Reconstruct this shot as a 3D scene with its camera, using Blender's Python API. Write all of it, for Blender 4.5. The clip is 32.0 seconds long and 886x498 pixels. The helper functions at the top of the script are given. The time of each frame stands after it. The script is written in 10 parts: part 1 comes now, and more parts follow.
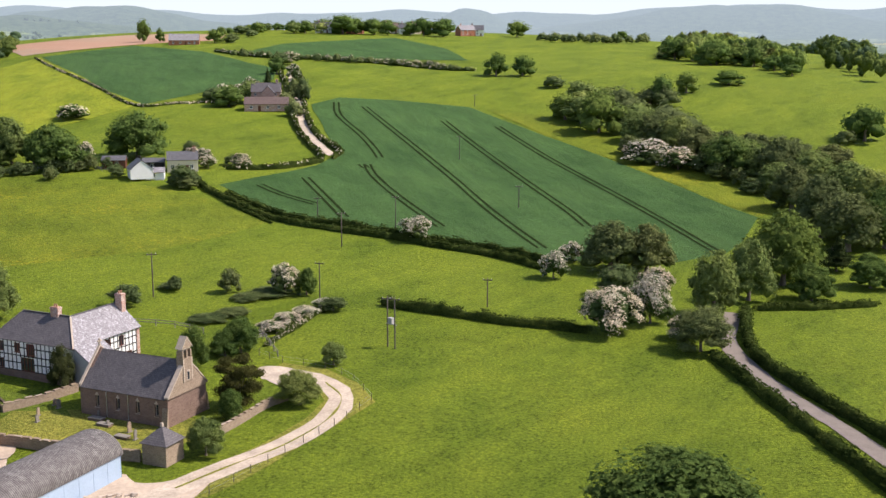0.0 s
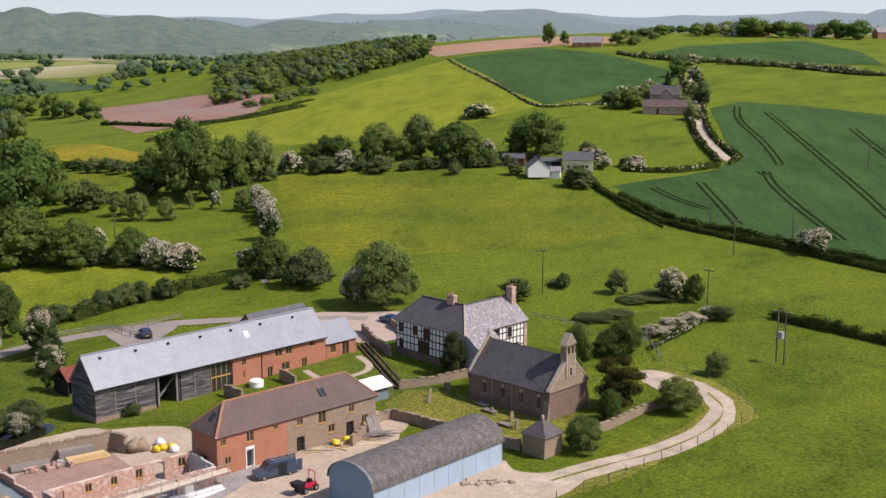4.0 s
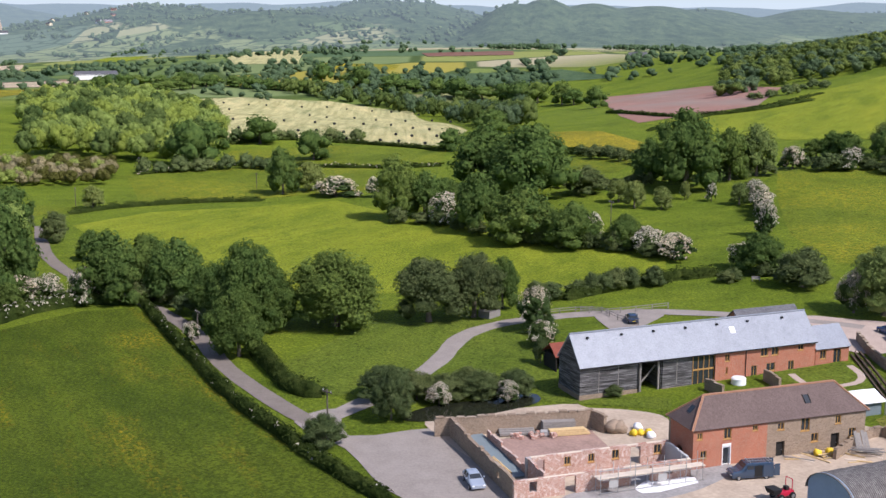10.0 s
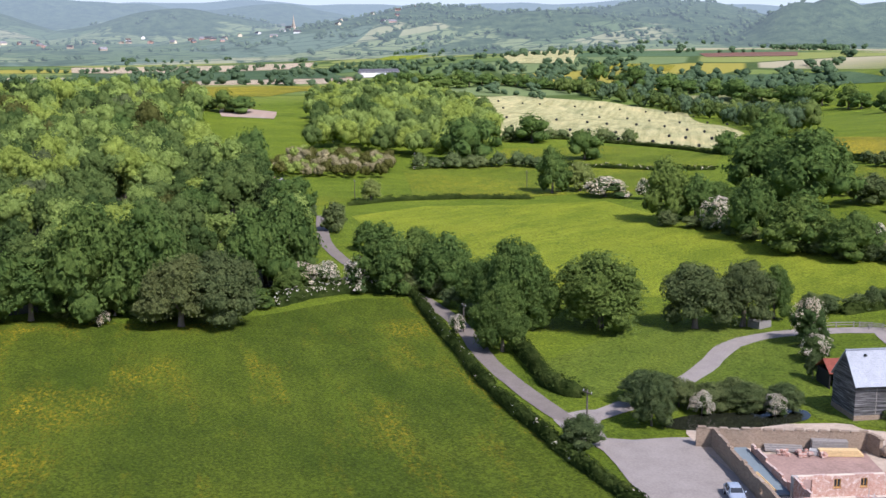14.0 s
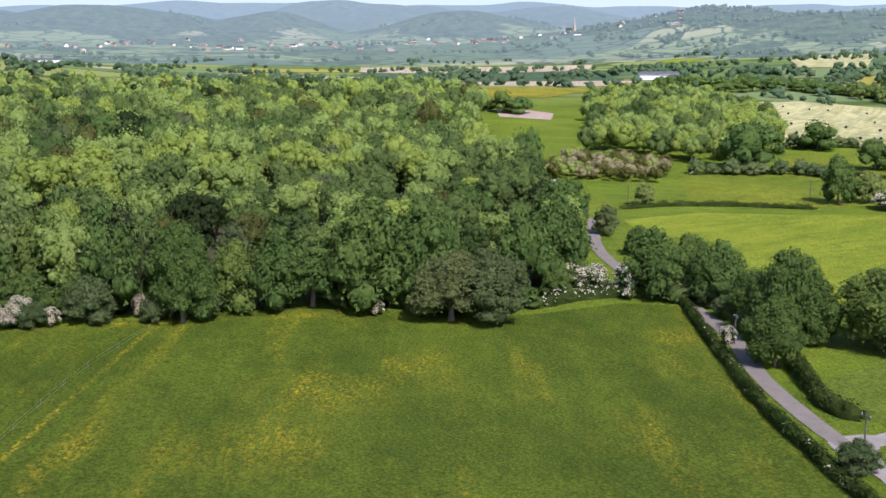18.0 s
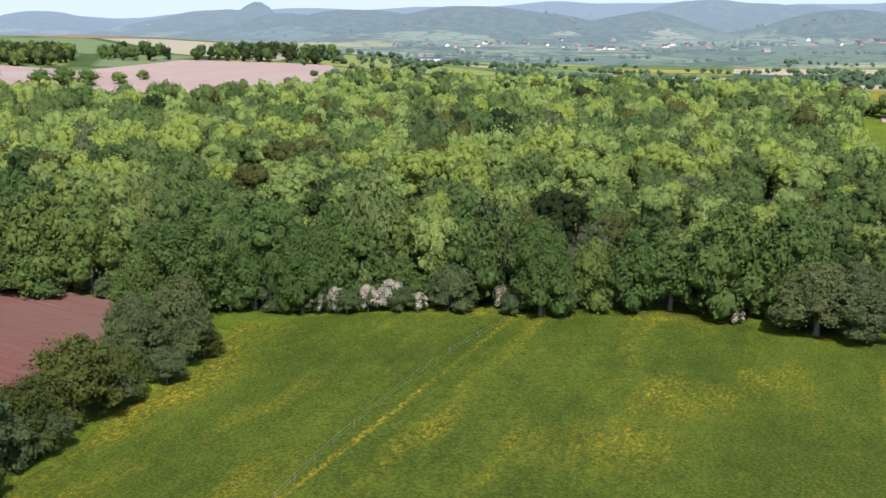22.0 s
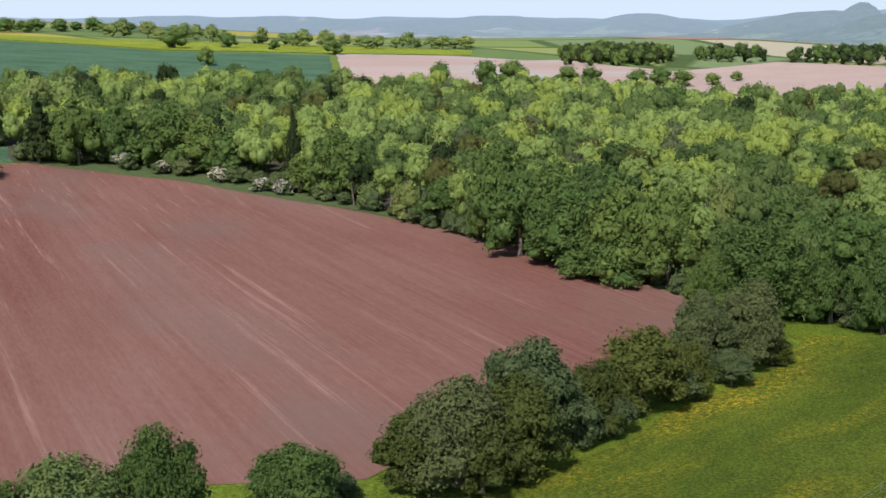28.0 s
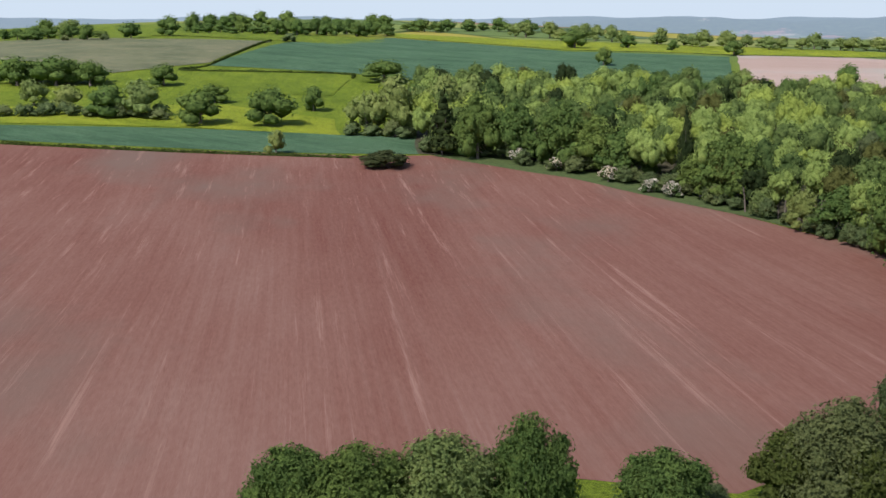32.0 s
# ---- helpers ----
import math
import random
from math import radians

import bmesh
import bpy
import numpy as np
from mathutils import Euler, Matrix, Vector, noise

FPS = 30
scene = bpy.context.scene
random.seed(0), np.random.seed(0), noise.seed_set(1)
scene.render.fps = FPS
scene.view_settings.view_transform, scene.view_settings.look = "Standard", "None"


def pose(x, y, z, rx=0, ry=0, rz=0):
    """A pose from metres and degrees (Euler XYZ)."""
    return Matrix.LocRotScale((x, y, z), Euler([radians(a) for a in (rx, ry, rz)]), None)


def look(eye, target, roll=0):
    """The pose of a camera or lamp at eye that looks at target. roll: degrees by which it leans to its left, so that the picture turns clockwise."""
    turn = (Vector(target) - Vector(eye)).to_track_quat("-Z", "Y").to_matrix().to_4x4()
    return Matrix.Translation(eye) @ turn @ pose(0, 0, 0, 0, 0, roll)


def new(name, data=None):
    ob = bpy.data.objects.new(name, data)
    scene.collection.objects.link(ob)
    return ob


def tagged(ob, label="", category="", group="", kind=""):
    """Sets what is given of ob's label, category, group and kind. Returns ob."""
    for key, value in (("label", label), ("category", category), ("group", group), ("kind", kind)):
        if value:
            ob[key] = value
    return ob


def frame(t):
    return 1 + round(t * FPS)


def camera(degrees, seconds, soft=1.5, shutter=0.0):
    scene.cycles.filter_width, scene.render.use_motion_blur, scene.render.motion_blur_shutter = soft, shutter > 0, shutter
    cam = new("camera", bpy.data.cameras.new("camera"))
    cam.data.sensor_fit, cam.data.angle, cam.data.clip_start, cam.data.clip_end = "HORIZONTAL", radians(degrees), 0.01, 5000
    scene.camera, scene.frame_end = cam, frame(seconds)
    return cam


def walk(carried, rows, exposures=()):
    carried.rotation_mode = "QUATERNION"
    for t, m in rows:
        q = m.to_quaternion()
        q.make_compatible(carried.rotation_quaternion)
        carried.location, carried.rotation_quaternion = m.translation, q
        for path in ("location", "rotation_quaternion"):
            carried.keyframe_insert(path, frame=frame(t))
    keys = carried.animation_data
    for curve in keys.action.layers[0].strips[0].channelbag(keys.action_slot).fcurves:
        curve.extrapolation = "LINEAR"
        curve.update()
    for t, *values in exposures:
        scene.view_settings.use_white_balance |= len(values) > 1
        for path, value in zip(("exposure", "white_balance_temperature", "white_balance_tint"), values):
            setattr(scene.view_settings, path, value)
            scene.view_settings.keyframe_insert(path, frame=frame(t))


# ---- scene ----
cam = camera(41.94, 32.0, 1.5)
EYE = 50.0
walk(cam, [
    (0.0, pose(0, 0, EYE, 79.38, 0.01, 0.00)),
    (0.5, pose(0, 0, EYE, 79.41, 0.05, 2.19)),
    (1.0, pose(0, 0, EYE, 79.43, 0.14, 4.58)),
    (1.5, pose(0, 0, EYE, 79.46, 0.16, 7.04)),
    (2.0, pose(0, 0, EYE, 79.48, 0.08, 9.51)),
    (2.5, pose(0, 0, EYE, 79.49, 0.08, 12.00)),
    (3.0, pose(0, 0, EYE, 79.50, 0.04, 14.47)),
    (3.5, pose(0, 0, EYE, 79.51, 0.01, 16.91)),
    (4.0, pose(0, 0, EYE, 79.50, 0.00, 19.44)),
    (4.5, pose(0, 0, EYE, 79.50, -0.02, 21.75)),
    (6.5, pose(0, 0, EYE, 79.29, 0.09, 29.93)),
    (7.0, pose(0, 0, EYE, 79.24, 0.07, 32.02)),
    (7.5, pose(0, 0, EYE, 79.19, 0.03, 34.02)),
    (8.0, pose(0, 0, EYE, 79.15, 0.03, 35.97)),
    (8.5, pose(0, 0, EYE, 79.11, 0.02, 37.93)),
    (9.0, pose(0, 0, EYE, 79.06, 0.04, 39.86)),
    (9.5, pose(0, 0, EYE, 79.07, 0.03, 41.91)),
    (10.0, pose(0, 0, EYE, 79.06, 0.03, 43.87)),
    (10.5, pose(0, 0, EYE, 79.07, 0.01, 45.80)),
    (11.0, pose(0, 0, EYE, 79.07, -0.01, 47.74)),
    (11.5, pose(0, 0, EYE, 79.06, 0.00, 49.39)),
    (12.0, pose(0, 0, EYE, 79.06, 0.02, 50.97)),
    (12.5, pose(0, 0, EYE, 79.05, -0.01, 52.69)),
    (13.0, pose(0, 0, EYE, 79.05, 0.01, 54.14)),
    (13.5, pose(0, 0, EYE, 79.05, 0.01, 55.68)),
    (14.0, pose(0, 0, EYE, 79.05, 0.04, 57.27)),
    (14.5, pose(0, 0, EYE, 79.06, 0.06, 58.98)),
    (16.5, pose(0, 0, EYE, 79.14, -0.00, 65.55)),
    (17.0, pose(0, 0, EYE, 79.14, -0.03, 67.47)),
    (17.5, pose(0, 0, EYE, 79.14, -0.08, 69.20)),
    (18.0, pose(0, 0, EYE, 79.14, -0.08, 70.87)),
    (18.5, pose(0, 0, EYE, 79.14, -0.04, 72.77)),
    (19.0, pose(0, 0, EYE, 79.12, -0.03, 74.92)),
    (19.5, pose(0, 0, EYE, 79.11, -0.01, 77.19)),
    (20.0, pose(0, 0, EYE, 79.12, -0.01, 79.55)),
    (20.5, pose(0, 0, EYE, 79.13, -0.01, 81.65)),
    (21.0, pose(0, 0, EYE, 79.13, -0.01, 83.96)),
    (21.5, pose(0, 0, EYE, 79.14, -0.01, 86.42)),
    (22.0, pose(0, 0, EYE, 79.14, -0.00, 88.87)),
    (22.5, pose(0, 0, EYE, 79.15, 0.02, 91.26)),
    (23.0, pose(0, 0, EYE, 79.16, 0.01, 93.63)),
    (23.5, pose(0, 0, EYE, 79.15, 0.01, 95.96)),
    (24.0, pose(0, 0, EYE, 79.15, 0.03, 98.19)),
    (24.5, pose(0, 0, EYE, 79.15, 0.01, 100.56)),
    (25.0, pose(0, 0, EYE, 79.18, 0.02, 102.91)),
    (25.5, pose(0, 0, EYE, 79.18, -0.01, 105.28)),
    (27.5, pose(0, 0, EYE, 79.22, 0.06, 114.92)),
    (28.0, pose(0, 0, EYE, 79.23, 0.05, 117.39)),
    (28.5, pose(0, 0, EYE, 79.23, 0.04, 119.88)),
    (29.0, pose(0, 0, EYE, 79.25, -0.01, 122.58)),
    (29.5, pose(0, 0, EYE, 79.25, 0.00, 125.30)),
    (30.0, pose(0, 0, EYE, 79.22, -0.02, 127.92)),
    (30.5, pose(0, 0, EYE, 79.23, -0.07, 130.20)),
    (31.0, pose(0, 0, EYE, 79.22, -0.05, 132.30)),
    (31.5, pose(0, 0, EYE, 79.24, -0.07, 134.45)),
    (32.0, pose(0, 0, EYE, 79.25, -0.05, 136.67)),
], exposures=[(0.0, 0.62, 6550, 20), (2.0, 0.45, 6550, 20), (4.0, 0.18, 6550, 20), (7.0, 0.2, 6250, 20), (9.0, 0.25, 6050, 20), (13.0, 0.42, 5780, 21), (18.0, 0.5, 5720, 21), (23.0, 0.52, 5720, 21), (28.0, 0.33, 5840, 19), (32.0, 0.2, 5920, 19)])

# ---- daylight ----
SUN_DIR = Vector((0.66, 0.06, 0.74)).normalized()
world = bpy.data.worlds.new("world")
scene.world = world
world.use_nodes = True
wn = world.node_tree.nodes
sky = wn.new("ShaderNodeTexSky")
sky.sky_type = "NISHITA"
sky.sun_disc = False
sky.sun_elevation = math.asin(SUN_DIR.z)
sky.sun_rotation = math.atan2(SUN_DIR.x, SUN_DIR.y)
sky.air_density, sky.dust_density, sky.ozone_density = 1.0, 1.4, 1.2
wn["Background"].inputs["Strength"].default_value = 0.12
world.node_tree.links.new(sky.outputs[0], wn["Background"].inputs["Color"])
sun = new("sun", bpy.data.lights.new("sun", "SUN"))
sun.data.energy, sun.data.angle, sun.data.color = 4.2, radians(0.6), (1.0, 0.95, 0.86)
sun.matrix_world = look(SUN_DIR * 400, (0, 0, 0))

# ---- materials ----
def nodes_of(name, rough=0.9, spec=0.2):
    m = bpy.data.materials.new(name)
    m.use_nodes = True
    nt = m.node_tree
    b = nt.nodes["Principled BSDF"]
    b.inputs["Roughness"].default_value = rough
    b.inputs["Specular IOR Level"].default_value = spec
    return m, nt, b


def rgb(c):
    return (c[0], c[1], c[2], 1.0)


def noise_fac(nt, scale, detail=4.0, rough=0.6, stretch=None, turn=0.0, offset=0.0, distort=0.0):
    geo = nt.nodes.new("ShaderNodeNewGeometry")
    mp = nt.nodes.new("ShaderNodeMapping")
    mp.vector_type = "TEXTURE"
    mp.inputs["Location"].default_value = (offset, offset * 0.7, 0)
    mp.inputs["Rotation"].default_value = (0, 0, radians(turn))
    if stretch:
        mp.inputs["Scale"].default_value = tuple(1 / v for v in stretch)
    nt.links.new(geo.outputs["Position"], mp.inputs["Vector"])
    n = nt.nodes.new("ShaderNodeTexNoise")
    n.inputs["Scale"].default_value = scale
    n.inputs["Detail"].default_value = detail
    n.inputs["Roughness"].default_value = rough
    n.inputs["Distortion"].default_value = distort
    nt.links.new(mp.outputs[0], n.inputs["Vector"])
    return n.outputs["Fac"]


def ramp(nt, fac, stops):
    r = nt.nodes.new("ShaderNodeValToRGB")
    e = r.color_ramp.elements
    while len(e) < len(stops):
        e.new(0.5)
    for k, (p, c) in zip(e, stops):
        k.position, k.color = p, rgb(c)
    nt.links.new(fac, r.inputs["Fac"])
    return r.outputs["Color"]


def mix(nt, fac, a, b, mode="MIX"):
    m = nt.nodes.new("ShaderNodeMix")
    m.data_type, m.blend_type = "RGBA", mode
    for socket, v in ((m.inputs[0], fac), (m.inputs[6], a), (m.inputs[7], b)):
        if isinstance(v, (int, float)):
            socket.default_value = v
        elif isinstance(v, tuple):
            socket.default_value = rgb(v)
        else:
            nt.links.new(v, socket)
    return m.outputs[2]


def bump(nt, b, fac, strength, distance):
    n = nt.nodes.new("ShaderNodeBump")
    n.inputs["Strength"].default_value = strength
    n.inputs["Distance"].default_value = distance
    nt.links.new(fac, n.inputs["Height"])
    nt.links.new(n.outputs[0], b.inputs["Normal"])


def grade(nt, fac, lo, hi):
    r = nt.nodes.new("ShaderNodeMapRange")
    r.inputs["From Min"].default_value, r.inputs["From Max"].default_value = lo, hi
    nt.links.new(fac, r.inputs["Value"])
    return r.outputs["Result"]


def plain(name, c, rough=0.7, var=0.18, scale=1.0, spec=0.25, metal=0.0, bumpy=0.15):
    """A surface of one colour with stains and fine grain."""
    m, nt, b = nodes_of(name, rough, spec)
    b.inputs["Metallic"].default_value = metal
    lo = tuple(v * (1 - var) for v in c)
    hi = tuple(min(1, v * (1 + var)) for v in c)
    a = ramp(nt, noise_fac(nt, scale, 5), [(0.3, lo), (0.7, hi)])
    fine = noise_fac(nt, scale * 9, 3)
    col = mix(nt, 0.5, a, ramp(nt, fine, [(0.3, lo), (0.7, hi)]))
    nt.links.new(col, b.inputs["Base Color"])
    if bumpy:
        bump(nt, b, fine, bumpy, 0.03)
    return m


def grass(name, dark, light, gold=None, gold_lo=0.58, gold_hi=0.72, gold_scale=0.06, streak=0.0, turn=0.0, offset=0.0, broad=0.03, gold_turn=35, speck_scale=1.3, gold_stretch=0.45, drifts_at=(), dryness=0.55):
    """Grassland: broad swathes, tussocks and fine blades; with gold, drifts of buttercups."""
    m, nt, b = nodes_of(name, 0.95, 0.1)
    mid = tuple((p + q) / 2 for p, q in zip(dark, light))
    swathe = ramp(nt, noise_fac(nt, broad, 5, 0.6, offset=offset), [(0.4, dark), (0.5, mid), (0.6, light)])
    tuft = noise_fac(nt, 0.55, 6, 0.7, offset=offset)
    col = mix(nt, 0.5, swathe, ramp(nt, tuft, [(0.36, tuple(v * 0.55 for v in dark)), (0.5, mid), (0.66, tuple(v * 1.2 for v in light))]))
    dry = grade(nt, noise_fac(nt, 0.045, 7, 0.72, stretch=(1, 0.6, 1), turn=25, offset=offset + 40), 0.5, 0.68)
    part_ = nt.nodes.new("ShaderNodeMath")
    part_.operation = "MULTIPLY"
    part_.inputs[1].default_value = dryness
    nt.links.new(dry, part_.inputs[0])
    col = mix(nt, part_.outputs[0], col, tuple(a * k for a, k in zip(light, (1.22, 1.03, 1.0))))
    drifts = noise_fac(nt, 0.14, 5, 0.65, offset=offset + 3)
    col = mix(nt, 0.3, col, ramp(nt, drifts, [(0.34, tuple(v * 0.62 for v in dark)), (0.5, mid), (0.66, tuple(v * 1.15 for v in light))]))
    fine = noise_fac(nt, 2.2, 5, 0.8)
    col = mix(nt, 0.5, col, ramp(nt, fine, [(0.40, tuple(v * 0.3 for v in dark)), (0.5, mid), (0.60, tuple(v * 1.25 for v in light))]))
    if streak:
        s = noise_fac(nt, 0.35, 4, 0.6, stretch=(1.0, 0.05, 1.0), turn=turn)
        col = mix(nt, streak, col, ramp(nt, s, [(0.35, tuple(v * 0.75 for v in dark)), (0.65, tuple(v * 1.15 for v in light))]))
    if gold:
        drift = grade(nt, noise_fac(nt, gold_scale, 5, 0.6, stretch=(1, gold_stretch, 1), turn=gold_turn, offset=offset + 5), gold_lo, gold_hi)
        speck = grade(nt, noise_fac(nt, speck_scale, 4, 0.8, stretch=(1, 0.5, 1), turn=gold_turn, offset=9), 0.47, 0.66)
        for kind, *where in drifts_at:
            near = band(nt, *where) if kind == "band" else spot(nt, *where)
            ragged_ = nt.nodes.new("ShaderNodeMath")
            ragged_.operation = "MULTIPLY"
            nt.links.new(near, ragged_.inputs[0])
            nt.links.new(grade(nt, noise_fac(nt, 0.12, 5, 0.7, stretch=(1, 0.25, 1), turn=gold_turn, offset=17), 0.42, 0.66), ragged_.inputs[1])
            most = nt.nodes.new("ShaderNodeMath")
            most.operation = "MAXIMUM"
            nt.links.new(drift, most.inputs[0])
            nt.links.new(ragged_.outputs[0], most.inputs[1])
            drift = most.outputs[0]
        mul = nt.nodes.new("ShaderNodeMath")
        mul.operation = "MULTIPLY"
        nt.links.new(drift, mul.inputs[0])
        nt.links.new(speck, mul.inputs[1])
        col = mix(nt, mul.outputs[0], col, gold)
    blades = noise_fac(nt, 2.0, 9, 0.88, offset=offset + 70)
    col = mix(nt, 1.0, col, ramp(nt, blades, [(0.38, (0.56, 0.60, 0.56)), (0.5, (1.0, 1.0, 1.0)), (0.62, (1.36, 1.3, 1.28))]), "MULTIPLY")
    lie = noise_fac(nt, 0.07, 6, 0.7, stretch=(1, 0.4, 1), turn=turn + 20, offset=offset + 90)
    col = mix(nt, 1.0, col, ramp(nt, lie, [(0.36, (0.72, 0.78, 0.75)), (0.5, (1.0, 1.0, 1.0)), (0.64, (1.16, 1.1, 1.1))]), "MULTIPLY")
    nt.links.new(col, b.inputs["Base Color"])
    bump(nt, b, blades, 0.8, 0.5)
    return m


def band(nt, p, q, half):
    """1 on the line through p and q, falling to 0 at half metres from it."""
    geo = nt.nodes.new("ShaderNodeNewGeometry")
    d = Vector((q[0] - p[0], q[1] - p[1], 0)).normalized()
    off = nt.nodes.new("ShaderNodeVectorMath")
    off.operation = "SUBTRACT"
    off.inputs[1].default_value = (p[0], p[1], 0)
    nt.links.new(geo.outputs["Position"], off.inputs[0])
    dot = nt.nodes.new("ShaderNodeVectorMath")
    dot.operation = "DOT_PRODUCT"
    dot.inputs[1].default_value = (-d.y, d.x, 0)
    nt.links.new(off.outputs[0], dot.inputs[0])
    a = nt.nodes.new("ShaderNodeMath")
    a.operation = "ABSOLUTE"
    nt.links.new(dot.outputs["Value"], a.inputs[0])
    return grade(nt, a.outputs[0], half, half * 0.2)


def spot(nt, c, radius):
    geo = nt.nodes.new("ShaderNodeNewGeometry")
    d = nt.nodes.new("ShaderNodeVectorMath")
    d.operation = "DISTANCE"
    d.inputs[1].default_value = (c[0], c[1], 0)
    nt.links.new(geo.outputs["Position"], d.inputs[0])
    return grade(nt, d.outputs["Value"], radius, radius * 0.3)


def tilth(name, dark, mid, light, turn, patch=0.012):
    """Bare harrowed soil with drill lines and pale dry streaks."""
    m, nt, b = nodes_of(name, 0.95, 0.08)
    a = ramp(nt, noise_fac(nt, patch, 5, 0.6, stretch=(1, 0.35, 1), turn=turn), [(0.4, dark), (0.5, mid), (0.62, light)])
    lines = noise_fac(nt, 0.5, 6, 0.8, stretch=(1.0, 0.012, 1.0), turn=turn)
    col = mix(nt, 0.5, a, ramp(nt, lines, [(0.3, dark), (0.5, mid), (0.72, light)]))
    fine = noise_fac(nt, 1.6, 5, 0.75, stretch=(1.0, 0.2, 1.0), turn=turn)
    col = mix(nt, 0.25, col, ramp(nt, fine, [(0.3, tuple(v * 0.7 for v in dark)), (0.7, light)]))
    damp = grade(nt, noise_fac(nt, 0.016, 5, 0.6, stretch=(1, 0.5, 1), turn=turn, offset=63), 0.5, 0.68)
    col = mix(nt, damp, col, tuple(a * k for a, k in zip(mid, (0.86, 1.16, 1.22))))
    stone = grade(nt, noise_fac(nt, 0.3, 6, 0.8, stretch=(1.0, 0.02, 1.0), turn=turn, offset=31), 0.57, 0.74)
    col = mix(nt, stone, col, tuple(min(1, v * 1.3) for v in light))
    nt.links.new(col, b.inputs["Base Color"])
    bump(nt, b, fine, 0.5, 0.12)
    return m


def leaf(name, dark, mid, light, patch=0.0, glow=0.3):
    """Foliage: leaf sprays differ, boughs differ, plants differ; some light passes through."""
    m = bpy.data.materials.new(name)
    m.use_nodes = True
    nt = m.node_tree
    nt.nodes.clear()
    out = nt.nodes.new("ShaderNodeOutputMaterial")
    geo = nt.nodes.new("ShaderNodeNewGeometry")
    info = nt.nodes.new("ShaderNodeObjectInfo")
    col = ramp(nt, geo.outputs["Random Per Island"], [(0.0, tuple((p + q * 2) / 3 for p, q in zip(dark, mid))), (0.5, mid), (1.0, tuple((p * 1.3 + q) / 2.3 for p, q in zip(light, mid)))])
    hue = ramp(nt, info.outputs["Random"], [(0.0, (mid[0] * 0.66, mid[1] * 0.72, mid[2] * 0.8)), (0.35, (mid[0] * 0.9, mid[1], mid[2] * 1.1)), (0.7, (mid[0] * 1.15, mid[1] * 1.05, mid[2])), (1.0, (light[0] * 1.1, light[1] * 1.02, light[2] * 0.9))])
    col = mix(nt, 0.5, col, hue)
    if patch:
        spots = ramp(nt, noise_fac(nt, patch, 2, 0.5), [(0.3, tuple(v * 0.6 for v in dark)), (0.45, mid), (0.6, light), (0.72, (light[0] * 1.35, light[1] * 1.2, light[2] * 1.1))])
        col = mix(nt, 0.6, col, spots)
    bough = noise_fac(nt, 0.42, 3, 0.6)
    col = mix(nt, 0.3, col, ramp(nt, bough, [(0.36, dark), (0.5, mid), (0.64, light)]))
    leaves = noise_fac(nt, 2.6, 6, 0.82)
    col = mix(nt, 1.0, col, ramp(nt, leaves, [(0.36, (0.62, 0.65, 0.66)), (0.5, (1.0, 1.0, 1.0)), (0.64, (1.32, 1.27, 1.2))]), "MULTIPLY")
    d = nt.nodes.new("ShaderNodeBsdfDiffuse")
    bp = nt.nodes.new("ShaderNodeBump")
    bp.inputs["Strength"].default_value, bp.inputs["Distance"].default_value = 0.9, 0.6
    nt.links.new(leaves, bp.inputs["Height"])
    nt.links.new(bp.outputs[0], d.inputs["Normal"])
    t = nt.nodes.new("ShaderNodeBsdfTranslucent")
    mx = nt.nodes.new("ShaderNodeMixShader")
    mx.inputs[0].default_value = glow
    nt.links.new(col, d.inputs[0])
    nt.links.new(col, t.inputs[0])
    nt.links.new(d.outputs[0], mx.inputs[1])
    nt.links.new(t.outputs[0], mx.inputs[2])
    nt.links.new(mx.outputs[0], out.inputs[0])
    return m


MAT = {}
MAT["pasture"] = grass("pasture", (0.07848, 0.1222, 0.01001), (0.1682, 0.2219, 0.01613), streak=0.14, turn=-43)
m = MAT["pasture"]
nt, b = m.node_tree, m.node_tree.nodes["Principled BSDF"]
near_col = b.inputs["Base Color"].links[0].from_socket
geo = nt.nodes.new("ShaderNodeNewGeometry")
mp = nt.nodes.new("ShaderNodeMapping")
mp.inputs["Scale"].default_value = (0.0085, 0.0052, 0.0)
mp.inputs["Rotation"].default_value = (0, 0, 0.7)
nt.links.new(geo.outputs["Position"], mp.inputs["Vector"])
vo = nt.nodes.new("ShaderNodeTexVoronoi")
nt.links.new(mp.outputs[0], vo.inputs["Vector"])
vo.inputs["Scale"].default_value = 1.0
sep = nt.nodes.new("ShaderNodeSeparateColor")
nt.links.new(vo.outputs["Color"], sep.inputs[0])
cells = ramp(nt, sep.outputs[0], [(0.0, (0.12, 0.175, 0.06)), (0.22, (0.19, 0.24, 0.07)), (0.42, (0.26, 0.28, 0.085)), (0.58, (0.075, 0.13, 0.08)), (0.68, (0.17, 0.22, 0.1)), (0.78, (0.46, 0.39, 0.27)), (0.86, (0.34, 0.19, 0.15)), (0.94, (0.36, 0.30, 0.06))])
cells.node.color_ramp.interpolation = "CONSTANT"
hedges = nt.nodes.new("ShaderNodeTexVoronoi")
hedges.feature = "DISTANCE_TO_EDGE"
nt.links.new(mp.outputs[0], hedges.inputs["Vector"])
hedges.inputs["Scale"].default_value = 1.0
cells = mix(nt, grade(nt, hedges.outputs["Distance"], 0.05, 0.025), cells, (0.045, 0.075, 0.03))
cells = mix(nt, 0.25, cells, near_col)
axis = nt.nodes.new("ShaderNodeSeparateXYZ")
nt.links.new(geo.outputs["Position"], axis.inputs[0])
valley = grade(nt, axis.outputs["X"], -560, -700)
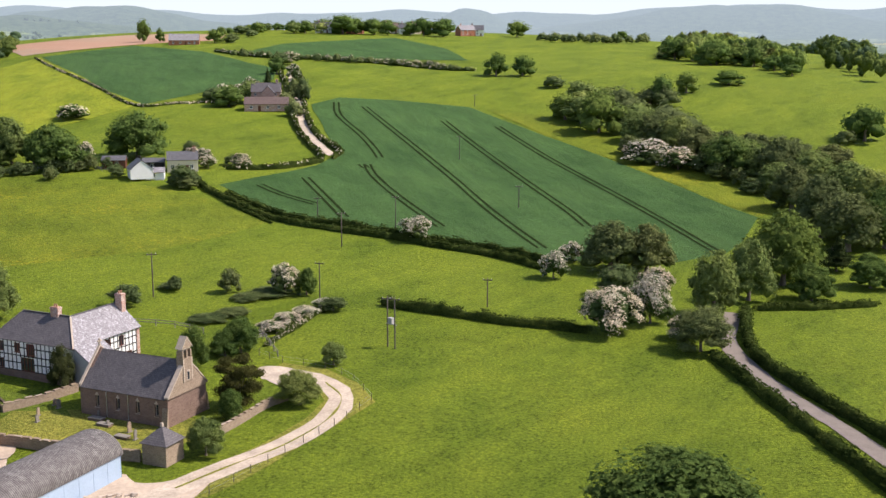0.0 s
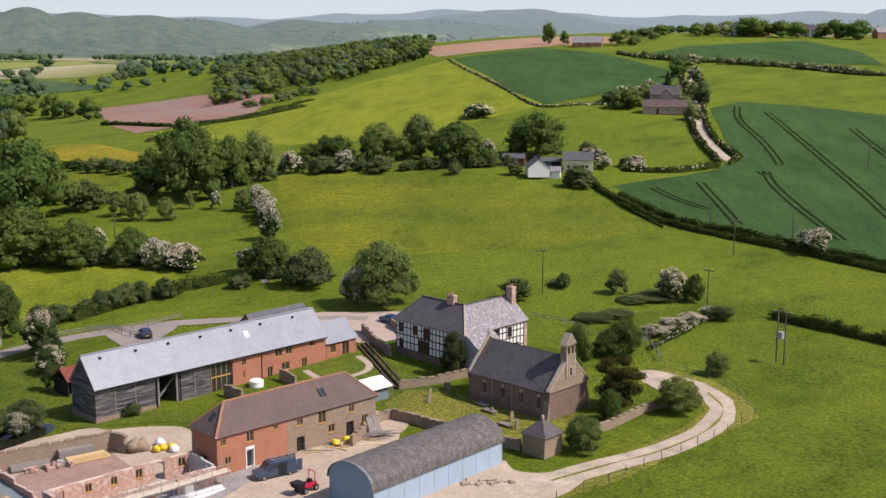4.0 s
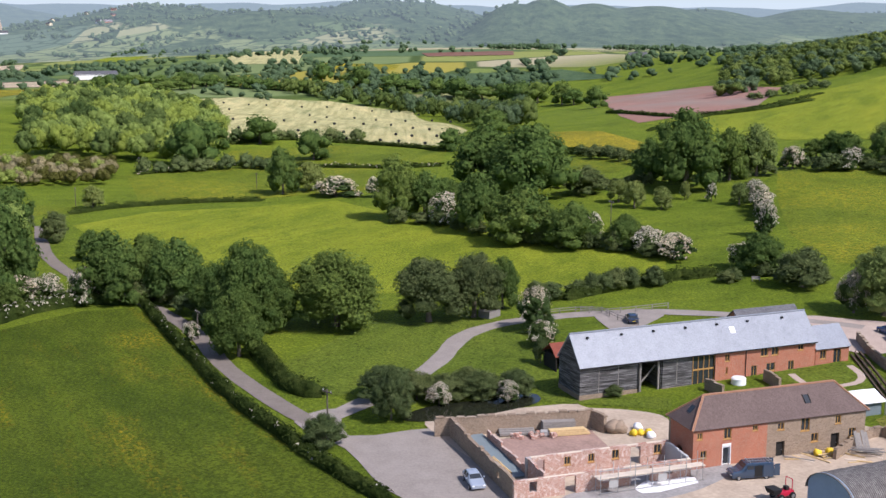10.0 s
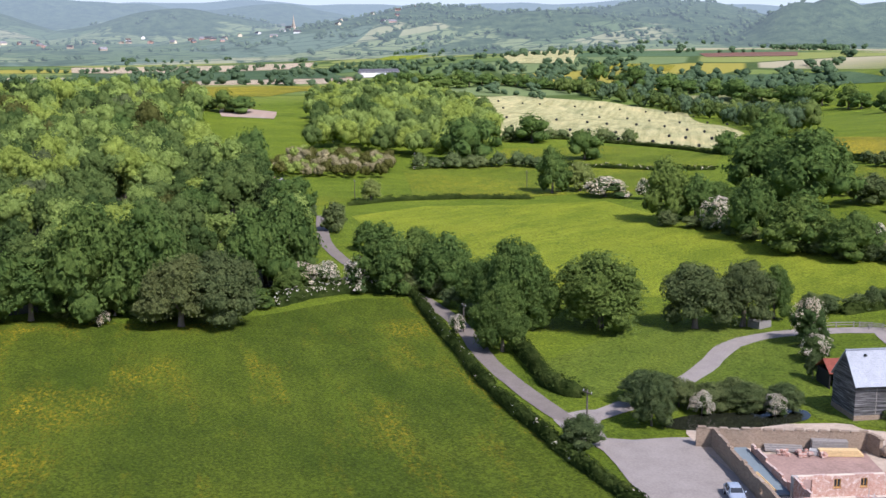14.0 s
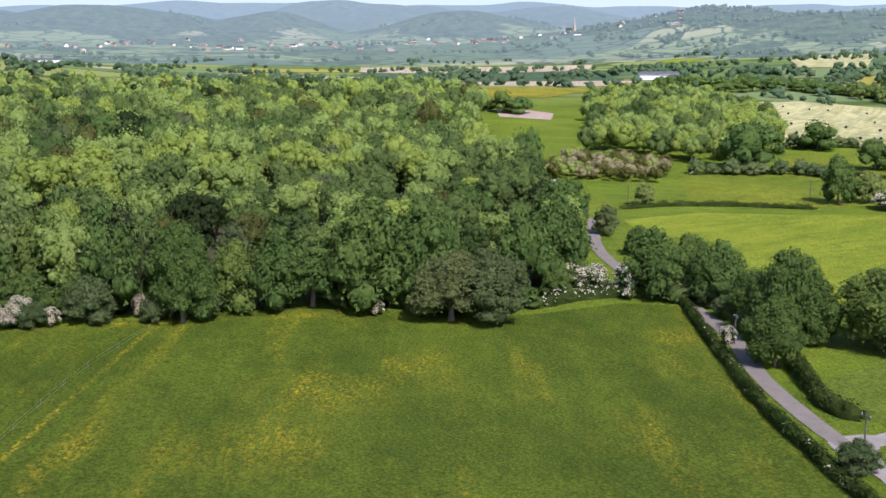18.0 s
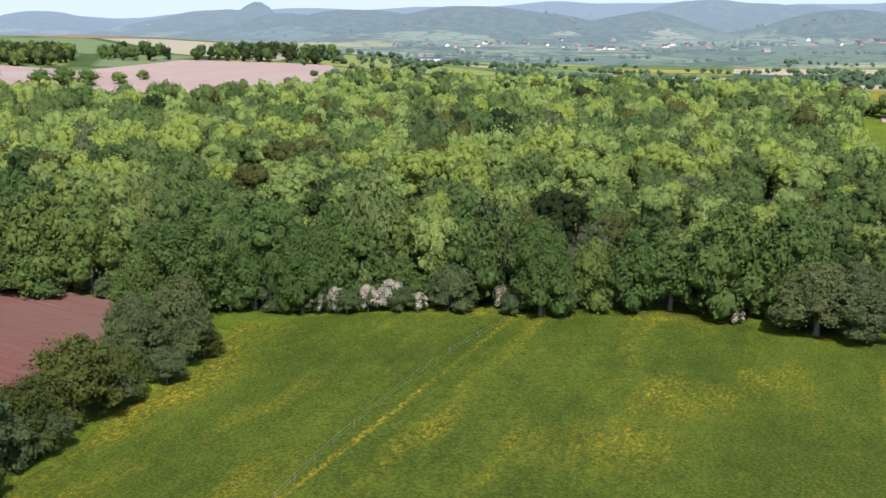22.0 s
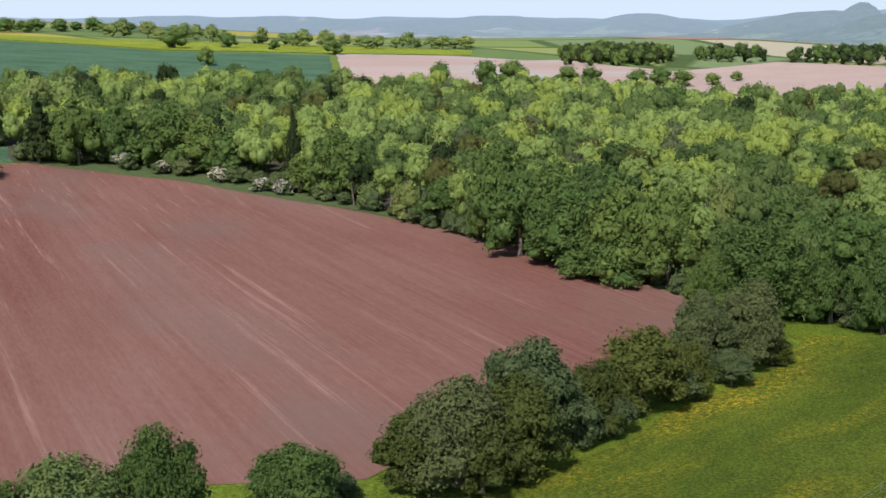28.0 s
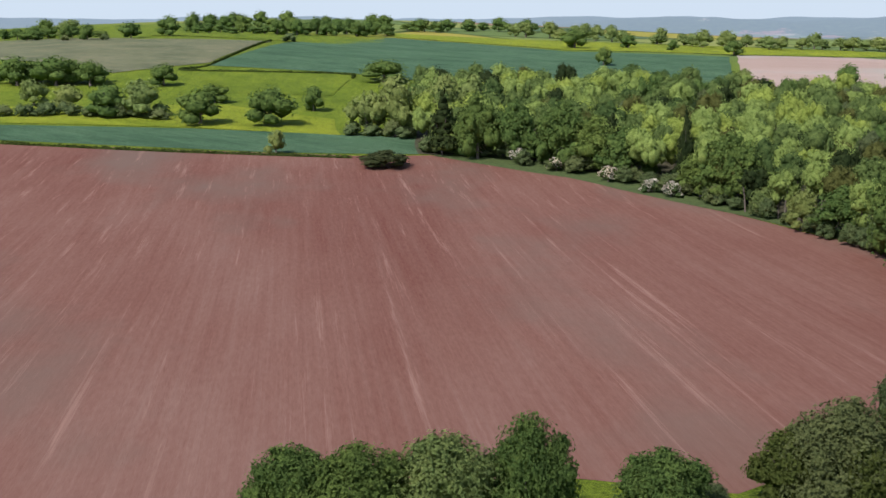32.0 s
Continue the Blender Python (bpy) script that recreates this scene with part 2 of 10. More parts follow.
nt.links.new(mix(nt, valley, near_col, cells), b.inputs["Base Color"])
MAT["pasture_light"] = grass("pasture_light", (0.1334, 0.181, 0.01236), (0.2546, 0.2957, 0.02178), streak=0.15)
MAT["pasture_dry"] = grass("pasture_dry", (0.1, 0.12, 0.053), (0.19, 0.19, 0.104))
MAT["meadow_gold"] = grass("meadow_gold", (0.07934, 0.1183, 0.01001), (0.1692, 0.2109, 0.01613), (0.4391, 0.357, 0.01613), 0.45, 0.78, 0.03, gold_turn=-60)
MAT["meadow_deep"] = grass("meadow_deep", (0.12, 0.14, 0.01344), (0.24, 0.22, 0.0216), (0.5, 0.36, 0.01344), 0.36, 0.6, 0.05)
MAT["meadow_butter"] = grass("meadow_butter", (0.04712, 0.0728, 0.006696), (0.1135, 0.1539, 0.01116), (0.567, 0.38, 0.0144), 0.53, 0.84, 0.16, streak=0.12, turn=70, gold_turn=70, speck_scale=1.9, gold_stretch=0.2, dryness=0.25,
                             drifts_at=[("band", (-182.4, -30.6), (-118.3, -42.3), 8.5), ("band", (-118.1, -16.1), (-195.0, 15.1), 0.8), ("spot", (-163.8, 97.3), 9.0), ("spot", (-186.3, 70.7), 8.0), ("spot", (-156.0, 37.0), 16.0), ("spot", (-166.0, 50.0), 12.0), ("spot", (-134.0, 24.0), 14.0), ("band", (-196.0, 58.0), (-201.0, 0.0), 2.5)])
MAT["butter_drift"] = grass("butter_drift", (0.04, 0.072, 0.0105), (0.095, 0.13, 0.0173), (0.52, 0.37, 0.019), 0.30, 0.62, 0.09, streak=0.15, turn=70, gold_turn=70, speck_scale=1.8)
MAT["tilth_pink"] = tilth("tilth_pink", (0.33, 0.232, 0.168), (0.385, 0.282, 0.214), (0.44, 0.338, 0.268), 60)
MAT["lawn"] = grass("lawn", (0.09142, 0.1352, 0.01485), (0.1463, 0.194, 0.02128))
MAT["lawn_dry"] = grass("lawn_dry", (0.145, 0.174, 0.0216), (0.29, 0.2755, 0.0522))
MAT["crop"] = grass("crop", (0.036, 0.0832, 0.02167), (0.0564, 0.1196, 0.03167), streak=0.25, turn=15)
# valley crop: cooler than the near crop, distance haze put into its colour
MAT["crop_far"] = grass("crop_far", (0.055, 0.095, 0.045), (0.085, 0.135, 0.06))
# hillside crop: a paler copy of crop with haze painted into the green
MAT["crop_hazed"] = grass("crop_hazed", (0.05, 0.1029, 0.0495), (0.082, 0.1522, 0.0748), streak=0.3, turn=10)
MAT["tilth_rose"] = tilth("tilth_rose", (0.25, 0.135, 0.10), (0.31, 0.175, 0.135), (0.37, 0.23, 0.18), 60)
MAT["hay"] = grass("hay", (0.33, 0.33, 0.13), (0.50, 0.45, 0.22), streak=0.6, turn=46)
MAT["hay_tan"] = grass("hay_tan", (0.38, 0.31, 0.20), (0.52, 0.42, 0.29))
MAT["tilth_red"] = tilth("tilth_red", (0.130, 0.044, 0.028), (0.182, 0.088, 0.060), (0.232, 0.138, 0.100), -36)
MAT["tilth_pale"] = tilth("tilth_pale", (0.28, 0.16, 0.10), (0.34, 0.20, 0.13), (0.42, 0.27, 0.18), 60)
MAT["asphalt"] = plain("asphalt", (0.1904, 0.1612, 0.1344), 0.9, 0.25, 0.5)
MAT["gravel_grey"] = plain("gravel_grey", (0.2704, 0.235, 0.2042), 0.95, 0.22, 0.4)
MAT["gravel_cream"] = plain("gravel_cream", (0.43, 0.355, 0.27), 0.95, 0.42, 0.35)
MAT["gravel_pink"] = plain("gravel_pink", (0.42, 0.33, 0.27), 0.95, 0.15, 0.5)
MAT["concrete_grey"] = plain("hardstanding", (0.28, 0.265, 0.25), 0.9, 0.35, 0.3)
MAT["yard"] = plain("yard", (0.4214, 0.336, 0.2501), 0.95, 0.26, 0.22)
m, nt, b = nodes_of("water", 0.08, 0.5)
b.inputs["Base Color"].default_value = (0.018, 0.02, 0.012, 1)
bump(nt, b, noise_fac(nt, 2.0, 3), 0.05, 0.02)
MAT["water"] = m
MAT["oak"] = leaf("oak_leaves", (0.04794, 0.08843, 0.02621), (0.1179, 0.1837, 0.04554), (0.2396, 0.3145, 0.07313))
MAT["ash"] = leaf("ash_leaves", (0.0906, 0.1348, 0.04484), (0.2087, 0.2694, 0.07672), (0.3532, 0.4042, 0.1202))
MAT["willow"] = leaf("willow_leaves", (0.06795, 0.09173, 0.03469), (0.1439, 0.1764, 0.06405), (0.2288, 0.2587, 0.09874))
MAT["haw"] = leaf("hawthorn_leaves", (0.03825, 0.0727, 0.02227), (0.09565, 0.1454, 0.04548), (0.1708, 0.2248, 0.08295))
MAT["bush"] = leaf("shrub_leaves", (0.05983, 0.08905, 0.03554), (0.1373, 0.1812, 0.06498), (0.2463, 0.2842, 0.114))
MAT["pine"] = leaf("pine_needles", (0.015, 0.0253, 0.01008), (0.035, 0.05175, 0.0171), (0.06875, 0.08625, 0.02587), glow=0.1)
MAT["cedar"] = leaf("cedar_foliage", (0.0385, 0.0459, 0.01505), (0.088, 0.08976, 0.02671), (0.143, 0.1326, 0.04032))
MAT["yew"] = leaf("yew_foliage", (0.0253, 0.0368, 0.01465), (0.05693, 0.0713, 0.02769), (0.1012, 0.115, 0.04508), glow=0.12)
MAT["blossom"] = leaf("may_blossom", (0.4249, 0.366, 0.2571), (0.6953, 0.5978, 0.445), (0.9, 0.9, 0.6923), glow=0.2)
MAT["leaf_mix"] = leaf("wood_leaves", (0.04047, 0.07403, 0.02298), (0.08959, 0.1388, 0.03899), (0.1661, 0.2182, 0.05902))
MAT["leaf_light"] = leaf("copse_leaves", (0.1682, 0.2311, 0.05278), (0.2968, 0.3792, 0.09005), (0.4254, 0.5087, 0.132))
MAT["leaf_scrub"] = leaf("scrub_leaves", (0.2, 0.18, 0.084), (0.3375, 0.3, 0.15), (0.475, 0.42, 0.252), patch=0.1)
# valley foliage: the blue of distance haze is put into these leaf colours
MAT["leaf_far"] = leaf("hazed_leaves", (0.06544, 0.1071, 0.05445), (0.1028, 0.1581, 0.07715), (0.1449, 0.2091, 0.1043), patch=0.02)
MAT["sallow"] = leaf("sallow_leaves", (0.06011, 0.07516, 0.018), (0.1139, 0.1386, 0.03217), (0.1731, 0.2027, 0.05017))
MAT["leaf_olive"] = leaf("olive_leaves", (0.066, 0.07344, 0.01894), (0.1265, 0.1326, 0.03449), (0.187, 0.1887, 0.0549))
MAT["leaf_grey"] = leaf("poplar_leaves", (0.0672, 0.0861, 0.03447), (0.1344, 0.1628, 0.06282), (0.2128, 0.2363, 0.1053))
MAT["leaf_mid"] = leaf("beech_leaves", (0.07784, 0.1169, 0.0316), (0.1486, 0.2059, 0.05529), (0.2335, 0.2924, 0.079))
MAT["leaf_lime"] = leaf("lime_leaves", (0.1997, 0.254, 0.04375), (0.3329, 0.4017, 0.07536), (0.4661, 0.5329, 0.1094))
MAT["hedge"] = leaf("hedge_leaves", (0.02366, 0.03988, 0.0106), (0.05591, 0.08475, 0.01954), (0.1075, 0.1416, 0.03519), patch=0.3)
MAT["bark"] = plain("bark", (0.16, 0.13, 0.10), 0.95, 0.3, 3.0)

# far country: fields, hedges and woods, with haze painted on by emission
m, nt, b = nodes_of("far_country", 1.0, 0.0)
geo = nt.nodes.new("ShaderNodeNewGeometry")
mp = nt.nodes.new("ShaderNodeMapping")
mp.inputs["Scale"].default_value = (0.0055, 0.0034, 0.0)
mp.inputs["Rotation"].default_value = (0, 0, 0.5)
nt.links.new(geo.outputs["Position"], mp.inputs["Vector"])
vo = nt.nodes.new("ShaderNodeTexVoronoi")
vo.inputs["Scale"].default_value = 1.0
nt.links.new(mp.outputs[0], vo.inputs["Vector"])
sep = nt.nodes.new("ShaderNodeSeparateColor")
nt.links.new(vo.outputs["Color"], sep.inputs[0])
cells = ramp(nt, sep.outputs[0], [(0.0, (0.13, 0.18, 0.08)), (0.25, (0.19, 0.24, 0.10)), (0.45, (0.23, 0.27, 0.12)), (0.62, (0.13, 0.18, 0.11)), (0.74, (0.32, 0.32, 0.17)), (0.80, (0.52, 0.44, 0.33)), (0.88, (0.42, 0.22, 0.17)), (0.95, (0.42, 0.36, 0.08))])
cells.node.color_ramp.interpolation = "CONSTANT"
ve = nt.nodes.new("ShaderNodeTexVoronoi")
ve.feature = "DISTANCE_TO_EDGE"
nt.links.new(mp.outputs[0], ve.inputs["Vector"])
col = mix(nt, grade(nt, ve.outputs["Distance"], 0.06, 0.03), cells, (0.06, 0.09, 0.045))
high = nt.nodes.new("ShaderNodeSeparateXYZ")
nt.links.new(geo.outputs["Position"], high.inputs[0])
lift = nt.nodes.new("ShaderNodeMath")
lift.operation = "MULTIPLY_ADD"
nt.links.new(grade(nt, high.outputs["Z"], 28, 75), lift.inputs[0])
lift.inputs[1].default_value = 0.26
nt.links.new(noise_fac(nt, 0.0042, 5, 0.62), lift.inputs[2])
hill_wood = nt.nodes.new("ShaderNodeMath")
hill_wood.operation = "MAXIMUM"
nt.links.new(grade(nt, lift.outputs[0], 0.53, 0.56), hill_wood.inputs[0])
nt.links.new(grade(nt, spot(nt, (-1310, 1720), 420), 0.1, 0.3), hill_wood.inputs[1])
woods = hill_wood.outputs[0]
col = mix(nt, woods, col, ramp(nt, noise_fac(nt, 0.04, 5, 0.75), [(0.36, (0.035, 0.06, 0.03)), (0.5, (0.07, 0.105, 0.05)), (0.64, (0.11, 0.15, 0.07))]))
nt.links.new(col, b.inputs["Base Color"])
bump(nt, b, noise_fac(nt, 0.04, 5, 0.75), 0.8, 12.0)
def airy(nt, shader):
    """The distance: haze painted as blue emission, mixed in more the farther out."""
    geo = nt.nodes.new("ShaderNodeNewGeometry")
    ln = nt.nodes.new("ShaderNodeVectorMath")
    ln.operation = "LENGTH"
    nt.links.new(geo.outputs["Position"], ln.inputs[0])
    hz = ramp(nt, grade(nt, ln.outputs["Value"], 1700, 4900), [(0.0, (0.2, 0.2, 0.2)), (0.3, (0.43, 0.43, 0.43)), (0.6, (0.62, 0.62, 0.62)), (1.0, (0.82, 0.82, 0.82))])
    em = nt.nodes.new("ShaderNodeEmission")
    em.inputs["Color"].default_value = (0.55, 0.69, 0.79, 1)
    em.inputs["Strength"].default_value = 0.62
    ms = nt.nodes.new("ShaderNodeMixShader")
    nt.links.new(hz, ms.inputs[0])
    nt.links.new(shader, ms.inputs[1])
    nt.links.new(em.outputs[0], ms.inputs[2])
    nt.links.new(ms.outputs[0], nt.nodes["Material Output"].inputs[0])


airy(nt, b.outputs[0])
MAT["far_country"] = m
# far trees: leaf colour under the same painted haze
m, nt, b = nodes_of("far_wood", 1.0, 0.0)
nt.links.new(ramp(nt, noise_fac(nt, 0.03, 4, 0.7), [(0.38, (0.06, 0.09, 0.045)), (0.5, (0.09, 0.13, 0.06)), (0.62, (0.13, 0.175, 0.08))]), b.inputs["Base Color"])
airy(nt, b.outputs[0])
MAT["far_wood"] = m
m = bpy.data.materials.new("horizon_sky")
m.use_nodes = True
nt = m.node_tree
nt.nodes.clear()
em = nt.nodes.new("ShaderNodeEmission")
em.inputs["Color"].default_value = (0.82, 0.95, 0.97, 1)
em.inputs["Strength"].default_value = 0.7
nt.links.new(em.outputs[0], nt.nodes.new("ShaderNodeOutputMaterial").inputs[0])
MAT["horizon_sky"] = m
MOUNDS = [(-83, 946, 43.7, 350), (-964, -1149, 57.0, 500), (-1013, 1106, 19.0, 350), (-308, 144, -7.9, 230), (-1172, -260, 30.0, 230), (-330, -707, 18.0, 150), (-527, 575, -25.0, 150), (-113, 508, 8.1, 90), (-639, -447, 10.7, 150), (501, 598, 1.3, 230), (183, 287, -10.0, 150), (-1431, 451, -11.2, 350), (-267, 733, 10.0, 150), (156, 496, 8.4, 90), (-23, -520, 5.2, 150)]
MOUNDS += [(-135, -768, -22.3, 150), (-15, -340, -1.2, 90), (-52, -1199, 23.1, 500), (-251, -230, -1.6, 90), (-116, 319, 4.0, 90), (-630, 111, 2.3, 150), (771, 919, -19.7, 230), (771, 919, 23.9, 500), (645, 1012, -19.2, 230), (-340, 15, 5.7, 90), (-707, 330, 3.8, 150), (-1012, 645, 5.3, 230), (-580, 270, 8.6, 150), (-52, -1199, -24.5, 230), (-15, -340, -7.5, 150)]

# ---- the lie of the land ----
def land(x, y):
    """Height of the ground; arrays or numbers."""
    x, y = np.asarray(x, float), np.asarray(y, float)
    z = 0.013 * np.maximum(0, np.hypot(x, y) - 1500)
    for mx, my, up, wide in MOUNDS:
        z = z + up * np.exp(-((x - mx) ** 2 + (y - my) ** 2) / (2.0 * wide * wide))
    return z


# far hills: bearing in degrees left of the first view, distance, elevation of the top seen from the eye, half-width across, half-depth
FAR_HILLS = [(40.6, 2150, 0.98, 75, 230), (39.0, 2170, 1.1, 95, 240), (36.8, 2200, 1.04, 115, 240), (34.0, 2260, 0.85, 170, 260), (32.5, 2400, 0.72, 250, 280), (25.5, 2500, 0.68, 250, 280),
             (69.5, 2750, 0.72, 220, 190), (87, 2900, 0.98, 300, 250), (79.5, 2850, 0.7, 150, 220), (93, 3000, 0.85, 210, 240),
             (75, 3750, 1.22, 420, 280), (66, 3700, 0.95, 330, 280), (97.9, 3500, 1.25, 70, 190), (99.5, 3500, 0.88, 210, 230), (96.3, 3100, 0.70, 160, 200),
             (107.5, 4200, 0.66, 240, 230), (57, 2350, 0.82, 300, 330), (47, 2550, 1.12, 330, 380), (52.5, 2200, 0.66, 260, 300),
             (16, 3600, 1.2, 360, 280), (-1.3, 4300, 1.22, 130, 230), (-14, 4200, 1.28, 480, 280), (21, 3000, 0.75, 380, 280), (115, 4300, 0.58, 480, 230), (125, 4300, 0.62, 480, 230)]
SKYLINE = ((-60, 1.1), (-21, 1.2), (-14, 1.2), (-8, 0.9), (-1, 1.0), (7, 0.83), (11, 0.95), (16, 1.1), (22, 1.0), (30, 0.8), (36, 0.85), (42, 1.0), (47, 1.1), (52, 0.95), (57, 1.05),
           (62, 1.0), (70, 1.05), (80, 1.1), (90, 1.0), (96, 0.8), (103, 0.5), (112, 0.5), (124, 0.6), (140, 0.5), (200, 0.6))


def far_land(x, y):
    """Ground with the hills that close the distance."""
    x, y = np.asarray(x, float), np.asarray(y, float)
    r, az = np.hypot(x, y), np.degrees(np.arctan2(-x, y))
    az = np.where(az < -90, az + 360, az)
    base = 0.013 * np.maximum(0, r - 1500) + (land(x, y) - 0.013 * np.maximum(0, r - 1500)) * np.clip((2500 - r) / 700, 0, 1)
    rise = 0.0 * r
    for a, d, e, across, deep in FAR_HILLS:
        up = 50 + d * math.tan(radians(e)) - 0.013 * (d - 1500)
        t = np.radians(az - a) * r
        bumpy = 1 + 0.04 * np.sin(t * 0.016 + a) + 0.02 * np.sin(t * 0.041 + r * 0.01)
        rise = np.maximum(rise, up * bumpy * np.exp(-((t / across) ** 2 + ((r - d) / deep) ** 2) / 1.4))
    top = np.interp(az, [q[0] for q in SKYLINE], [q[1] for q in SKYLINE])
    up = 50 + 4650 * np.tan(np.radians(top)) - 0.013 * 3150
    rise = np.maximum(rise, up * (1 + 0.08 * np.sin(np.radians(az) * 23) + 0.05 * np.sin(np.radians(az) * 61)) * np.exp(-((r - 4650) / 260) ** 2))
    rough = np.sin(x * 0.011 + 1) * np.sin(y * 0.013) * 4 + np.sin(x * 0.027) * np.sin(y * 0.023 + 2) * 2.0
    return base + rise * np.clip((r - 1740) / 320, 0, 1) ** 1.5 + rough * np.clip((r - 1750) / 700, 0, 1)


def ground_z(x, y):
    return float(land(x, y))


def mesh_of(name, verts, faces, material, smooth=False):
    me = bpy.data.meshes.new(name)
    me.from_pydata([tuple(v) for v in verts], [], [tuple(f) for f in faces])
    for k in (material if isinstance(material, (list, tuple)) else [material]):
        me.materials.append(k)
    if smooth:
        me.shade_smooth()
    return me


def tri_mesh(name, verts, tris, materials, index=None, smooth=None):
    """A large mesh of triangles from arrays."""
    me = bpy.data.meshes.new(name)
    n = len(tris)
    me.vertices.add(len(verts))
    me.vertices.foreach_set("co", np.ascontiguousarray(verts, np.float32).ravel())
    me.loops.add(3 * n)
    me.loops.foreach_set("vertex_index", np.ascontiguousarray(tris, np.int32).ravel())
    me.polygons.add(n)
    me.polygons.foreach_set("loop_start", np.arange(0, 3 * n, 3, dtype=np.int32))
    for k in materials:
        me.materials.append(k)
    if index is not None:
        me.polygons.foreach_set("material_index", np.ascontiguousarray(index, np.int32))
    if smooth is not None:
        me.polygons.foreach_set("use_smooth", np.ascontiguousarray(smooth, bool))
    me.update(calc_edges=True)
    me.validate()
    return me


def ground_sheet():
    rings = [4.0]
    while rings[-1] < 4900:
        rings.append(rings[-1] * 1.024)
    az = np.radians(np.arange(0, 360, 1.5))
    r = np.array(rings)
    x = -np.sin(az)[None, :] * r[:, None]
    y = np.cos(az)[None, :] * r[:, None]
    z = land(x, y) - 3.0 * np.clip((np.hypot(x, y) - 1700) / 120, 0, 1)
    verts = np.stack([x, y, z], -1).reshape(-1, 3)
    n, k = len(r), len(az)
    faces = [((i + 1) * k + j, (i + 1) * k + (j + 1) % k, i * k + (j + 1) % k, i * k + j) for i in range(n - 1) for j in range(k)]
    faces.append(tuple(range(k)))
    ob = new("ground", mesh_of("ground", verts, faces, MAT["pasture"], True))
    tagged(ob, "rolling green pasture ground reaching the horizon", "ground", kind="structure")


def distance_backdrop():
    r = np.geomspace(1720, 4930, 92)
    az = np.radians(np.arange(-55, 190, 0.35))
    x = -np.sin(az)[None, :] * r[:, None]
    y = np.cos(az)[None, :] * r[:, None]
    z = far_land(x, y) + np.clip((r - 1720) / 60, 0, 1)[:, None] * 2.0 - 1.0
    n, k = len(r), len(az)
    faces = [((i + 1) * k + j, (i + 1) * k + j + 1, i * k + j + 1, i * k + j) for i in range(n - 1) for j in range(k - 1)]
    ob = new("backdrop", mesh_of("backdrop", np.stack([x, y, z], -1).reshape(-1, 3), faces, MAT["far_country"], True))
    tagged(ob, "hazy blue-green patchwork of far farmland and hills", "backdrop", kind="structure")
    a = np.radians(np.arange(0, 360, 4.0))
    verts = [(-math.sin(t) * 4965, math.cos(t) * 4965, h) for h in (-120, 150, 420, 800) for t in a]
    m_ = len(a)
    faces = [(i * m_ + j, i * m_ + (j + 1) % m_, (i + 1) * m_ + (j + 1) % m_, (i + 1) * m_ + j) for i in range(3) for j in range(m_)]
    tagged(new("sky_backdrop", mesh_of("sky_backdrop", verts, faces, MAT["horizon_sky"], True)), "pale hazy summer sky low over the horizon", "sky", kind="structure")


def smooth_line(points, step):
    """A flowing line through the points, sampled at about that step."""
    p = [Vector(q) for q in points]
    p = [p[0] * 2 - p[1]] + p + [p[-1] * 2 - p[-2]]
    out = []
    for a, b, c, d in zip(p, p[1:], p[2:], p[3:]):
        n = max(2, int((c - b).length / step))
        for i in range(n):
            t = i / n
            out.append(0.5 * ((2 * b) + (c - a) * t + (2 * a - 5 * b + 4 * c - d) * t * t + (3 * b - a - 3 * c + d) * t ** 3))
    out.append(p[-2])
    return out


def lifted(x, y, base):
    return ground_z(x, y) + base + 0.0004 * max(0.0, math.hypot(x, y) - 180)


def draped(name, points, base, material, wave=0.0, soft=False):
    """A patch of land cover lying on the ground inside an outline."""
    edge = []
    if soft:
        n, p = len(points), [Vector(q) for q in points]
        points = []
        for i in range(n):
            a, b, c, d = p[i - 1], p[i], p[(i + 1) % n], p[(i + 2) % n]
            for t in (0.0, 0.33, 0.67):
                points.append(0.5 * ((2 * b) + (c - a) * t + (2 * a - 5 * b + 4 * c - d) * t * t + (3 * b - a - 3 * c + d) * t ** 3))
    for a, b in zip(points, points[1:] + points[:1]):
        a, b = Vector(a), Vector(b)
        n = max(1, int((b - a).length / 12))
        for i in range(n):
            q = a.lerp(b, i / n)
            w = wave * noise.noise(Vector((q.x * 0.05, q.y * 0.05, 0)))
            edge.append(Vector((q.x + w, q.y - w)))
    xs, ys = [q.x for q in edge], [q.y for q in edge]
    size = max(max(xs) - min(xs), max(ys) - min(ys))
    s = min(30, max(4, size / 26))
    inner = []
    for i in range(int((max(xs) - min(xs)) / s) + 1):
        for j in range(int((max(ys) - min(ys)) / s) + 1):
            inner.append(Vector((min(xs) + (i + 0.5) * s, min(ys) + (j + 0.5) * s)))
    n = len(edge)
    from mathutils.geometry import delaunay_2d_cdt
    v, _, f, *_ = delaunay_2d_cdt(edge + inner, [(i, (i + 1) % n) for i in range(n)], [list(range(n))], 1, 0.001)
    used = sorted({i for q in f for i in q})
    at = {k: i for i, k in enumerate(used)}
    verts = [(v[k].x, v[k].y, lifted(v[k].x, v[k].y, base)) for k in used]
    me = mesh_of(name, verts, [[at[i] for i in q] for q in f], material, True)
    bm = bmesh.new()
    bm.from_mesh(me)
    bmesh.ops.recalc_face_normals(bm, faces=bm.faces)
    if sum(q.normal.z for q in bm.faces) < 0:
        bmesh.ops.reverse_faces(bm, faces=bm.faces)
    bm.to_mesh(me)
    bm.free()
    return new(name, me)


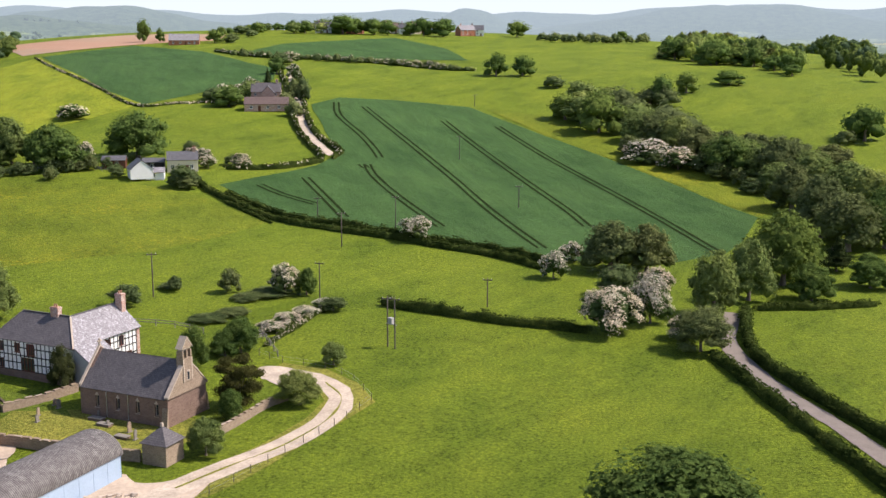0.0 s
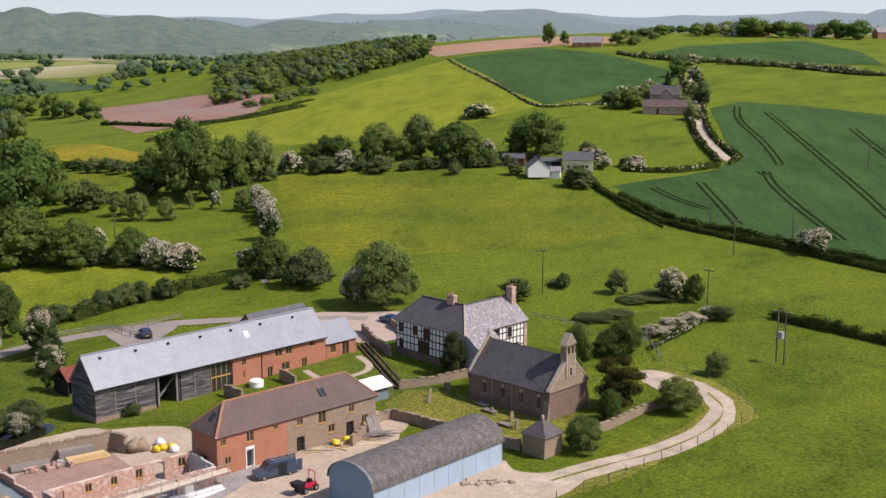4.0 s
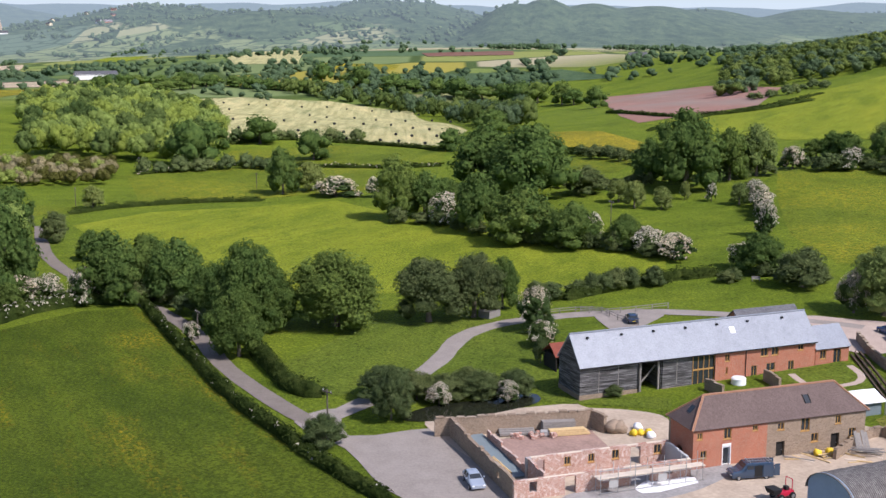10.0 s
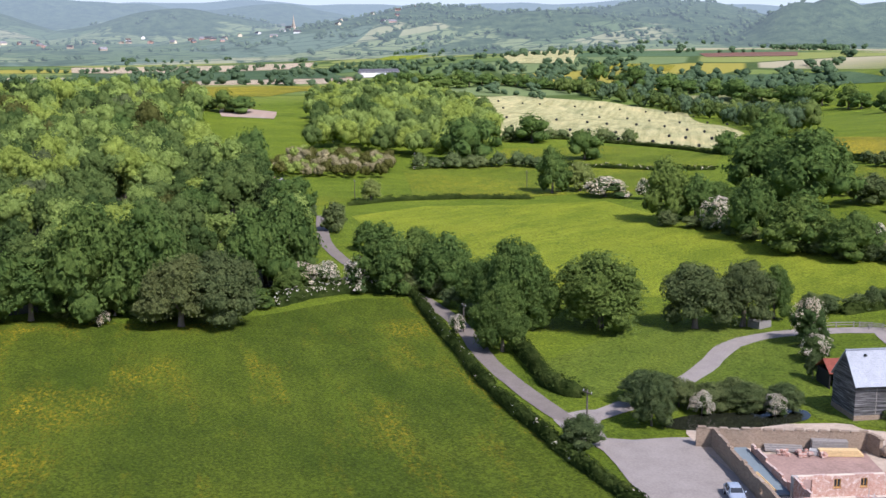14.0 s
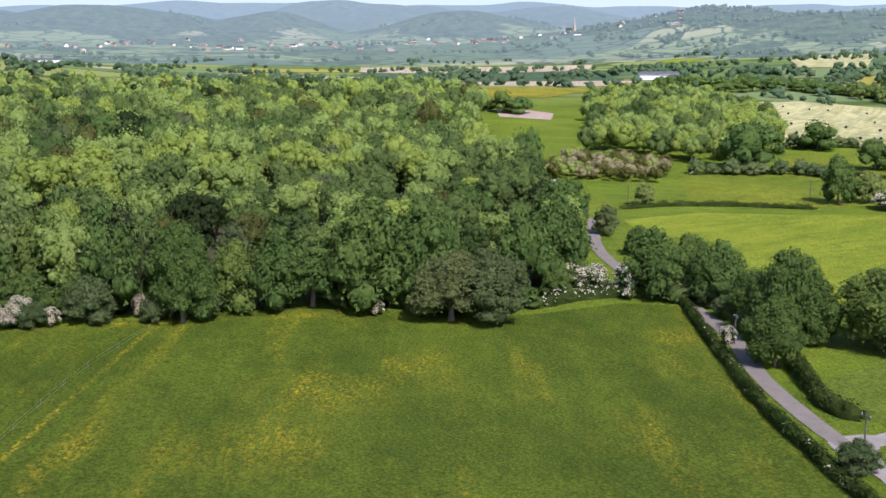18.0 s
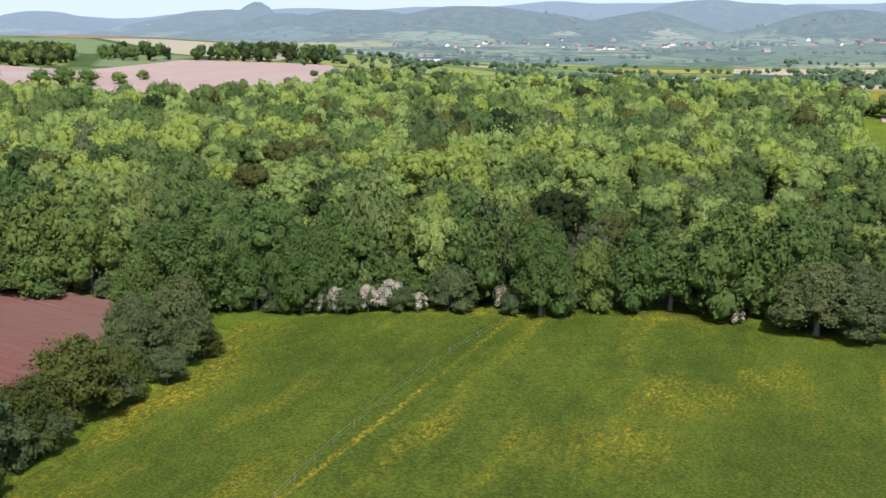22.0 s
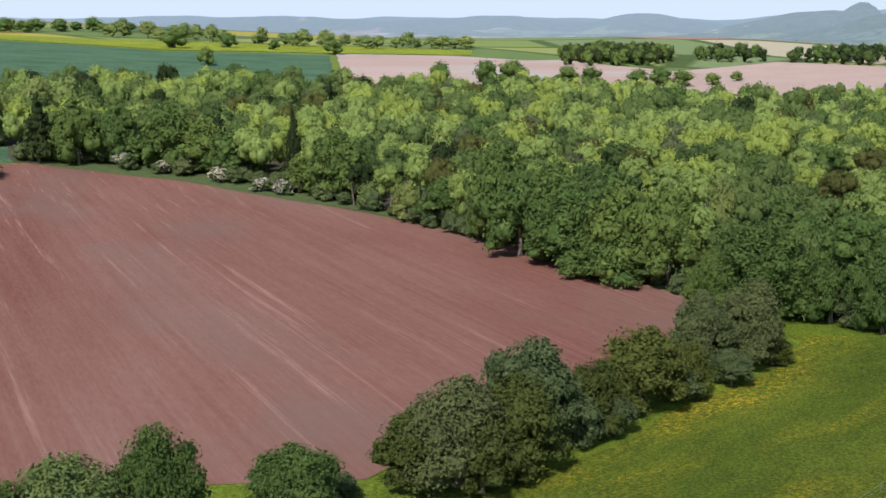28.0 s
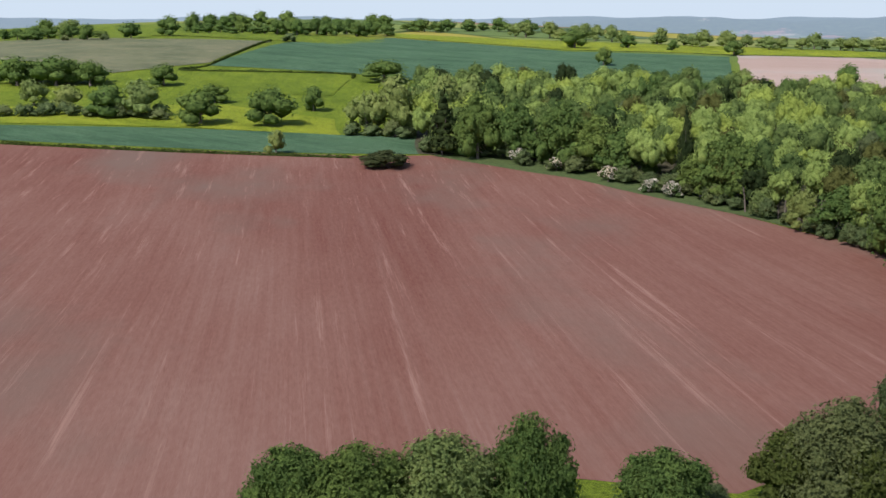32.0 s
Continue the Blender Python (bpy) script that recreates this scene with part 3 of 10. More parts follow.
FIELD_LABEL = {
    "crop": "dark green young cereal crop field", "crop_hazed": "young cereal field on the hillside, paled by painted haze", "crop_far": "arable field in the valley, tinted blue-green with haze",
    "meadow_gold": "green meadow sprinkled with yellow buttercups", "meadow_deep": "meadow golden with flowering buttercups",
    "meadow_butter": "lush deep green meadow with drifts of buttercups", "hay": "pale mown hay field in striped rows",
    "hay_tan": "pale tan bare field in the valley", "tilth_red": "bare harrowed field of red soil",
    "tilth_rose": "dry reddish bare field in the valley", "tilth_pale": "pale brown bare field on the hilltop", "pasture": "green grazed hill pasture",
    "pasture_light": "bright yellow-green grazed pasture", "pasture_dry": "dull olive pasture on the hillside",
    "butter_drift": "yellow drift of buttercups in the meadow grass", "tilth_pink": "pale pinkish bare field on the ridge", "lawn": "mown garden lawn", "lawn_dry": "dry short grass of the churchyard"}
LAYER = [0.02]


def field(name, kind, points):
    LAYER[0] += 0.0012
    ob = draped(name, points, LAYER[0], MAT[kind], 1.2)
    tagged(ob, FIELD_LABEL[kind], "field", kind="structure")
    return ob


def strip(name, points, width, base, material, step=3.0, uneven=0.0):
    line = smooth_line(points, step)
    verts, faces = [], []
    for i, q in enumerate(line):
        d = (line[min(i + 1, len(line) - 1)] - line[max(i - 1, 0)]).normalized()
        s = Vector((-d.y, d.x))
        w = width * (1 + uneven * noise.noise(Vector((q.x * 0.2, q.y * 0.2, 3))))
        for k in (-0.5, -0.17, 0.17, 0.5):
            e = q + s * w * k
            verts.append((e.x, e.y, lifted(e.x, e.y, base + (0.02 if abs(k) < 0.3 else 0))))
        if i:
            for k in range(3):
                a = 4 * (i - 1) + k
                faces.append((a, a + 4, a + 5, a + 1))
    me = mesh_of(name, verts, faces, material, True)
    bm = bmesh.new()
    bm.from_mesh(me)
    if sum(q.normal.z for q in bm.faces) < 0:
        bmesh.ops.reverse_faces(bm, faces=bm.faces)
    bm.to_mesh(me)
    bm.free()
    return new(name, me)


ROAD_LABEL = {"asphalt": "narrow worn grey tarmac country lane", "gravel_grey": "grey gravel drive", "gravel_cream": "pale cream gravel farm track",
              "yard": "dusty pale earth building yard", "gravel_pink": "pinkish gravel parking area", "water": "dark still farm pond", "concrete_grey": "grey worn hardstanding in front of the range"}


def road(name, kind, width, points):
    LAYER[0] += 0.0012
    tagged(strip(name, points, width, LAYER[0] + 0.03, MAT[kind], uneven=0.25), ROAD_LABEL[kind], "road", kind="structure")


def area(name, kind, points):
    LAYER[0] += 0.0012
    tagged(draped(name, points, LAYER[0] + 0.025, MAT[kind], 0.8, True), ROAD_LABEL[kind], "water" if kind == "water" else "yard", kind="structure")


# ---- plants ----
def ico(level):
    bm = bmesh.new()
    bmesh.ops.create_icosphere(bm, subdivisions=level, radius=1.0)
    v = np.array([tuple(q.co) for q in bm.verts])
    f = np.array([[q.index for q in p.verts] for p in bm.faces])
    bm.free()
    return v, f


ICO = {1: ico(1), 2: ico(2)}


def sprays(rng, centres, normals, size, spread=0.26):
    """Leaf sprays: one small triangle each, facing roughly outwards."""
    n = len(centres)
    d = normals + rng.normal(0, spread, (n, 3)) + np.array([0, 0, 0.35])
    d /= np.linalg.norm(d, axis=1)[:, None] + 1e-9
    u = np.cross(d, rng.normal(0, 1, (n, 3)))
    u /= np.linalg.norm(u, axis=1)[:, None] + 1e-9
    w = np.cross(d, u)
    s = (size * rng.uniform(0.6, 1.35, n))[:, None]
    v = np.stack([centres + u * s * 0.62, centres - u * s * 0.5 + w * s * 0.42, centres - u * s * 0.38 - w * s * 0.5], 1).reshape(-1, 3)
    return v, np.arange(3 * n).reshape(-1, 3)


def lobes_for(kind, rng):
    """Boughs of a crown in a box 1 wide and 1 high: centre and half-axes."""
    L = []
    if kind == "pine":
        for i in range(9):
            t = i / 8
            a = rng.uniform(0, 6.28)
            L.append((0.12 * (1 - t) * math.cos(a), 0.12 * (1 - t) * math.sin(a), 0.16 + 0.76 * t, 0.46 * (1 - t) + 0.08, 0.085))
        return L
    if kind == "cedar":
        for i in range(11):
            t = i / 10
            a = i * 2.4
            L.append((0.27 * math.cos(a), 0.27 * math.sin(a), 0.2 + 0.7 * t, 0.27 - 0.1 * t, 0.1))
        return L
    if kind == "dome":
        L.append((0, 0, 0.6, 0.38, 0.33))
        for i in range(11):
            a = i * 2.39996 + rng.uniform(-0.5, 0.5)
            up = rng.uniform(-0.1, 1.3)
            s = rng.uniform(0.13, 0.2)
            L.append((0.33 * math.cos(up) * math.cos(a), 0.33 * math.cos(up) * math.sin(a), 0.56 + 0.3 * math.sin(up), s, s * 0.95))
        for i in range(4):
            a = i * 1.57 + rng.uniform(-0.5, 0.5)
            L.append((0.2 * math.cos(a), 0.2 * math.sin(a), rng.uniform(0.3, 0.42), 0.16, 0.18))
        return L
    low = {"bush": 0.13, "sallow": 0.12, "haw": 0.16, "willow": 0.16, "yew": 0.14}.get(kind, 0.13)
    count = {"oak": 15, "ash": 15, "willow": 13, "haw": 10, "bush": 12, "sallow": 18, "yew": 9}.get(kind, 10)
    size = {"oak": 0.21, "ash": 0.17, "willow": 0.21, "haw": 0.21, "bush": 0.21, "sallow": 0.17, "yew": 0.23}.get(kind, 0.2)
    L.append((0, 0, 0.55, 0.40, 0.38))
    for i in range(count):
        a = i * 2.39996 + rng.uniform(-0.4, 0.4)
        t = (i + 0.5) / count
        z = low + (0.90 - size * 0.75 - low) * t
        ring = 0.37 * math.sqrt(max(0.03, 1 - (max(0.0, t - 0.3) / 0.74) ** 2)) * 0.92 * rng.uniform(0.75, 1.1)
        s = size * rng.uniform(0.75, 1.2)
        L.append((ring * math.cos(a), ring * math.sin(a), z, s, s * rng.uniform(0.72, 0.95)))
    L.append((rng.uniform(-0.08, 0.08), rng.uniform(-0.08, 0.08), 0.84, size * 0.85, size * 0.75))
    return L


def crown(kind, seed, count, leaf_size, level=1, core=0.88, most=99, twigs=3):
    """Arrays of a crown: leafy boughs with smaller boughs on them, and leaf sprays all over."""
    rng = np.random.default_rng(seed)
    L = lobes_for(kind, rng)
    if len(L) > most:
        L = L[:1] + [(x, y, z, a * 1.25, b * 1.25) for x, y, z, a, b in L[1::max(1, len(L) // (most - 1))]][:most - 1]
    small = []
    for cx, cy, cz, rx, rz in L[1:]:
        out = math.atan2(cy, cx)
        for k in range(twigs):
            a, up, s_ = out + rng.uniform(-1.5, 1.5), rng.uniform(-0.35, 1.35), rx * rng.uniform(0.36, 0.6)
            small.append((cx + rx * 0.85 * math.cos(up) * math.cos(a), cy + rx * 0.85 * math.cos(up) * math.sin(a), min(0.985 - s_ * 0.8, cz + rz * 0.85 * math.sin(up)), s_, s_ * rng.uniform(0.7, 1.0)))
    V, T, n = [], [], 0
    area_sum = sum(q[3] * q[3] for q in L + small)
    for i, (cx, cy, cz, rx, rz) in enumerate(L + small):
        iv, jf = ICO[level if i < len(L) else 1]
        lump = 1 + 0.26 * np.sin(iv @ rng.normal(0, 3.6, 3) + rng.uniform(0, 6)) * rng.uniform(0.5, 1)
        V.append(iv * lump[:, None] * np.array([rx, rx, rz]) * core + np.array([cx, cy, cz]))
        T.append(jf + n)
        n += len(iv)
        k = max(3, int(count * rx * rx / area_sum))
        d = rng.normal(0, 1, (k, 3))
        d[:, 2] = np.where(d[:, 2] < -0.45, -d[:, 2], d[:, 2])
        d /= np.linalg.norm(d, axis=1)[:, None]
        c = d * np.array([rx, rx, rz]) * rng.uniform(0.76, 1.2, k)[:, None] + np.array([cx, cy, cz])
        c[:, 2] = np.maximum(c[:, 2], 0.015)
        v, t = sprays(rng, c, d, np.full(k, leaf_size), 0.5)
        V.append(v)
        T.append(t + n)
        n += len(v)
    V = np.concatenate(V)
    V[:, 2] = np.maximum(V[:, 2], 0.004)
    return V, np.concatenate(T)


def limb(points, radii, sides=6):
    verts, faces = [], []
    for i, (p, r) in enumerate(zip(points, radii)):
        for k in range(sides):
            a = 2 * math.pi * k / sides
            verts.append((p[0] + r * math.cos(a), p[1] + r * math.sin(a), p[2]))
        if i:
            for k in range(sides):
                b = (i - 1) * sides
                faces.append((b + k, b + (k + 1) % sides, b + sides + (k + 1) % sides, b + sides + k))
    return verts, faces


def trunk_mesh(kind, seed):
    rng = np.random.default_rng(seed + 70)
    V, F = [], []
    thick = {"bush": 0.022, "haw": 0.03, "willow": 0.04}.get(kind, 0.032)
    sets = [([(0, 0, -0.03), (0, 0, 0.04), (0.006, 0, 0.2), (0.0, 0.01, 0.5), (0, 0, 0.75)], [thick * 1.7, thick * 1.15, thick, thick * 0.7, thick * 0.3])]
    for i in range(5):
        a = i * 1.26 + rng.uniform(-0.3, 0.3)
        z = rng.uniform(0.2, 0.42)
        o = rng.uniform(0.2, 0.32)
        sets.append(([(0, 0, z), (o * 0.5 * math.cos(a), o * 0.5 * math.sin(a), z + 0.1), (o * math.cos(a), o * math.sin(a), z + 0.3)], [thick * 0.6, thick * 0.42, thick * 0.15]))
    for p, r in sets:
        v, f = limb(p, r)
        F += [tuple(i + len(V) for i in q) for q in f]
        V += v
    return mesh_of("trunk", V, F, MAT["bark"], True)


PLANT = {
    "oak": ("oak_tree", "broad dark green oak tree in full leaf", "tree"), "ash": ("ash_tree", "light green airy ash tree in leaf", "tree"),
    "willow": ("willow_tree", "grey-green rounded willow tree", "tree"), "haw": ("hawthorn_tree", "hawthorn covered in creamy white may blossom", "tree"),
    "bush": ("bush", "dense green hedgerow shrub", "bush"), "pine": ("pine_tree", "tall dark conifer at the wood edge", "tree"),
    "cedar": ("cedar_tree", "brownish-green layered conifer by the chapel", "tree"), "sallow": ("sallow_bush", "olive-brown spreading sallow shrub in the hedgerow", "bush"),
    "yew": ("yew_bush", "dark rounded evergreen bush", "bush"), "thorn": ("hawthorn_tree", "dark green hawthorn with thin white blossom by the drive", "tree")}
PROTO = {}


def prototype(kind, grade_, i):
    key = (kind, grade_, i)
    if key not in PROTO:
        seed = 11 * i + 100 * grade_ + sum(map(ord, kind))
        count, size, level = ((8800, 0.031, 1), (2500, 0.047, 1), (420, 0.078, 1))[grade_]
        bare, kind = (1.85, "haw") if kind == "thorn" else (0.5, kind)
        if kind in ("bush", "haw", "yew", "sallow"):
            count, size = (int(count * 0.62), size * 1.05) if grade_ == 0 and kind != "haw" else (int(count * 0.55), size * 1.25)
        parts_ = []
        if kind == "haw":
            v, t = crown(kind, seed, int(count * 0.45), size, level, 0.8)
            parts_.append(("crown", tri_mesh("crown", v, t, [MAT["haw"]], smooth=np.ones(len(t), bool))))
            rng = np.random.default_rng(seed + 5)
            v, t = crown(kind, seed, int(count * 1.5), size * 0.9, 1, 0.3)
            keep = rng.uniform(0, 1, len(t)) < 0.85
            cut = v[t].mean(1)
            keep &= np.sin(cut[:, 0] * 11 + i) + np.sin(cut[:, 1] * 13) + cut[:, 2] * 2.0 > bare
            parts_.append(("blossom", tri_mesh("blossom", v * np.array([1.06, 1.06, 1.03]), t[keep], [MAT["blossom"]])))
        else:
            v, t = crown(kind, seed, count, size, level, most=9 if grade_ == 2 else 99, core=(0.74, 0.78, 0.84)[grade_], twigs=(2, 1, 0)[grade_])
            parts_.append(("crown", tri_mesh("crown", v, t, [MAT[kind]], smooth=np.ones(len(t), bool))))
        parts_.append(("trunk", trunk_mesh(kind, seed)))
        PROTO[key] = parts_
    return PROTO[key]


def plant(kind, spots):
    """Trees or shrubs of one kind: x, y, height, width."""
    name, label, cat = PLANT[kind]
    for x, y, high, wide in spots:
        r = math.hypot(x, y)
        g = 0 if r < 205 else 1 if r < 400 else 2
        top = new(name)
        top.matrix_world = pose(x, y, ground_z(x, y) + 0.0004 * r, 0, 0, random.uniform(0, 360)) @ Matrix.Diagonal((wide * 1.04, wide * 1.04, high * 1.02, 1))
        tagged(top, label, cat, group=name.replace("_", " ") + "s")
        for pname, me in prototype(kind, g, random.randrange(3)):
            if pname == "trunk" and g and (kind in ("bush", "yew", "sallow") or (g == 2 and kind == "haw")):
                continue
            ob = new(pname, me)
            ob.parent = top


def inside(px, py, poly):
    hit = np.zeros(len(px), bool)
    for (x0, y0), (x1, y1) in zip(poly, poly[1:] + poly[:1]):
        c = (y0 > py) != (y1 > py)
        with np.errstate(divide="ignore", invalid="ignore"):
            hit ^= c & (px < (x1 - x0) * (py - y0) / (y1 - y0 + 1e-12) + x0)
    return hit


WOOD_LABEL = {"leaf_mix": "dense mixed broadleaf woodland canopy in spring leaf", "leaf_light": "bright light green copse canopy",
              "leaf_scrub": "pinkish grey blossoming scrub thicket", "leaf_far": "far woodland tinted blue-green with painted haze", "leaf_dark": "clump of tall dark trees between the ridge fields", "leaf_hill": "dark green woodland on a far hillside"}


# leaf_hill mixes in leaf_far for its painted haze
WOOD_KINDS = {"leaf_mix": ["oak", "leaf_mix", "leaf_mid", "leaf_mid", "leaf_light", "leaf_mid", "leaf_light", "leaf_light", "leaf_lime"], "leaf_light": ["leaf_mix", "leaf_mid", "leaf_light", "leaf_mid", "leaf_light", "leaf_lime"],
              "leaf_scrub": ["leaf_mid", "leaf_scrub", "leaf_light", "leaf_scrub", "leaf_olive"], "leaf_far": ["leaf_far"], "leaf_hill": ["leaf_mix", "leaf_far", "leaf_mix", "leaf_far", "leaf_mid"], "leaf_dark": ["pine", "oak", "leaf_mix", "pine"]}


def wood(name, kind, gap, poly, tall=(10, 18.5)):
    """A stand of trees too many to count, on one patch of land."""
    rng = np.random.default_rng(len(poly) * 7 + int(gap * 10))
    xs, ys = [q[0] for q in poly], [q[1] for q in poly]
    gx, gy = np.meshgrid(np.arange(min(xs), max(xs), gap), np.arange(min(ys), max(ys), gap * 0.87))
    gx = gx + (np.arange(gx.shape[0]) % 2)[:, None] * gap / 2
    px, py = gx.ravel() + rng.uniform(-0.3, 0.3, gx.size) * gap, gy.ravel() + rng.uniform(-0.3, 0.3, gx.size) * gap
    r = np.hypot(px, py)
    keep = inside(px, py, poly)
    far_gap = rng.uniform(0, 1, len(px)) < np.clip(1.25 - r / 1500, 0.6, 1)
    keep &= far_gap
    px, py, r = px[keep], py[keep], r[keep]
    shapes = {}
    V, T, S, n = [], [], [], 0
    z = land(px, py)
    kinds = WOOD_KINDS[kind]
    if name in ("copse", "hillside_copse", "ridge_wood", "hedgerow_wood"):
        tall = (6.5, 9.5) if name == "ridge_wood" else (10, 14)
    if kind == "leaf_light":
        tall = (9, 13)
    if kind == "leaf_scrub":
        tall = (3.5, 6)
    rare = ["pine", "leaf_grey", "leaf_olive", "bark"]
    for i in range(len(px)):
        g = 0 if r[i] < 330 else 1 if r[i] < 560 else 2
        key = (g, rng.integers(0, 6))
        if key not in shapes:
            count, size, most, twigs = ((1150, 0.042, 16, 1), (520, 0.055, 12, 0), (170, 0.08, 8, 0))[g]
            shapes[key] = crown("dome", 40 + key[1] + 9 * g, count, size, 1, (0.78, 0.8, 0.85)[g], most=most, twigs=twigs)
        v, t = shapes[key]
        a, big = rng.uniform(0, 6.28), rng.uniform(0, 1) ** 1.5
        w, hgt = gap * (0.7 + 0.42 * big + rng.uniform(0, 0.12)), (tall[0] + (tall[1] - tall[0]) * (0.6 * big + 0.4 * rng.uniform())) * (0.85 if r[i] > 560 else 1.0)
        c, s = math.cos(a) * w, math.sin(a) * w
        clear = -0.2 if kind != "leaf_mix" or name != "wood" else rng.uniform(0.05, 0.3) if g == 0 else 0.0
        up = np.maximum(clear + v[:, 2] * (1 - clear), 0.0)
        V.append(np.stack([v[:, 0] * c - v[:, 1] * s + px[i], v[:, 0] * s + v[:, 1] * c + py[i], up * hgt + z[i]], 1))
        T.append(t + n)
        n += len(v)
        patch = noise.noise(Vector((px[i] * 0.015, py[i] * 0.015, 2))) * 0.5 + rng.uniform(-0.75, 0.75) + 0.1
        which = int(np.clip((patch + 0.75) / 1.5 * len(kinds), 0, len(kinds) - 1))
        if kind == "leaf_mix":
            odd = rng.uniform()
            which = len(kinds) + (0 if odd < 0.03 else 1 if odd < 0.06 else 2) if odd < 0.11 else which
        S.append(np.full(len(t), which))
        if g == 0 and kind == "leaf_mix":
            for k in range(rng.integers(1, 4)):
                ox, oy = rng.uniform(-1.6, 1.6, 2)
                tv, tf = limb([(ox, oy, 0), (ox * 1.2, oy * 1.2, hgt * 0.35), (ox * 1.6, oy * 1.6, hgt * 0.7)], [0.24, 0.18, 0.1], 5)
                tv = np.array(tv) + np.array([px[i], py[i], z[i]])
                tt = np.array([q for f in tf for q in ((f[0], f[1], f[2]), (f[0], f[2], f[3]))])
                V.append(tv)
                T.append(tt + n)
                S.append(np.full(len(tt), len(kinds) + 3))
                n += len(tv)
    kinds = kinds + rare
    if not V:
        return
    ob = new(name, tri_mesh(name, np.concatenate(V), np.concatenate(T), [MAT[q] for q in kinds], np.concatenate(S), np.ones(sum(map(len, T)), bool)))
    tagged(ob, WOOD_LABEL[kind], "woodland", kind="stuff")


def hedge(high, wide, points, may=0.0):
    """A clipped farm hedge along a line."""
    line = smooth_line(points, 1.5)
    rng = np.random.default_rng(int(abs(points[0][0] * 10)))
    r0 = min(math.hypot(q.x, q.y) for q in line)
    per = 26 if r0 < 200 else 16 if r0 < 330 else 7
    size = 0.32 if r0 < 200 else 0.42 if r0 < 330 else 0.7
    prof = [(-0.5, 0.0), (-0.54, 0.45), (-0.40, 0.9), (-0.12, 1.0), (0.14, 1.0), (0.42, 0.88), (0.54, 0.45), (0.5, 0.0)]
    V, T, k = [], [], len(prof)
    C, N = [], []
    for i, q in enumerate(line):
        d = (line[min(i + 1, len(line) - 1)] - line[max(i - 1, 0)]).normalized()
        s = Vector((-d.y, d.x))
        hh = high * (1 + 0.4 * noise.noise(Vector((q.x * 0.16, q.y * 0.16, 1))) + 0.5 * noise.noise(Vector((q.x * 0.55, q.y * 0.55, 4))))
        ww = wide * (1 + 0.4 * noise.noise(Vector((q.x * 0.2, q.y * 0.2, 5))) + 0.45 * noise.noise(Vector((q.x * 0.6, q.y * 0.6, 9))))
        if i in (0, len(line) - 1):
            hh, ww = hh * 0.6, ww * 0.5
        z0 = ground_z(q.x, q.y)
        for a, b in prof:
            V.append((q.x + s.x * a * ww * 0.86, q.y + s.y * a * ww * 0.86, z0 - 0.05 + b * hh * 0.86))
        if i:
            o = (i - 1) * k
            for j in range(k - 1):
                T += [(o + j, o + j + 1, o + k + j), (o + j + 1, o + k + j + 1, o + k + j)]
        m = int(per * 2.6)
        t = rng.uniform(0.15, math.pi - 0.15, m)
        for w in t:
            x = math.cos(w) * ww * 0.56 * rng.uniform(0.85, 1.3)
            zz = max(0.05, min(1.2, 0.25 + 0.8 * math.sin(w) * rng.uniform(0.9, 1.08))) * hh
            f = rng.uniform(-0.75, 0.75)
            C.append((q.x + s.x * x + d.x * f, q.y + s.y * x + d.y * f, z0 + zz))
            N.append((s.x * math.cos(w), s.y * math.cos(w), math.sin(w)))
    v, t = sprays(rng, np.array(C), np.array(N), np.full(len(C), size), 0.55)
    V, T = np.array(V), np.array(T)
    white = rng.uniform(0, 1, len(t)) < may * np.array([max(0.0, 1 + 1.6 * noise.noise(Vector((q[0] * 0.12, q[1] * 0.12, 8)))) for q in C])
    tagged(new("hedge", tri_mesh("hedge", np.concatenate([V, v]), np.concatenate([T, t + len(V)]), [MAT["hedge"], MAT["blossom"]], np.concatenate([np.zeros(len(T)), white]), np.ones(len(T) + len(t), bool))),
           "farm hedge flecked with white blossom" if may > 0.1 else "clipped green farm hedge along a field edge", "hedge", group="field hedges")


ground_sheet()
distance_backdrop()
field("crop_field", "crop", [(-59.9, 309.0), (-37.4, 340.0), (-32.2, 357.1), (-50.3, 441.8), (-40.9, 458.3), (-18.7, 457.2), (10.0, 448.1), (34.4, 399.8), (50.2, 371.1), (67.7, 330.7), (81.0, 294.5), (63.8, 253.1), (47.7, 241.5), (20.0, 242.0), (-3.1, 257.2), (-37.1, 273.2)])
field("grass_strip", "meadow_gold", [(16.5, 445.5), (37.2, 434.2), (60.7, 393.1), (96.5, 323.1), (89.0, 302.0), (81.4, 295.9), (68.0, 332.2), (50.4, 372.8), (34.5, 401.7)])
field("upper_crop_field", "crop", [(-217.2, 635.0), (-176.1, 672.1), (-127.4, 623.3), (-92.0, 554.0), (-75.6, 531.9), (-71.6, 494.9), (-114.5, 433.0), (-154.9, 504.5)])
field("hilltop_crop_field", "crop", [(-108.7, 602.8), (-93.2, 681.7), (-30.3, 751.1), (2.0, 676.6), (13.4, 603.0), (-24.2, 596.2), (-73.2, 597.6)])
field("brown_field", "tilth_pale", [(-275.3, 729.1), (-196.9, 767.1), (-139.0, 753.3), (-133.3, 703.1), (-178.0, 679.7), (-233.7, 651.1)])
field("cow_pasture", "meadow_gold", [(-159.7, 304.7), (-121.9, 323.0), (-68.8, 302.6), (-40.6, 268.4), (-61.7, 239.5), (-85.7, 226.9), (-99.8, 217.2), (-119.1, 234.7), (-144.5, 275.4)])
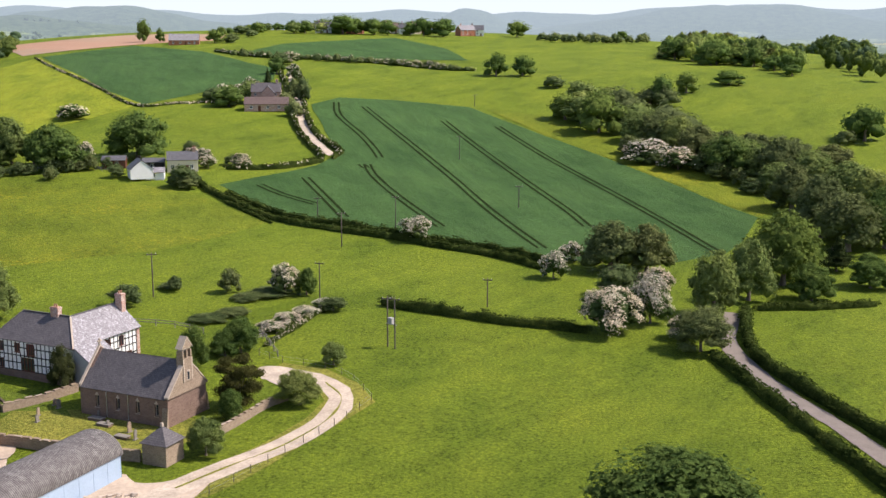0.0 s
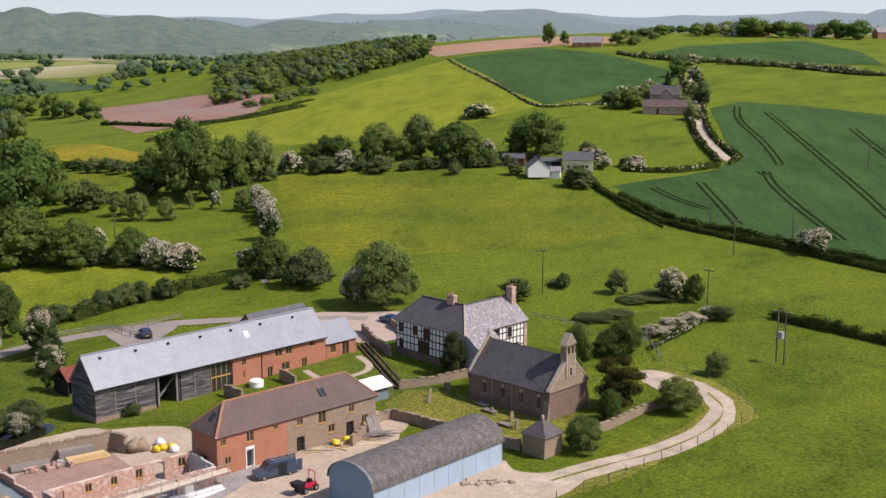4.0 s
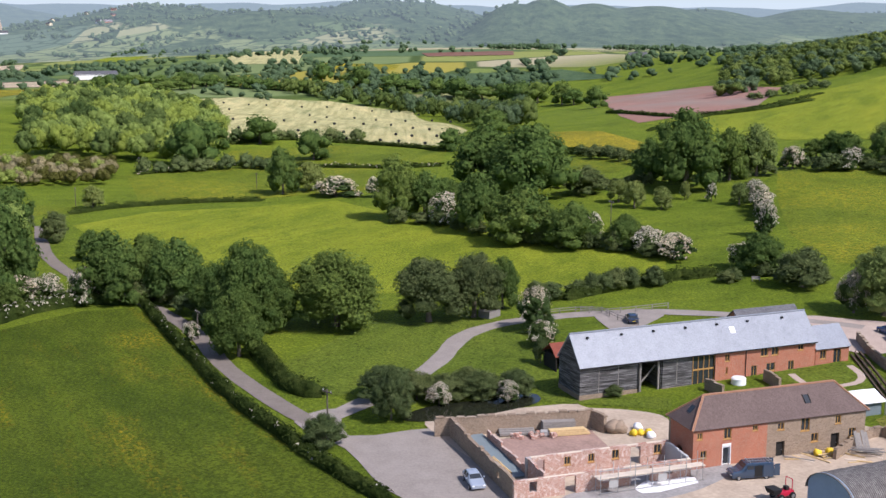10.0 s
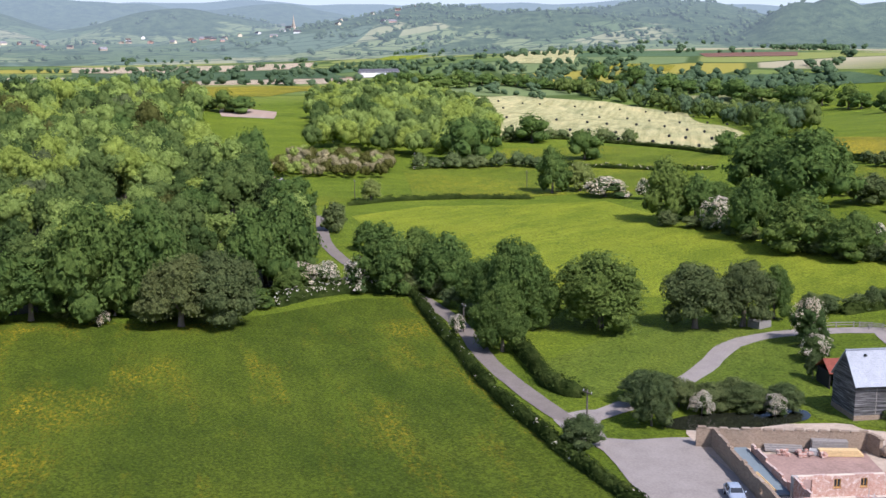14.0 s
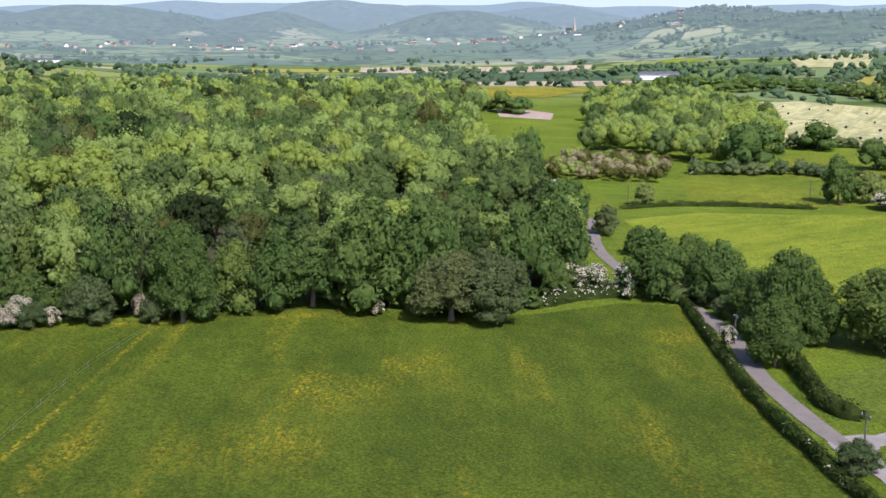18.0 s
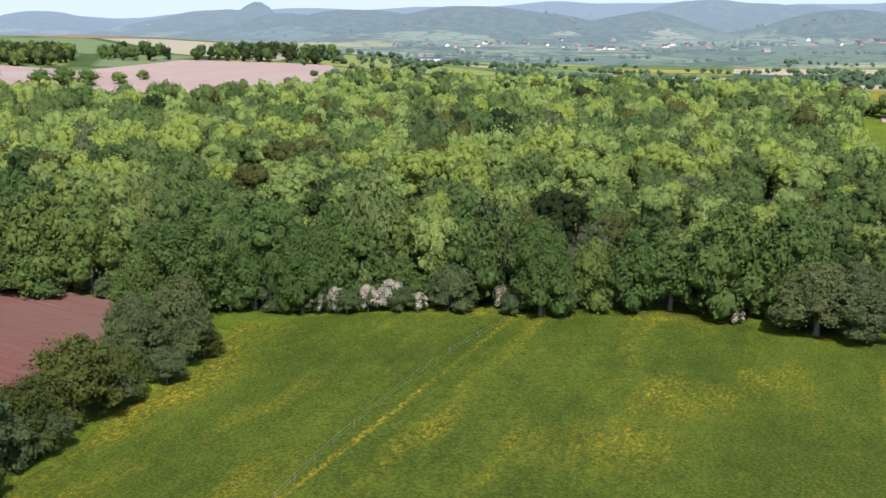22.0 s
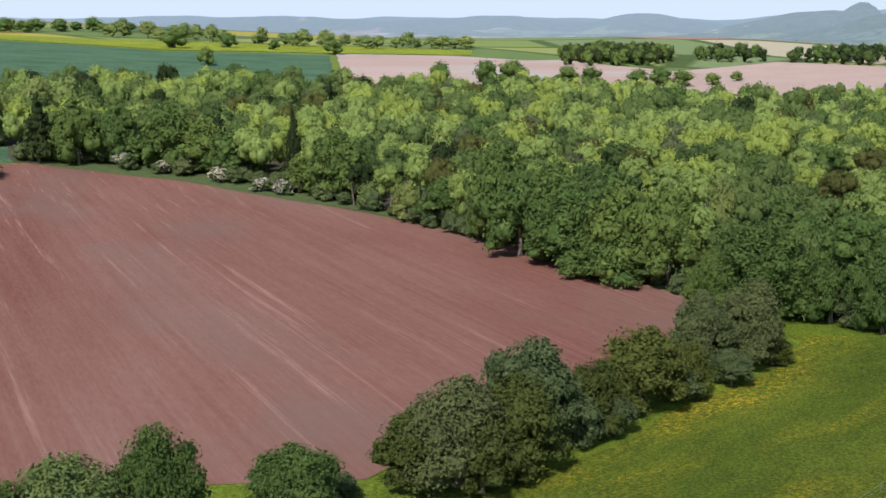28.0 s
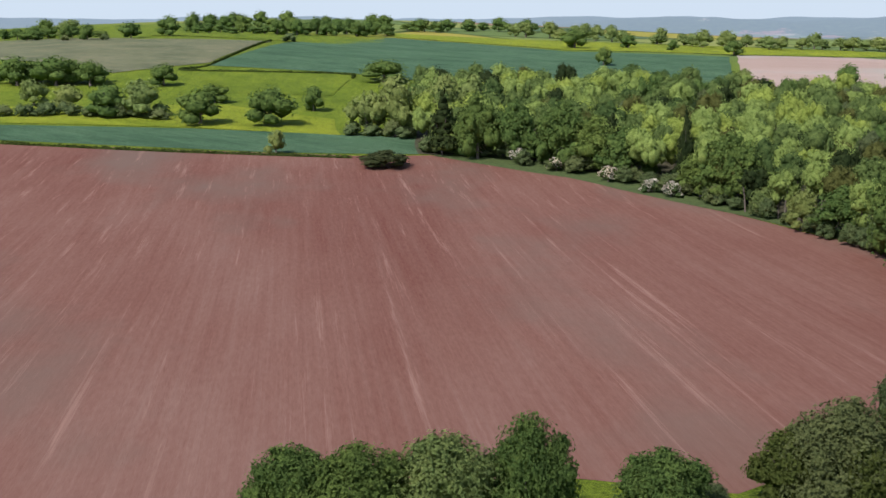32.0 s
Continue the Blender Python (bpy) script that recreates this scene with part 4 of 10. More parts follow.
field("bale_field", "hay", [(-666.3, 434.5), (-689.4, 506.5), (-650.0, 560.1), (-575.4, 567.6), (-351.5, 381.6), (-314.0, 325.5), (-359.3, 322.3), (-392.9, 310.0), (-397.2, 286.0), (-516.4, 349.3)])
field("buttercup_field", "meadow_gold", [(-372.4, 268.1), (-355.7, 303.9), (-299.1, 313.0), (-277.2, 287.5), (-315.0, 264.0), (-344.6, 243.0)])
field("buttercup_field", "meadow_gold", [(-346.1, 205.5), (-326.9, 247.7), (-287.5, 268.4), (-253.8, 239.4), (-271.8, 206.0), (-294.7, 178.7)])
field("buttercup_field", "meadow_gold", [(-326.4, 114.0), (-324.1, 142.8), (-296.6, 160.6), (-287.7, 134.8)])
field("buttercup_field", "meadow_deep", [(-305.2, 381.2), (-280.8, 384.9), (-233.9, 349.1), (-224.3, 323.0), (-256.8, 327.3)])
field("buttercup_field", "meadow_gold", [(-239.1, 310.9), (-213.4, 313.3), (-204.7, 289.9), (-219.6, 285.8)])
field("mown_pasture", "pasture_light", [(-271.9, 145.4), (-275.9, 171.0), (-248.8, 215.0), (-197.7, 205.9), (-130.5, 202.9), (-119.5, 186.5), (-135.9, 164.2), (-168.1, 137.1), (-204.0, 134.8), (-243.0, 137.5)])
field("red_field", "tilth_rose", [(-468.8, 643.1), (-373.6, 617.9), (-283.1, 540.0), (-252.8, 461.7), (-273.0, 433.4), (-281.3, 412.8), (-318.1, 450.2)])
field("red_field", "tilth_pink", [(-560.2, 222.9), (-524.6, 240.2), (-500.8, 227.7), (-519.3, 209.1)])
field("tan_field", "hay_tan", [(-949.7, 361.5), (-865.6, 474.2), (-792.2, 431.4), (-797.9, 305.7)])
field("tan_field", "hay_tan", [(-1605.2, 433.4), (-1460.9, 726.2), (-1237.9, 607.8), (-1484.6, 400.4)])
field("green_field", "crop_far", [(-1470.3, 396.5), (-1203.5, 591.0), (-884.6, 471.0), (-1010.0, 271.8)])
field("gold_field", "meadow_deep", [(-732.7, 256.3), (-742.6, 342.8), (-767.5, 417.9), (-606.7, 273.0), (-610.8, 222.6)])
field("hill_field", "pasture_light", [(-1441.7, 813.0), (-2032.2, 1333.5), (-1653.4, 1084.8), (-1326.0, 790.1)])
field("red_field", "tilth_red", [(-2163.4, 1442.1), (-2120.9, 1503.9), (-1550.5, 1082.6), (-1567.7, 1052.4)])
field("tan_field", "hay", [(-1318.7, 939.8), (-1643.2, 1359.9), (-892.0, 724.1), (-949.0, 690.2)])
field("gold_field", "meadow_deep", [(-883.3, 738.4), (-785.9, 759.0), (-756.1, 723.4), (-805.8, 693.8)])
field("green_field", "crop_far", [(-772.8, 678.4), (-617.2, 788.3), (-521.7, 744.6), (-602.9, 716.1), (-721.1, 645.6)])
field("red_field", "tilth_red", [(-926.0, 928.1), (-876.0, 1028.2), (-787.5, 924.6), (-853.5, 863.7)])
field("slope_pasture", "pasture_light", [(-217.9, 633.0), (-137.3, 471.9), (-113.5, 437.3), (-127.6, 402.4), (-145.8, 364.7), (-186.4, 360.4), (-275.3, 407.4), (-254.4, 454.9), (-239.1, 523.9)])
field("plough_field", "tilth_red", [(-115.3, -438.3), (-144.8, -425.8), (-168.3, -409.1), (-208.6, -361.2), (-254.6, -311.0), (-274.1, -297.4), (-279.6, -239.7), (-266.4, -168.6), (-246.3, -116.6), (-208.9, -56.0), (-182.8, -51.8), (-148.4, -56.5), (-130.5, -62.2), (-105.9, -65.3), (-94.4, -83.4), (-78.9, -91.2), (-65.4, -101.0), (-50.1, -113.6), (-29.4, -119.4)])
field("crop_strip", "crop_hazed", [(-128.1, -484.4), (-158.8, -465.4), (-184.7, -447.8), (-237.5, -397.6), (-296.1, -327.6), (-272.5, -301.5), (-235.2, -334.1), (-170.6, -414.7), (-147.3, -432.8), (-117.6, -446.7)])
field("bright_pasture", "pasture_light", [(-146.7, -552.0), (-177.6, -518.5), (-204.6, -494.8), (-282.5, -439.0), (-297.8, -382.0), (-275.8, -350.5), (-238.8, -399.9), (-186.9, -453.1), (-160.9, -471.2), (-129.9, -491.0)])
field("hillside_crop_field", "crop_hazed", [(-346.0, -553.2), (-455.9, -638.0), (-611.3, -709.6), (-592.0, -509.6), (-655.8, -425.0), (-537.7, -344.3), (-447.1, -384.4), (-418.7, -416.3), (-395.2, -491.6)])
field("bright_strip", "pasture_light", [(-673.9, -782.2), (-727.6, -626.5), (-842.1, -410.0), (-785.0, -381.9), (-677.7, -434.9), (-604.9, -520.7), (-625.7, -719.3)])
field("hill_pasture", "pasture", [(-423.6, -766.3), (-602.8, -843.1), (-695.9, -815.6), (-543.7, -637.3), (-487.8, -618.3), (-465.5, -664.5)])
field("dry_pasture", "pasture_dry", [(-343.7, -1271.6), (-378.1, -905.6), (-394.7, -714.1), (-457.8, -653.5), (-352.1, -562.8), (-293.1, -561.6), (-285.2, -684.9), (-242.6, -902.8)])
field("hill_pasture", "pasture", [(-325.0, -541.9), (-387.2, -491.2), (-379.3, -471.9), (-339.4, -435.0), (-306.9, -466.8)])
field("pink_field", "tilth_pink", [(-673.8, -430.9), (-756.8, -384.8), (-797.4, -278.5), (-800.5, -237.9), (-707.4, -209.9), (-606.1, -237.7), (-596.7, -288.9), (-534.8, -336.9)])
field("pink_field", "tilth_pink", [(-783.6, -236.6), (-917.7, -185.6), (-964.2, -72.4), (-882.2, -60.0), (-690.0, -48.0), (-575.0, -112.0), (-540.0, -165.0), (-600.0, -222.0), (-740.1, -216.3)])
field("pink_field", "tilth_pink", [(-757.0, -342.8), (-812.7, -318.5), (-783.6, -236.6), (-699.6, -211.6), (-622.6, -282.8)])
field("buttercup_meadow", "meadow_butter", [(-184.6, 110.6), (-149.0, 97.3), (-115.6, 86.4), (-85.9, 78.9), (-74.2, 70.1), (-102.9, 1.7), (-91.3, -47.5), (-110.8, -51.5), (-120.3, -47.4), (-129.3, -43.5), (-146.5, -41.4), (-157.0, -37.8), (-169.0, -33.1), (-189.0, -31.7), (-191.8, -35.5), (-200.9, -11.1), (-202.4, 15.1), (-206.0, 39.7), (-202.8, 45.6), (-194.1, 59.3), (-187.7, 67.8), (-186.4, 83.5), (-189.9, 102.1)])
field("lawn", "lawn", [(-82.2, 165.1), (-65.3, 158.2), (-51.2, 149.2), (-47.4, 143.0), (-60.3, 145.9), (-71.3, 146.8), (-79.1, 147.4)])
field("churchyard", "lawn_dry", [(-57.2, 147.0), (-48.9, 147.4), (-32.4, 145.1), (-30.0, 138.1), (-35.1, 129.9), (-41.4, 129.5), (-54.8, 136.6), (-57.9, 140.3)])
field("farm_lawn", "lawn", [(-135.7, 105.2), (-143.3, 130.7), (-130.7, 145.1), (-120.5, 154.7), (-107.1, 135.3), (-94.6, 122.3), (-82.3, 130.4), (-79.8, 126.7), (-93.8, 117.8), (-100.5, 122.5), (-113.5, 114.7), (-117.6, 101.2), (-125.1, 100.1)])
road("lane", "asphalt", 2.9, [(-276.1, 138.5), (-257.4, 129.3), (-237.2, 120.7), (-213.0, 114.9), (-186.5, 112.8), (-163.4, 107.9), (-140.0, 98.6), (-120.1, 93.1), (-109.9, 91.3)])
road("driveway", "gravel_grey", 3.4, [(-111.0, 91.2), (-112.1, 98.4), (-114.1, 109.7), (-118.4, 121.8), (-125.3, 135.3), (-125.1, 145.9), (-120.1, 155.6), (-116.0, 160.6), (-111.3, 165.7), (-104.4, 169.9), (-97.3, 173.5), (-89.8, 176.4), (-82.2, 178.7), (-77.3, 179.6)])
field("track_verge", "lawn_dry", [(-33.0, 113.5), (-28.0, 116.5), (-23.6, 123.3), (-20.6, 129.1), (-15.6, 138.6), (-12.6, 144.5), (-9.8, 151.8), (-12.8, 160.0), (-17.5, 165.9), (-24.3, 168.9), (-26.0, 165.0), (-19.0, 160.0), (-16.5, 152.0), (-18.0, 144.5), (-22.0, 136.0), (-27.0, 129.0), (-32.0, 122.0)])
area("track_head", "gravel_cream", [(-27.7, 165.1), (-26.4, 167.0), (-23.2, 166.3), (-20.0, 163.5), (-19.5, 159.0), (-22.5, 157.5), (-25.5, 160.5)])
road("track", "gravel_cream", 3.9, [(-26.7, 162.3), (-21.8, 163.2), (-16.8, 159.3), (-14.0, 152.7), (-15.1, 144.0), (-19.4, 135.0), (-24.6, 128.4), (-29.8, 121.4), (-33.5, 115.7)])
road("hill_lane", "gravel_cream", 2.8, [(-67.8, 521.0), (-60.3, 470.8), (-54.2, 435.3), (-47.2, 396.7), (-41.1, 375.0), (-34.1, 355.0)])
road("east_lane", "asphalt", 3.0, [(52.5, 202.5), (47.9, 189.0), (46.2, 178.1), (46.9, 166.0), (48.5, 154.5), (51.1, 143.5), (53.0, 131.3), (55.4, 116.4)])
area("lane_junction", "gravel_grey", [(-113.6, 90.1), (-113.5, 97.7), (-104.7, 91.8), (-98.3, 100.6), (-92.6, 97.7), (-78.8, 93.1), (-71.9, 83.6), (-79.5, 82.5), (-88.8, 83.2), (-101.7, 88.5)])
area("farmyard", "yard", [(-75.2, 91.6), (-97.0, 99.3), (-100.4, 103.6), (-91.4, 118.4), (-87.8, 119.4), (-84.5, 121.9), (-79.6, 123.9), (-75.9, 121.3), (-73.0, 120.4), (-57.9, 137.2), (-52.1, 134.0), (-50.9, 127.7), (-40.7, 115.2), (-38.5, 106.6), (-63.7, 86.4), (-78.0, 85.5)])
area("hardstanding", "concrete_grey", [(-72.4, 92.9), (-71.5, 99.0), (-69.4, 104.8), (-65.1, 113.9), (-62.3, 113.0), (-62.4, 105.7), (-64.7, 98.9), (-66.1, 89.6)])
area("track_mouth", "yard", [(-37.4, 125.9), (-35.0, 123.4), (-32.0, 123.6), (-29.3, 125.8), (-26.1, 129.4), (-26.6, 123.2), (-28.2, 117.3), (-33.2, 114.0), (-40.5, 112.0), (-40.0, 118.0)])
area("car_park", "gravel_pink", [(-88.1, 179.7), (-79.9, 183.1), (-73.5, 185.6), (-69.7, 183.7), (-66.8, 173.9), (-68.6, 168.6), (-72.3, 165.9), (-77.3, 168.2), (-81.8, 173.4)])
area("parking", "gravel_grey", [(-117.2, 160.3), (-114.7, 163.6), (-107.7, 167.5), (-105.7, 159.2), (-103.6, 150.8), (-112.7, 155.7)])
area("pond", "water", [(-104.1, 100.2), (-104.7, 105.9), (-101.3, 113.1), (-98.0, 119.5), (-94.5, 117.0), (-96.1, 109.6), (-100.0, 102.3)])
hedge(1.5, 1.6, [(-67.8, 313.8), (-59.2, 297.3), (-41.0, 272.6), (-24.0, 262.4), (-10.7, 256.6), (-3.0, 251.3), (9.2, 244.6), (16.2, 238.4), (20.2, 233.0)])
hedge(1.4, 1.4, [(-56.4, 297.7), (-38.8, 276.0), (-21.7, 267.3), (-3.1, 257.2), (14.3, 247.4), (21.6, 239.1)])
hedge(1.6, 1.5, [(-72.4, 519.9), (-62.9, 470.3), (-57.1, 434.8), (-50.6, 399.1), (-43.5, 371.8), (-36.7, 349.3), (-39.9, 340.3), (-49.6, 332.0), (-62.2, 329.9)], may=0.12)
hedge(1.6, 1.5, [(-63.6, 518.1), (-56.0, 465.1), (-51.1, 430.4), (-45.0, 397.2), (-37.6, 373.0), (-32.1, 360.6), (-33.3, 350.0)], may=0.12)
hedge(1.6, 1.6, [(-11.0, 203.1), (-6.5, 200.4), (1.6, 196.6), (11.2, 191.8), (18.7, 189.8), (24.2, 187.4)])
hedge(1.8, 1.8, [(42.3, 174.7), (44.3, 159.6), (46.0, 146.1), (47.8, 133.5), (49.6, 122.4), (51.6, 107.9)])
hedge(1.8, 1.8, [(54.7, 203.8), (50.4, 185.6), (49.0, 172.6), (50.6, 161.7), (53.0, 149.1), (55.5, 138.1), (58.2, 122.8)])
hedge(1.5, 1.4, [(57.2, 204.9), (68.1, 206.5), (80.8, 210.0)])
hedge(1.0, 1.2, [(-28.0, 177.6), (-24.9, 187.3), (-22.1, 196.4), (-18.7, 202.6)], may=0.25)
hedge(1.6, 1.6, [(-121.2, 622.6), (-98.2, 592.1), (-79.7, 581.3), (-51.3, 578.0), (-23.0, 565.8), (-1.1, 552.2), (14.9, 551.2)], may=0.3)
hedge(0.8, 0.8, [(-220.1, 631.9), (-177.4, 544.3), (-138.0, 471.3), (-114.5, 433.0), (-98.5, 436.9), (-82.1, 440.2)], may=0.3)
hedge(0.9, 0.9, [(-40.4, 268.0), (-54.6, 288.0)])
hedge(1.4, 1.4, [(-288.0, 153.2), (-288.5, 167.3), (-284.3, 180.1), (-277.7, 191.7), (-267.5, 202.8)])
hedge(1.4, 1.4, [(-341.5, 207.3), (-338.6, 238.7), (-323.0, 249.8), (-305.3, 261.0), (-284.4, 270.7), (-272.1, 282.3)], may=0.15)
hedge(1.5, 1.5, [(-387.5, 278.9), (-385.6, 304.2), (-362.2, 312.5), (-326.7, 316.7), (-299.1, 313.0)])
hedge(1.3, 1.5, [(-129.8, 155.5), (-129.0, 162.1), (-126.1, 172.5), (-122.4, 179.0), (-118.8, 185.4)])
hedge(1.6, 1.6, [(-185.6, 112.4), (-164.8, 104.1), (-148.5, 98.0), (-128.9, 90.8), (-114.0, 86.6), (-99.0, 82.7), (-84.8, 80.3)], may=0.02)
hedge(2.2, 2.4, [(-147.5, 108.5), (-132.7, 101.8), (-123.0, 98.4), (-118.8, 99.6)])
hedge(2.6, 2.6, [(-191.1, 86.4), (-194.6, 95.2), (-193.8, 104.4), (-187.8, 111.0)], may=0.2)
hedge(1.5, 1.5, [(-259.8, 331.2), (-233.0, 320.2), (-210.2, 314.4)])
hedge(1.2, 1.2, [(-256.4, 382.4), (-257.6, 426.8), (-246.5, 450.3), (-236.3, 488.6)])
hedge(1.0, 1.0, [(-167.3, -406.9), (-206.3, -357.3), (-248.7, -309.9)])
hedge(1.0, 1.0, [(-461.5, -658.8), (-353.4, -559.2), (-326.1, -543.7), (-387.2, -491.2), (-383.2, -474.3)])
hedge(1.2, 1.4, [(-123.0, 231.1), (-134.3, 249.7), (-142.2, 261.5)])
hedge(2.0, 2.0, [(-126.5, 164.0), (-124.7, 173.0), (-120.7, 185.4), (-114.4, 195.7)])
hedge(1.6, 1.6, [(-344.9, 477.4), (-278.5, 433.5), (-247.2, 437.0), (-228.9, 465.2)])
hedge(1.5, 1.5, [(-250.7, 320.8), (-228.8, 321.6), (-211.3, 318.1)])
plant("oak", [(-178.0, 697.9, 14.2, 7.7), (-167.2, 694.8, 8.2, 5.2), (-90.7, 343.2, 13.7, 18.3), (-110.5, 326.5, 12.5, 15.3), (-79.9, 433.6, 7.9, 11.9), (-72.8, 512.0, 8.5, 7.6), (67.8, 225.5, 14.8, 14.7), (69.7, 213.5, 7.0, 8.4), (85.0, 224.7, 6.8, 8.4), (102.1, 263.0, 13.8, 12.6), (85.1, 345.7, 12.2, 15.8), (94.4, 355.3, 8.7, 12.7), (54.7, 406.0, 14.7, 16.1), (45.0, 427.5, 9.7, 12.6), (84.8, 451.8, 12.6, 9.0), (99.9, 477.9, 8.5, 9.6)])
plant("oak", [(122.0, 497.8, 6.0, 12.5), (24.2, 532.2, 10.7, 10.4), (36.4, 533.2, 9.4, 10.5), (130.5, 666.6, 11.1, 14.9), (135.9, 593.6, 12.7, 16.4), (149.0, 597.9, 10.0, 15.1), (158.0, 557.9, 7.2, 11.3), (158.0, 528.5, 5.8, 8.1), (144.1, 395.1, 12.8, 13.4), (-70.9, 802.2, 9.8, 15.7), (-51.1, 857.9, 7.7, 12.6), (-41.4, 869.8, 8.2, 11.9), (-30.3, 1499.7, 16.9, 22.0), (4.3, 1500.0, 16.9, 33.0), (51.3, 814.3, 11.5, 15.2), (-133.4, 686.2, 7.8, 9.6)])
plant("oak", [(127.9, 841.3, 6.8, 10.4), (-25.3, 209.1, 5.1, 4.0), (-31.5, 173.6, 5.7, 5.4), (-33.6, 172.1, 4.3, 4.4), (-27.6, 143.6, 4.2, 3.2), (-36.8, 165.0, 6.7, 4.3), (22.2, 104.7, 10.2, 19.0), (-108.2, 201.8, 8.0, 9.1), (-169.4, 271.9, 21.5, 18.7), (-185.7, 279.0, 12.3, 9.9), (-165.3, 287.7, 14.4, 9.8), (-111.4, 328.0, 12.2, 13.6), (-166.8, 198.5, 12.2, 14.2), (-153.6, 200.2, 9.9, 11.3), (-142.8, 205.4, 7.4, 7.5), (-199.3, 240.4, 20.6, 21.6)])
plant("oak", [(-225.2, 251.7, 18.3, 20.0), (-212.8, 258.9, 18.1, 19.5), (-213.5, 204.7, 16.4, 11.7), (-209.5, 211.0, 11.8, 11.8), (-183.0, 202.4, 14.2, 11.1), (-166.5, 199.5, 12.1, 13.6), (-154.5, 203.0, 9.0, 10.2), (-141.7, 204.5, 7.7, 7.2), (-315.3, 356.1, 12.7, 14.0), (-272.8, 214.5, 13.9, 9.4), (-381.5, 288.8, 12.0, 14.6), (-326.1, 271.0, 11.4, 12.9), (-345.6, 231.9, 17.6, 18.4), (-380.0, 265.6, 11.6, 11.4), (-299.4, 315.7, 9.1, 9.6), (-146.6, 126.1, 12.9, 15.6)])
plant("oak", [(-132.4, 153.1, 9.3, 5.6), (-144.2, 103.9, 10.7, 8.1), (-182.2, 117.6, 11.9, 10.3), (-190.7, 116.5, 11.9, 7.8), (-192.0, 109.7, 13.2, 11.7), (-168.2, 115.7, 9.6, 7.2), (-189.0, 109.4, 10.0, 8.8), (-229.2, 126.7, 6.6, 6.5), (-196.6, 121.6, 10.5, 8.3), (-188.8, 123.4, 9.2, 8.5), (-207.9, 96.8, 17.6, 12.1), (-203.0, 86.8, 16.7, 11.6), (-198.3, 65.0, 20.4, 13.1), (-203.0, 57.5, 19.1, 12.5), (-209.7, 92.5, 14.3, 12.6), (-214.1, 71.3, 14.3, 11.3)])
plant("oak", [(-199.3, 54.4, 19.9, 15.6), (-202.5, 39.1, 15.2, 11.4), (-204.1, 31.1, 12.9, 9.4), (-198.3, 21.2, 17.6, 10.9), (-206.4, 10.0, 19.5, 12.3), (-214.8, -0.7, 17.9, 11.6), (-206.2, -16.0, 18.3, 10.9), (-200.1, -21.0, 15.6, 9.1), (-201.8, -39.9, 17.1, 14.0), (-193.4, -48.3, 12.4, 9.0), (-216.9, -73.0, 19.3, 14.3), (-225.8, -87.6, 17.8, 13.9), (-230.3, -100.2, 19.3, 14.4), (-202.5, -29.7, 14.9, 10.3), (-203.5, -17.4, 14.9, 9.8), (-199.4, -42.5, 17.0, 15.9)])
plant("oak", [(-217.4, -63.1, 19.4, 14.2), (-222.1, -76.4, 21.3, 13.5), (-232.7, -93.2, 21.6, 14.4), (-240.7, -110.5, 23.7, 15.1), (-279.1, -178.4, 19.5, 17.2), (-292.5, -252.2, 22.0, 18.1), (-290.9, -272.5, 20.6, 14.7), (-283.1, -282.5, 22.3, 14.8), (-62.3, -87.9, 10.1, 9.6), (-67.0, -82.7, 10.5, 10.6), (-80.6, -72.9, 13.0, 8.8), (-92.0, -65.1, 8.5, 10.0), (-247.6, -403.7, 14.6, 17.4), (-268.4, -385.4, 16.2, 18.4), (-227.0, -441.7, 13.6, 16.6)])
plant("oak", [(-252.8, -542.2, 14.7, 22.8), (-240.1, -558.4, 14.2, 17.8), (-264.3, -530.0, 12.7, 14.5), (-291.0, -506.7, 10.9, 13.7), (-282.8, -448.6, 8.5, 12.5), (-304.7, -404.7, 11.4, 9.9), (-390.6, -458.1, 11.5, 25.0), (-626.4, -530.5, 13.9, 17.7), (-541.0, -435.8, 11.5, 9.5), (-664.0, -512.9, 10.2, 11.1), (-672.0, -481.0, 7.7, 8.1), (-672.1, -432.2, 10.7, 12.5), (-422.3, -921.1, 14.9, 17.3), (-398.5, -735.1, 11.4, 15.5), (-434.5, -745.6, 14.3, 16.0), (-515.9, -847.0, 16.4, 14.5)])
plant("oak", [(-393.8, -879.1, 10.7, 14.1), (125.5, 634.2, 10.7, 13.3), (134.8, 590.2, 9.2, 12.9), (138.5, 592.2, 12.0, 12.0), (152.7, 596.5, 8.6, 12.4), (153.8, 582.4, 10.3, 9.7), (159.5, 539.6, 9.6, 10.4), (-159.1, 327.1, 5.9, 7.6), (-154.5, 327.7, 8.2, 6.8), (-149.5, 326.8, 8.3, 9.3), (-139.7, 329.2, 8.5, 6.9), (-130.5, 331.0, 7.4, 7.8), (-127.4, 333.4, 5.4, 6.4), (-118.5, 333.6, 7.5, 6.3), (-109.4, 330.3, 8.1, 8.7), (-103.2, 329.5, 4.6, 8.2)])
plant("oak", [(-224.4, 220.6, 8.4, 7.3), (-219.6, 229.1, 6.8, 8.3), (-200.5, 55.7, 5.5, 5.4), (-199.7, 58.9, 5.1, 6.5), (-197.7, 62.7, 5.9, 5.1), (-194.1, 68.7, 6.7, 5.9), (-193.3, 71.9, 5.7, 7.4), (-191.8, 76.6, 6.3, 6.2), (-192.6, 82.4, 3.9, 7.0), (-196.7, 91.5, 5.6, 6.4), (-206.9, -4.1, 8.7, 9.6), (-206.2, 4.7, 10.3, 9.1), (-207.5, 8.4, 7.7, 9.4), (-206.2, 20.2, 12.1, 10.1), (-203.4, 45.3, 11.7, 13.5), (-224.8, -88.3, 10.3, 15.1)])
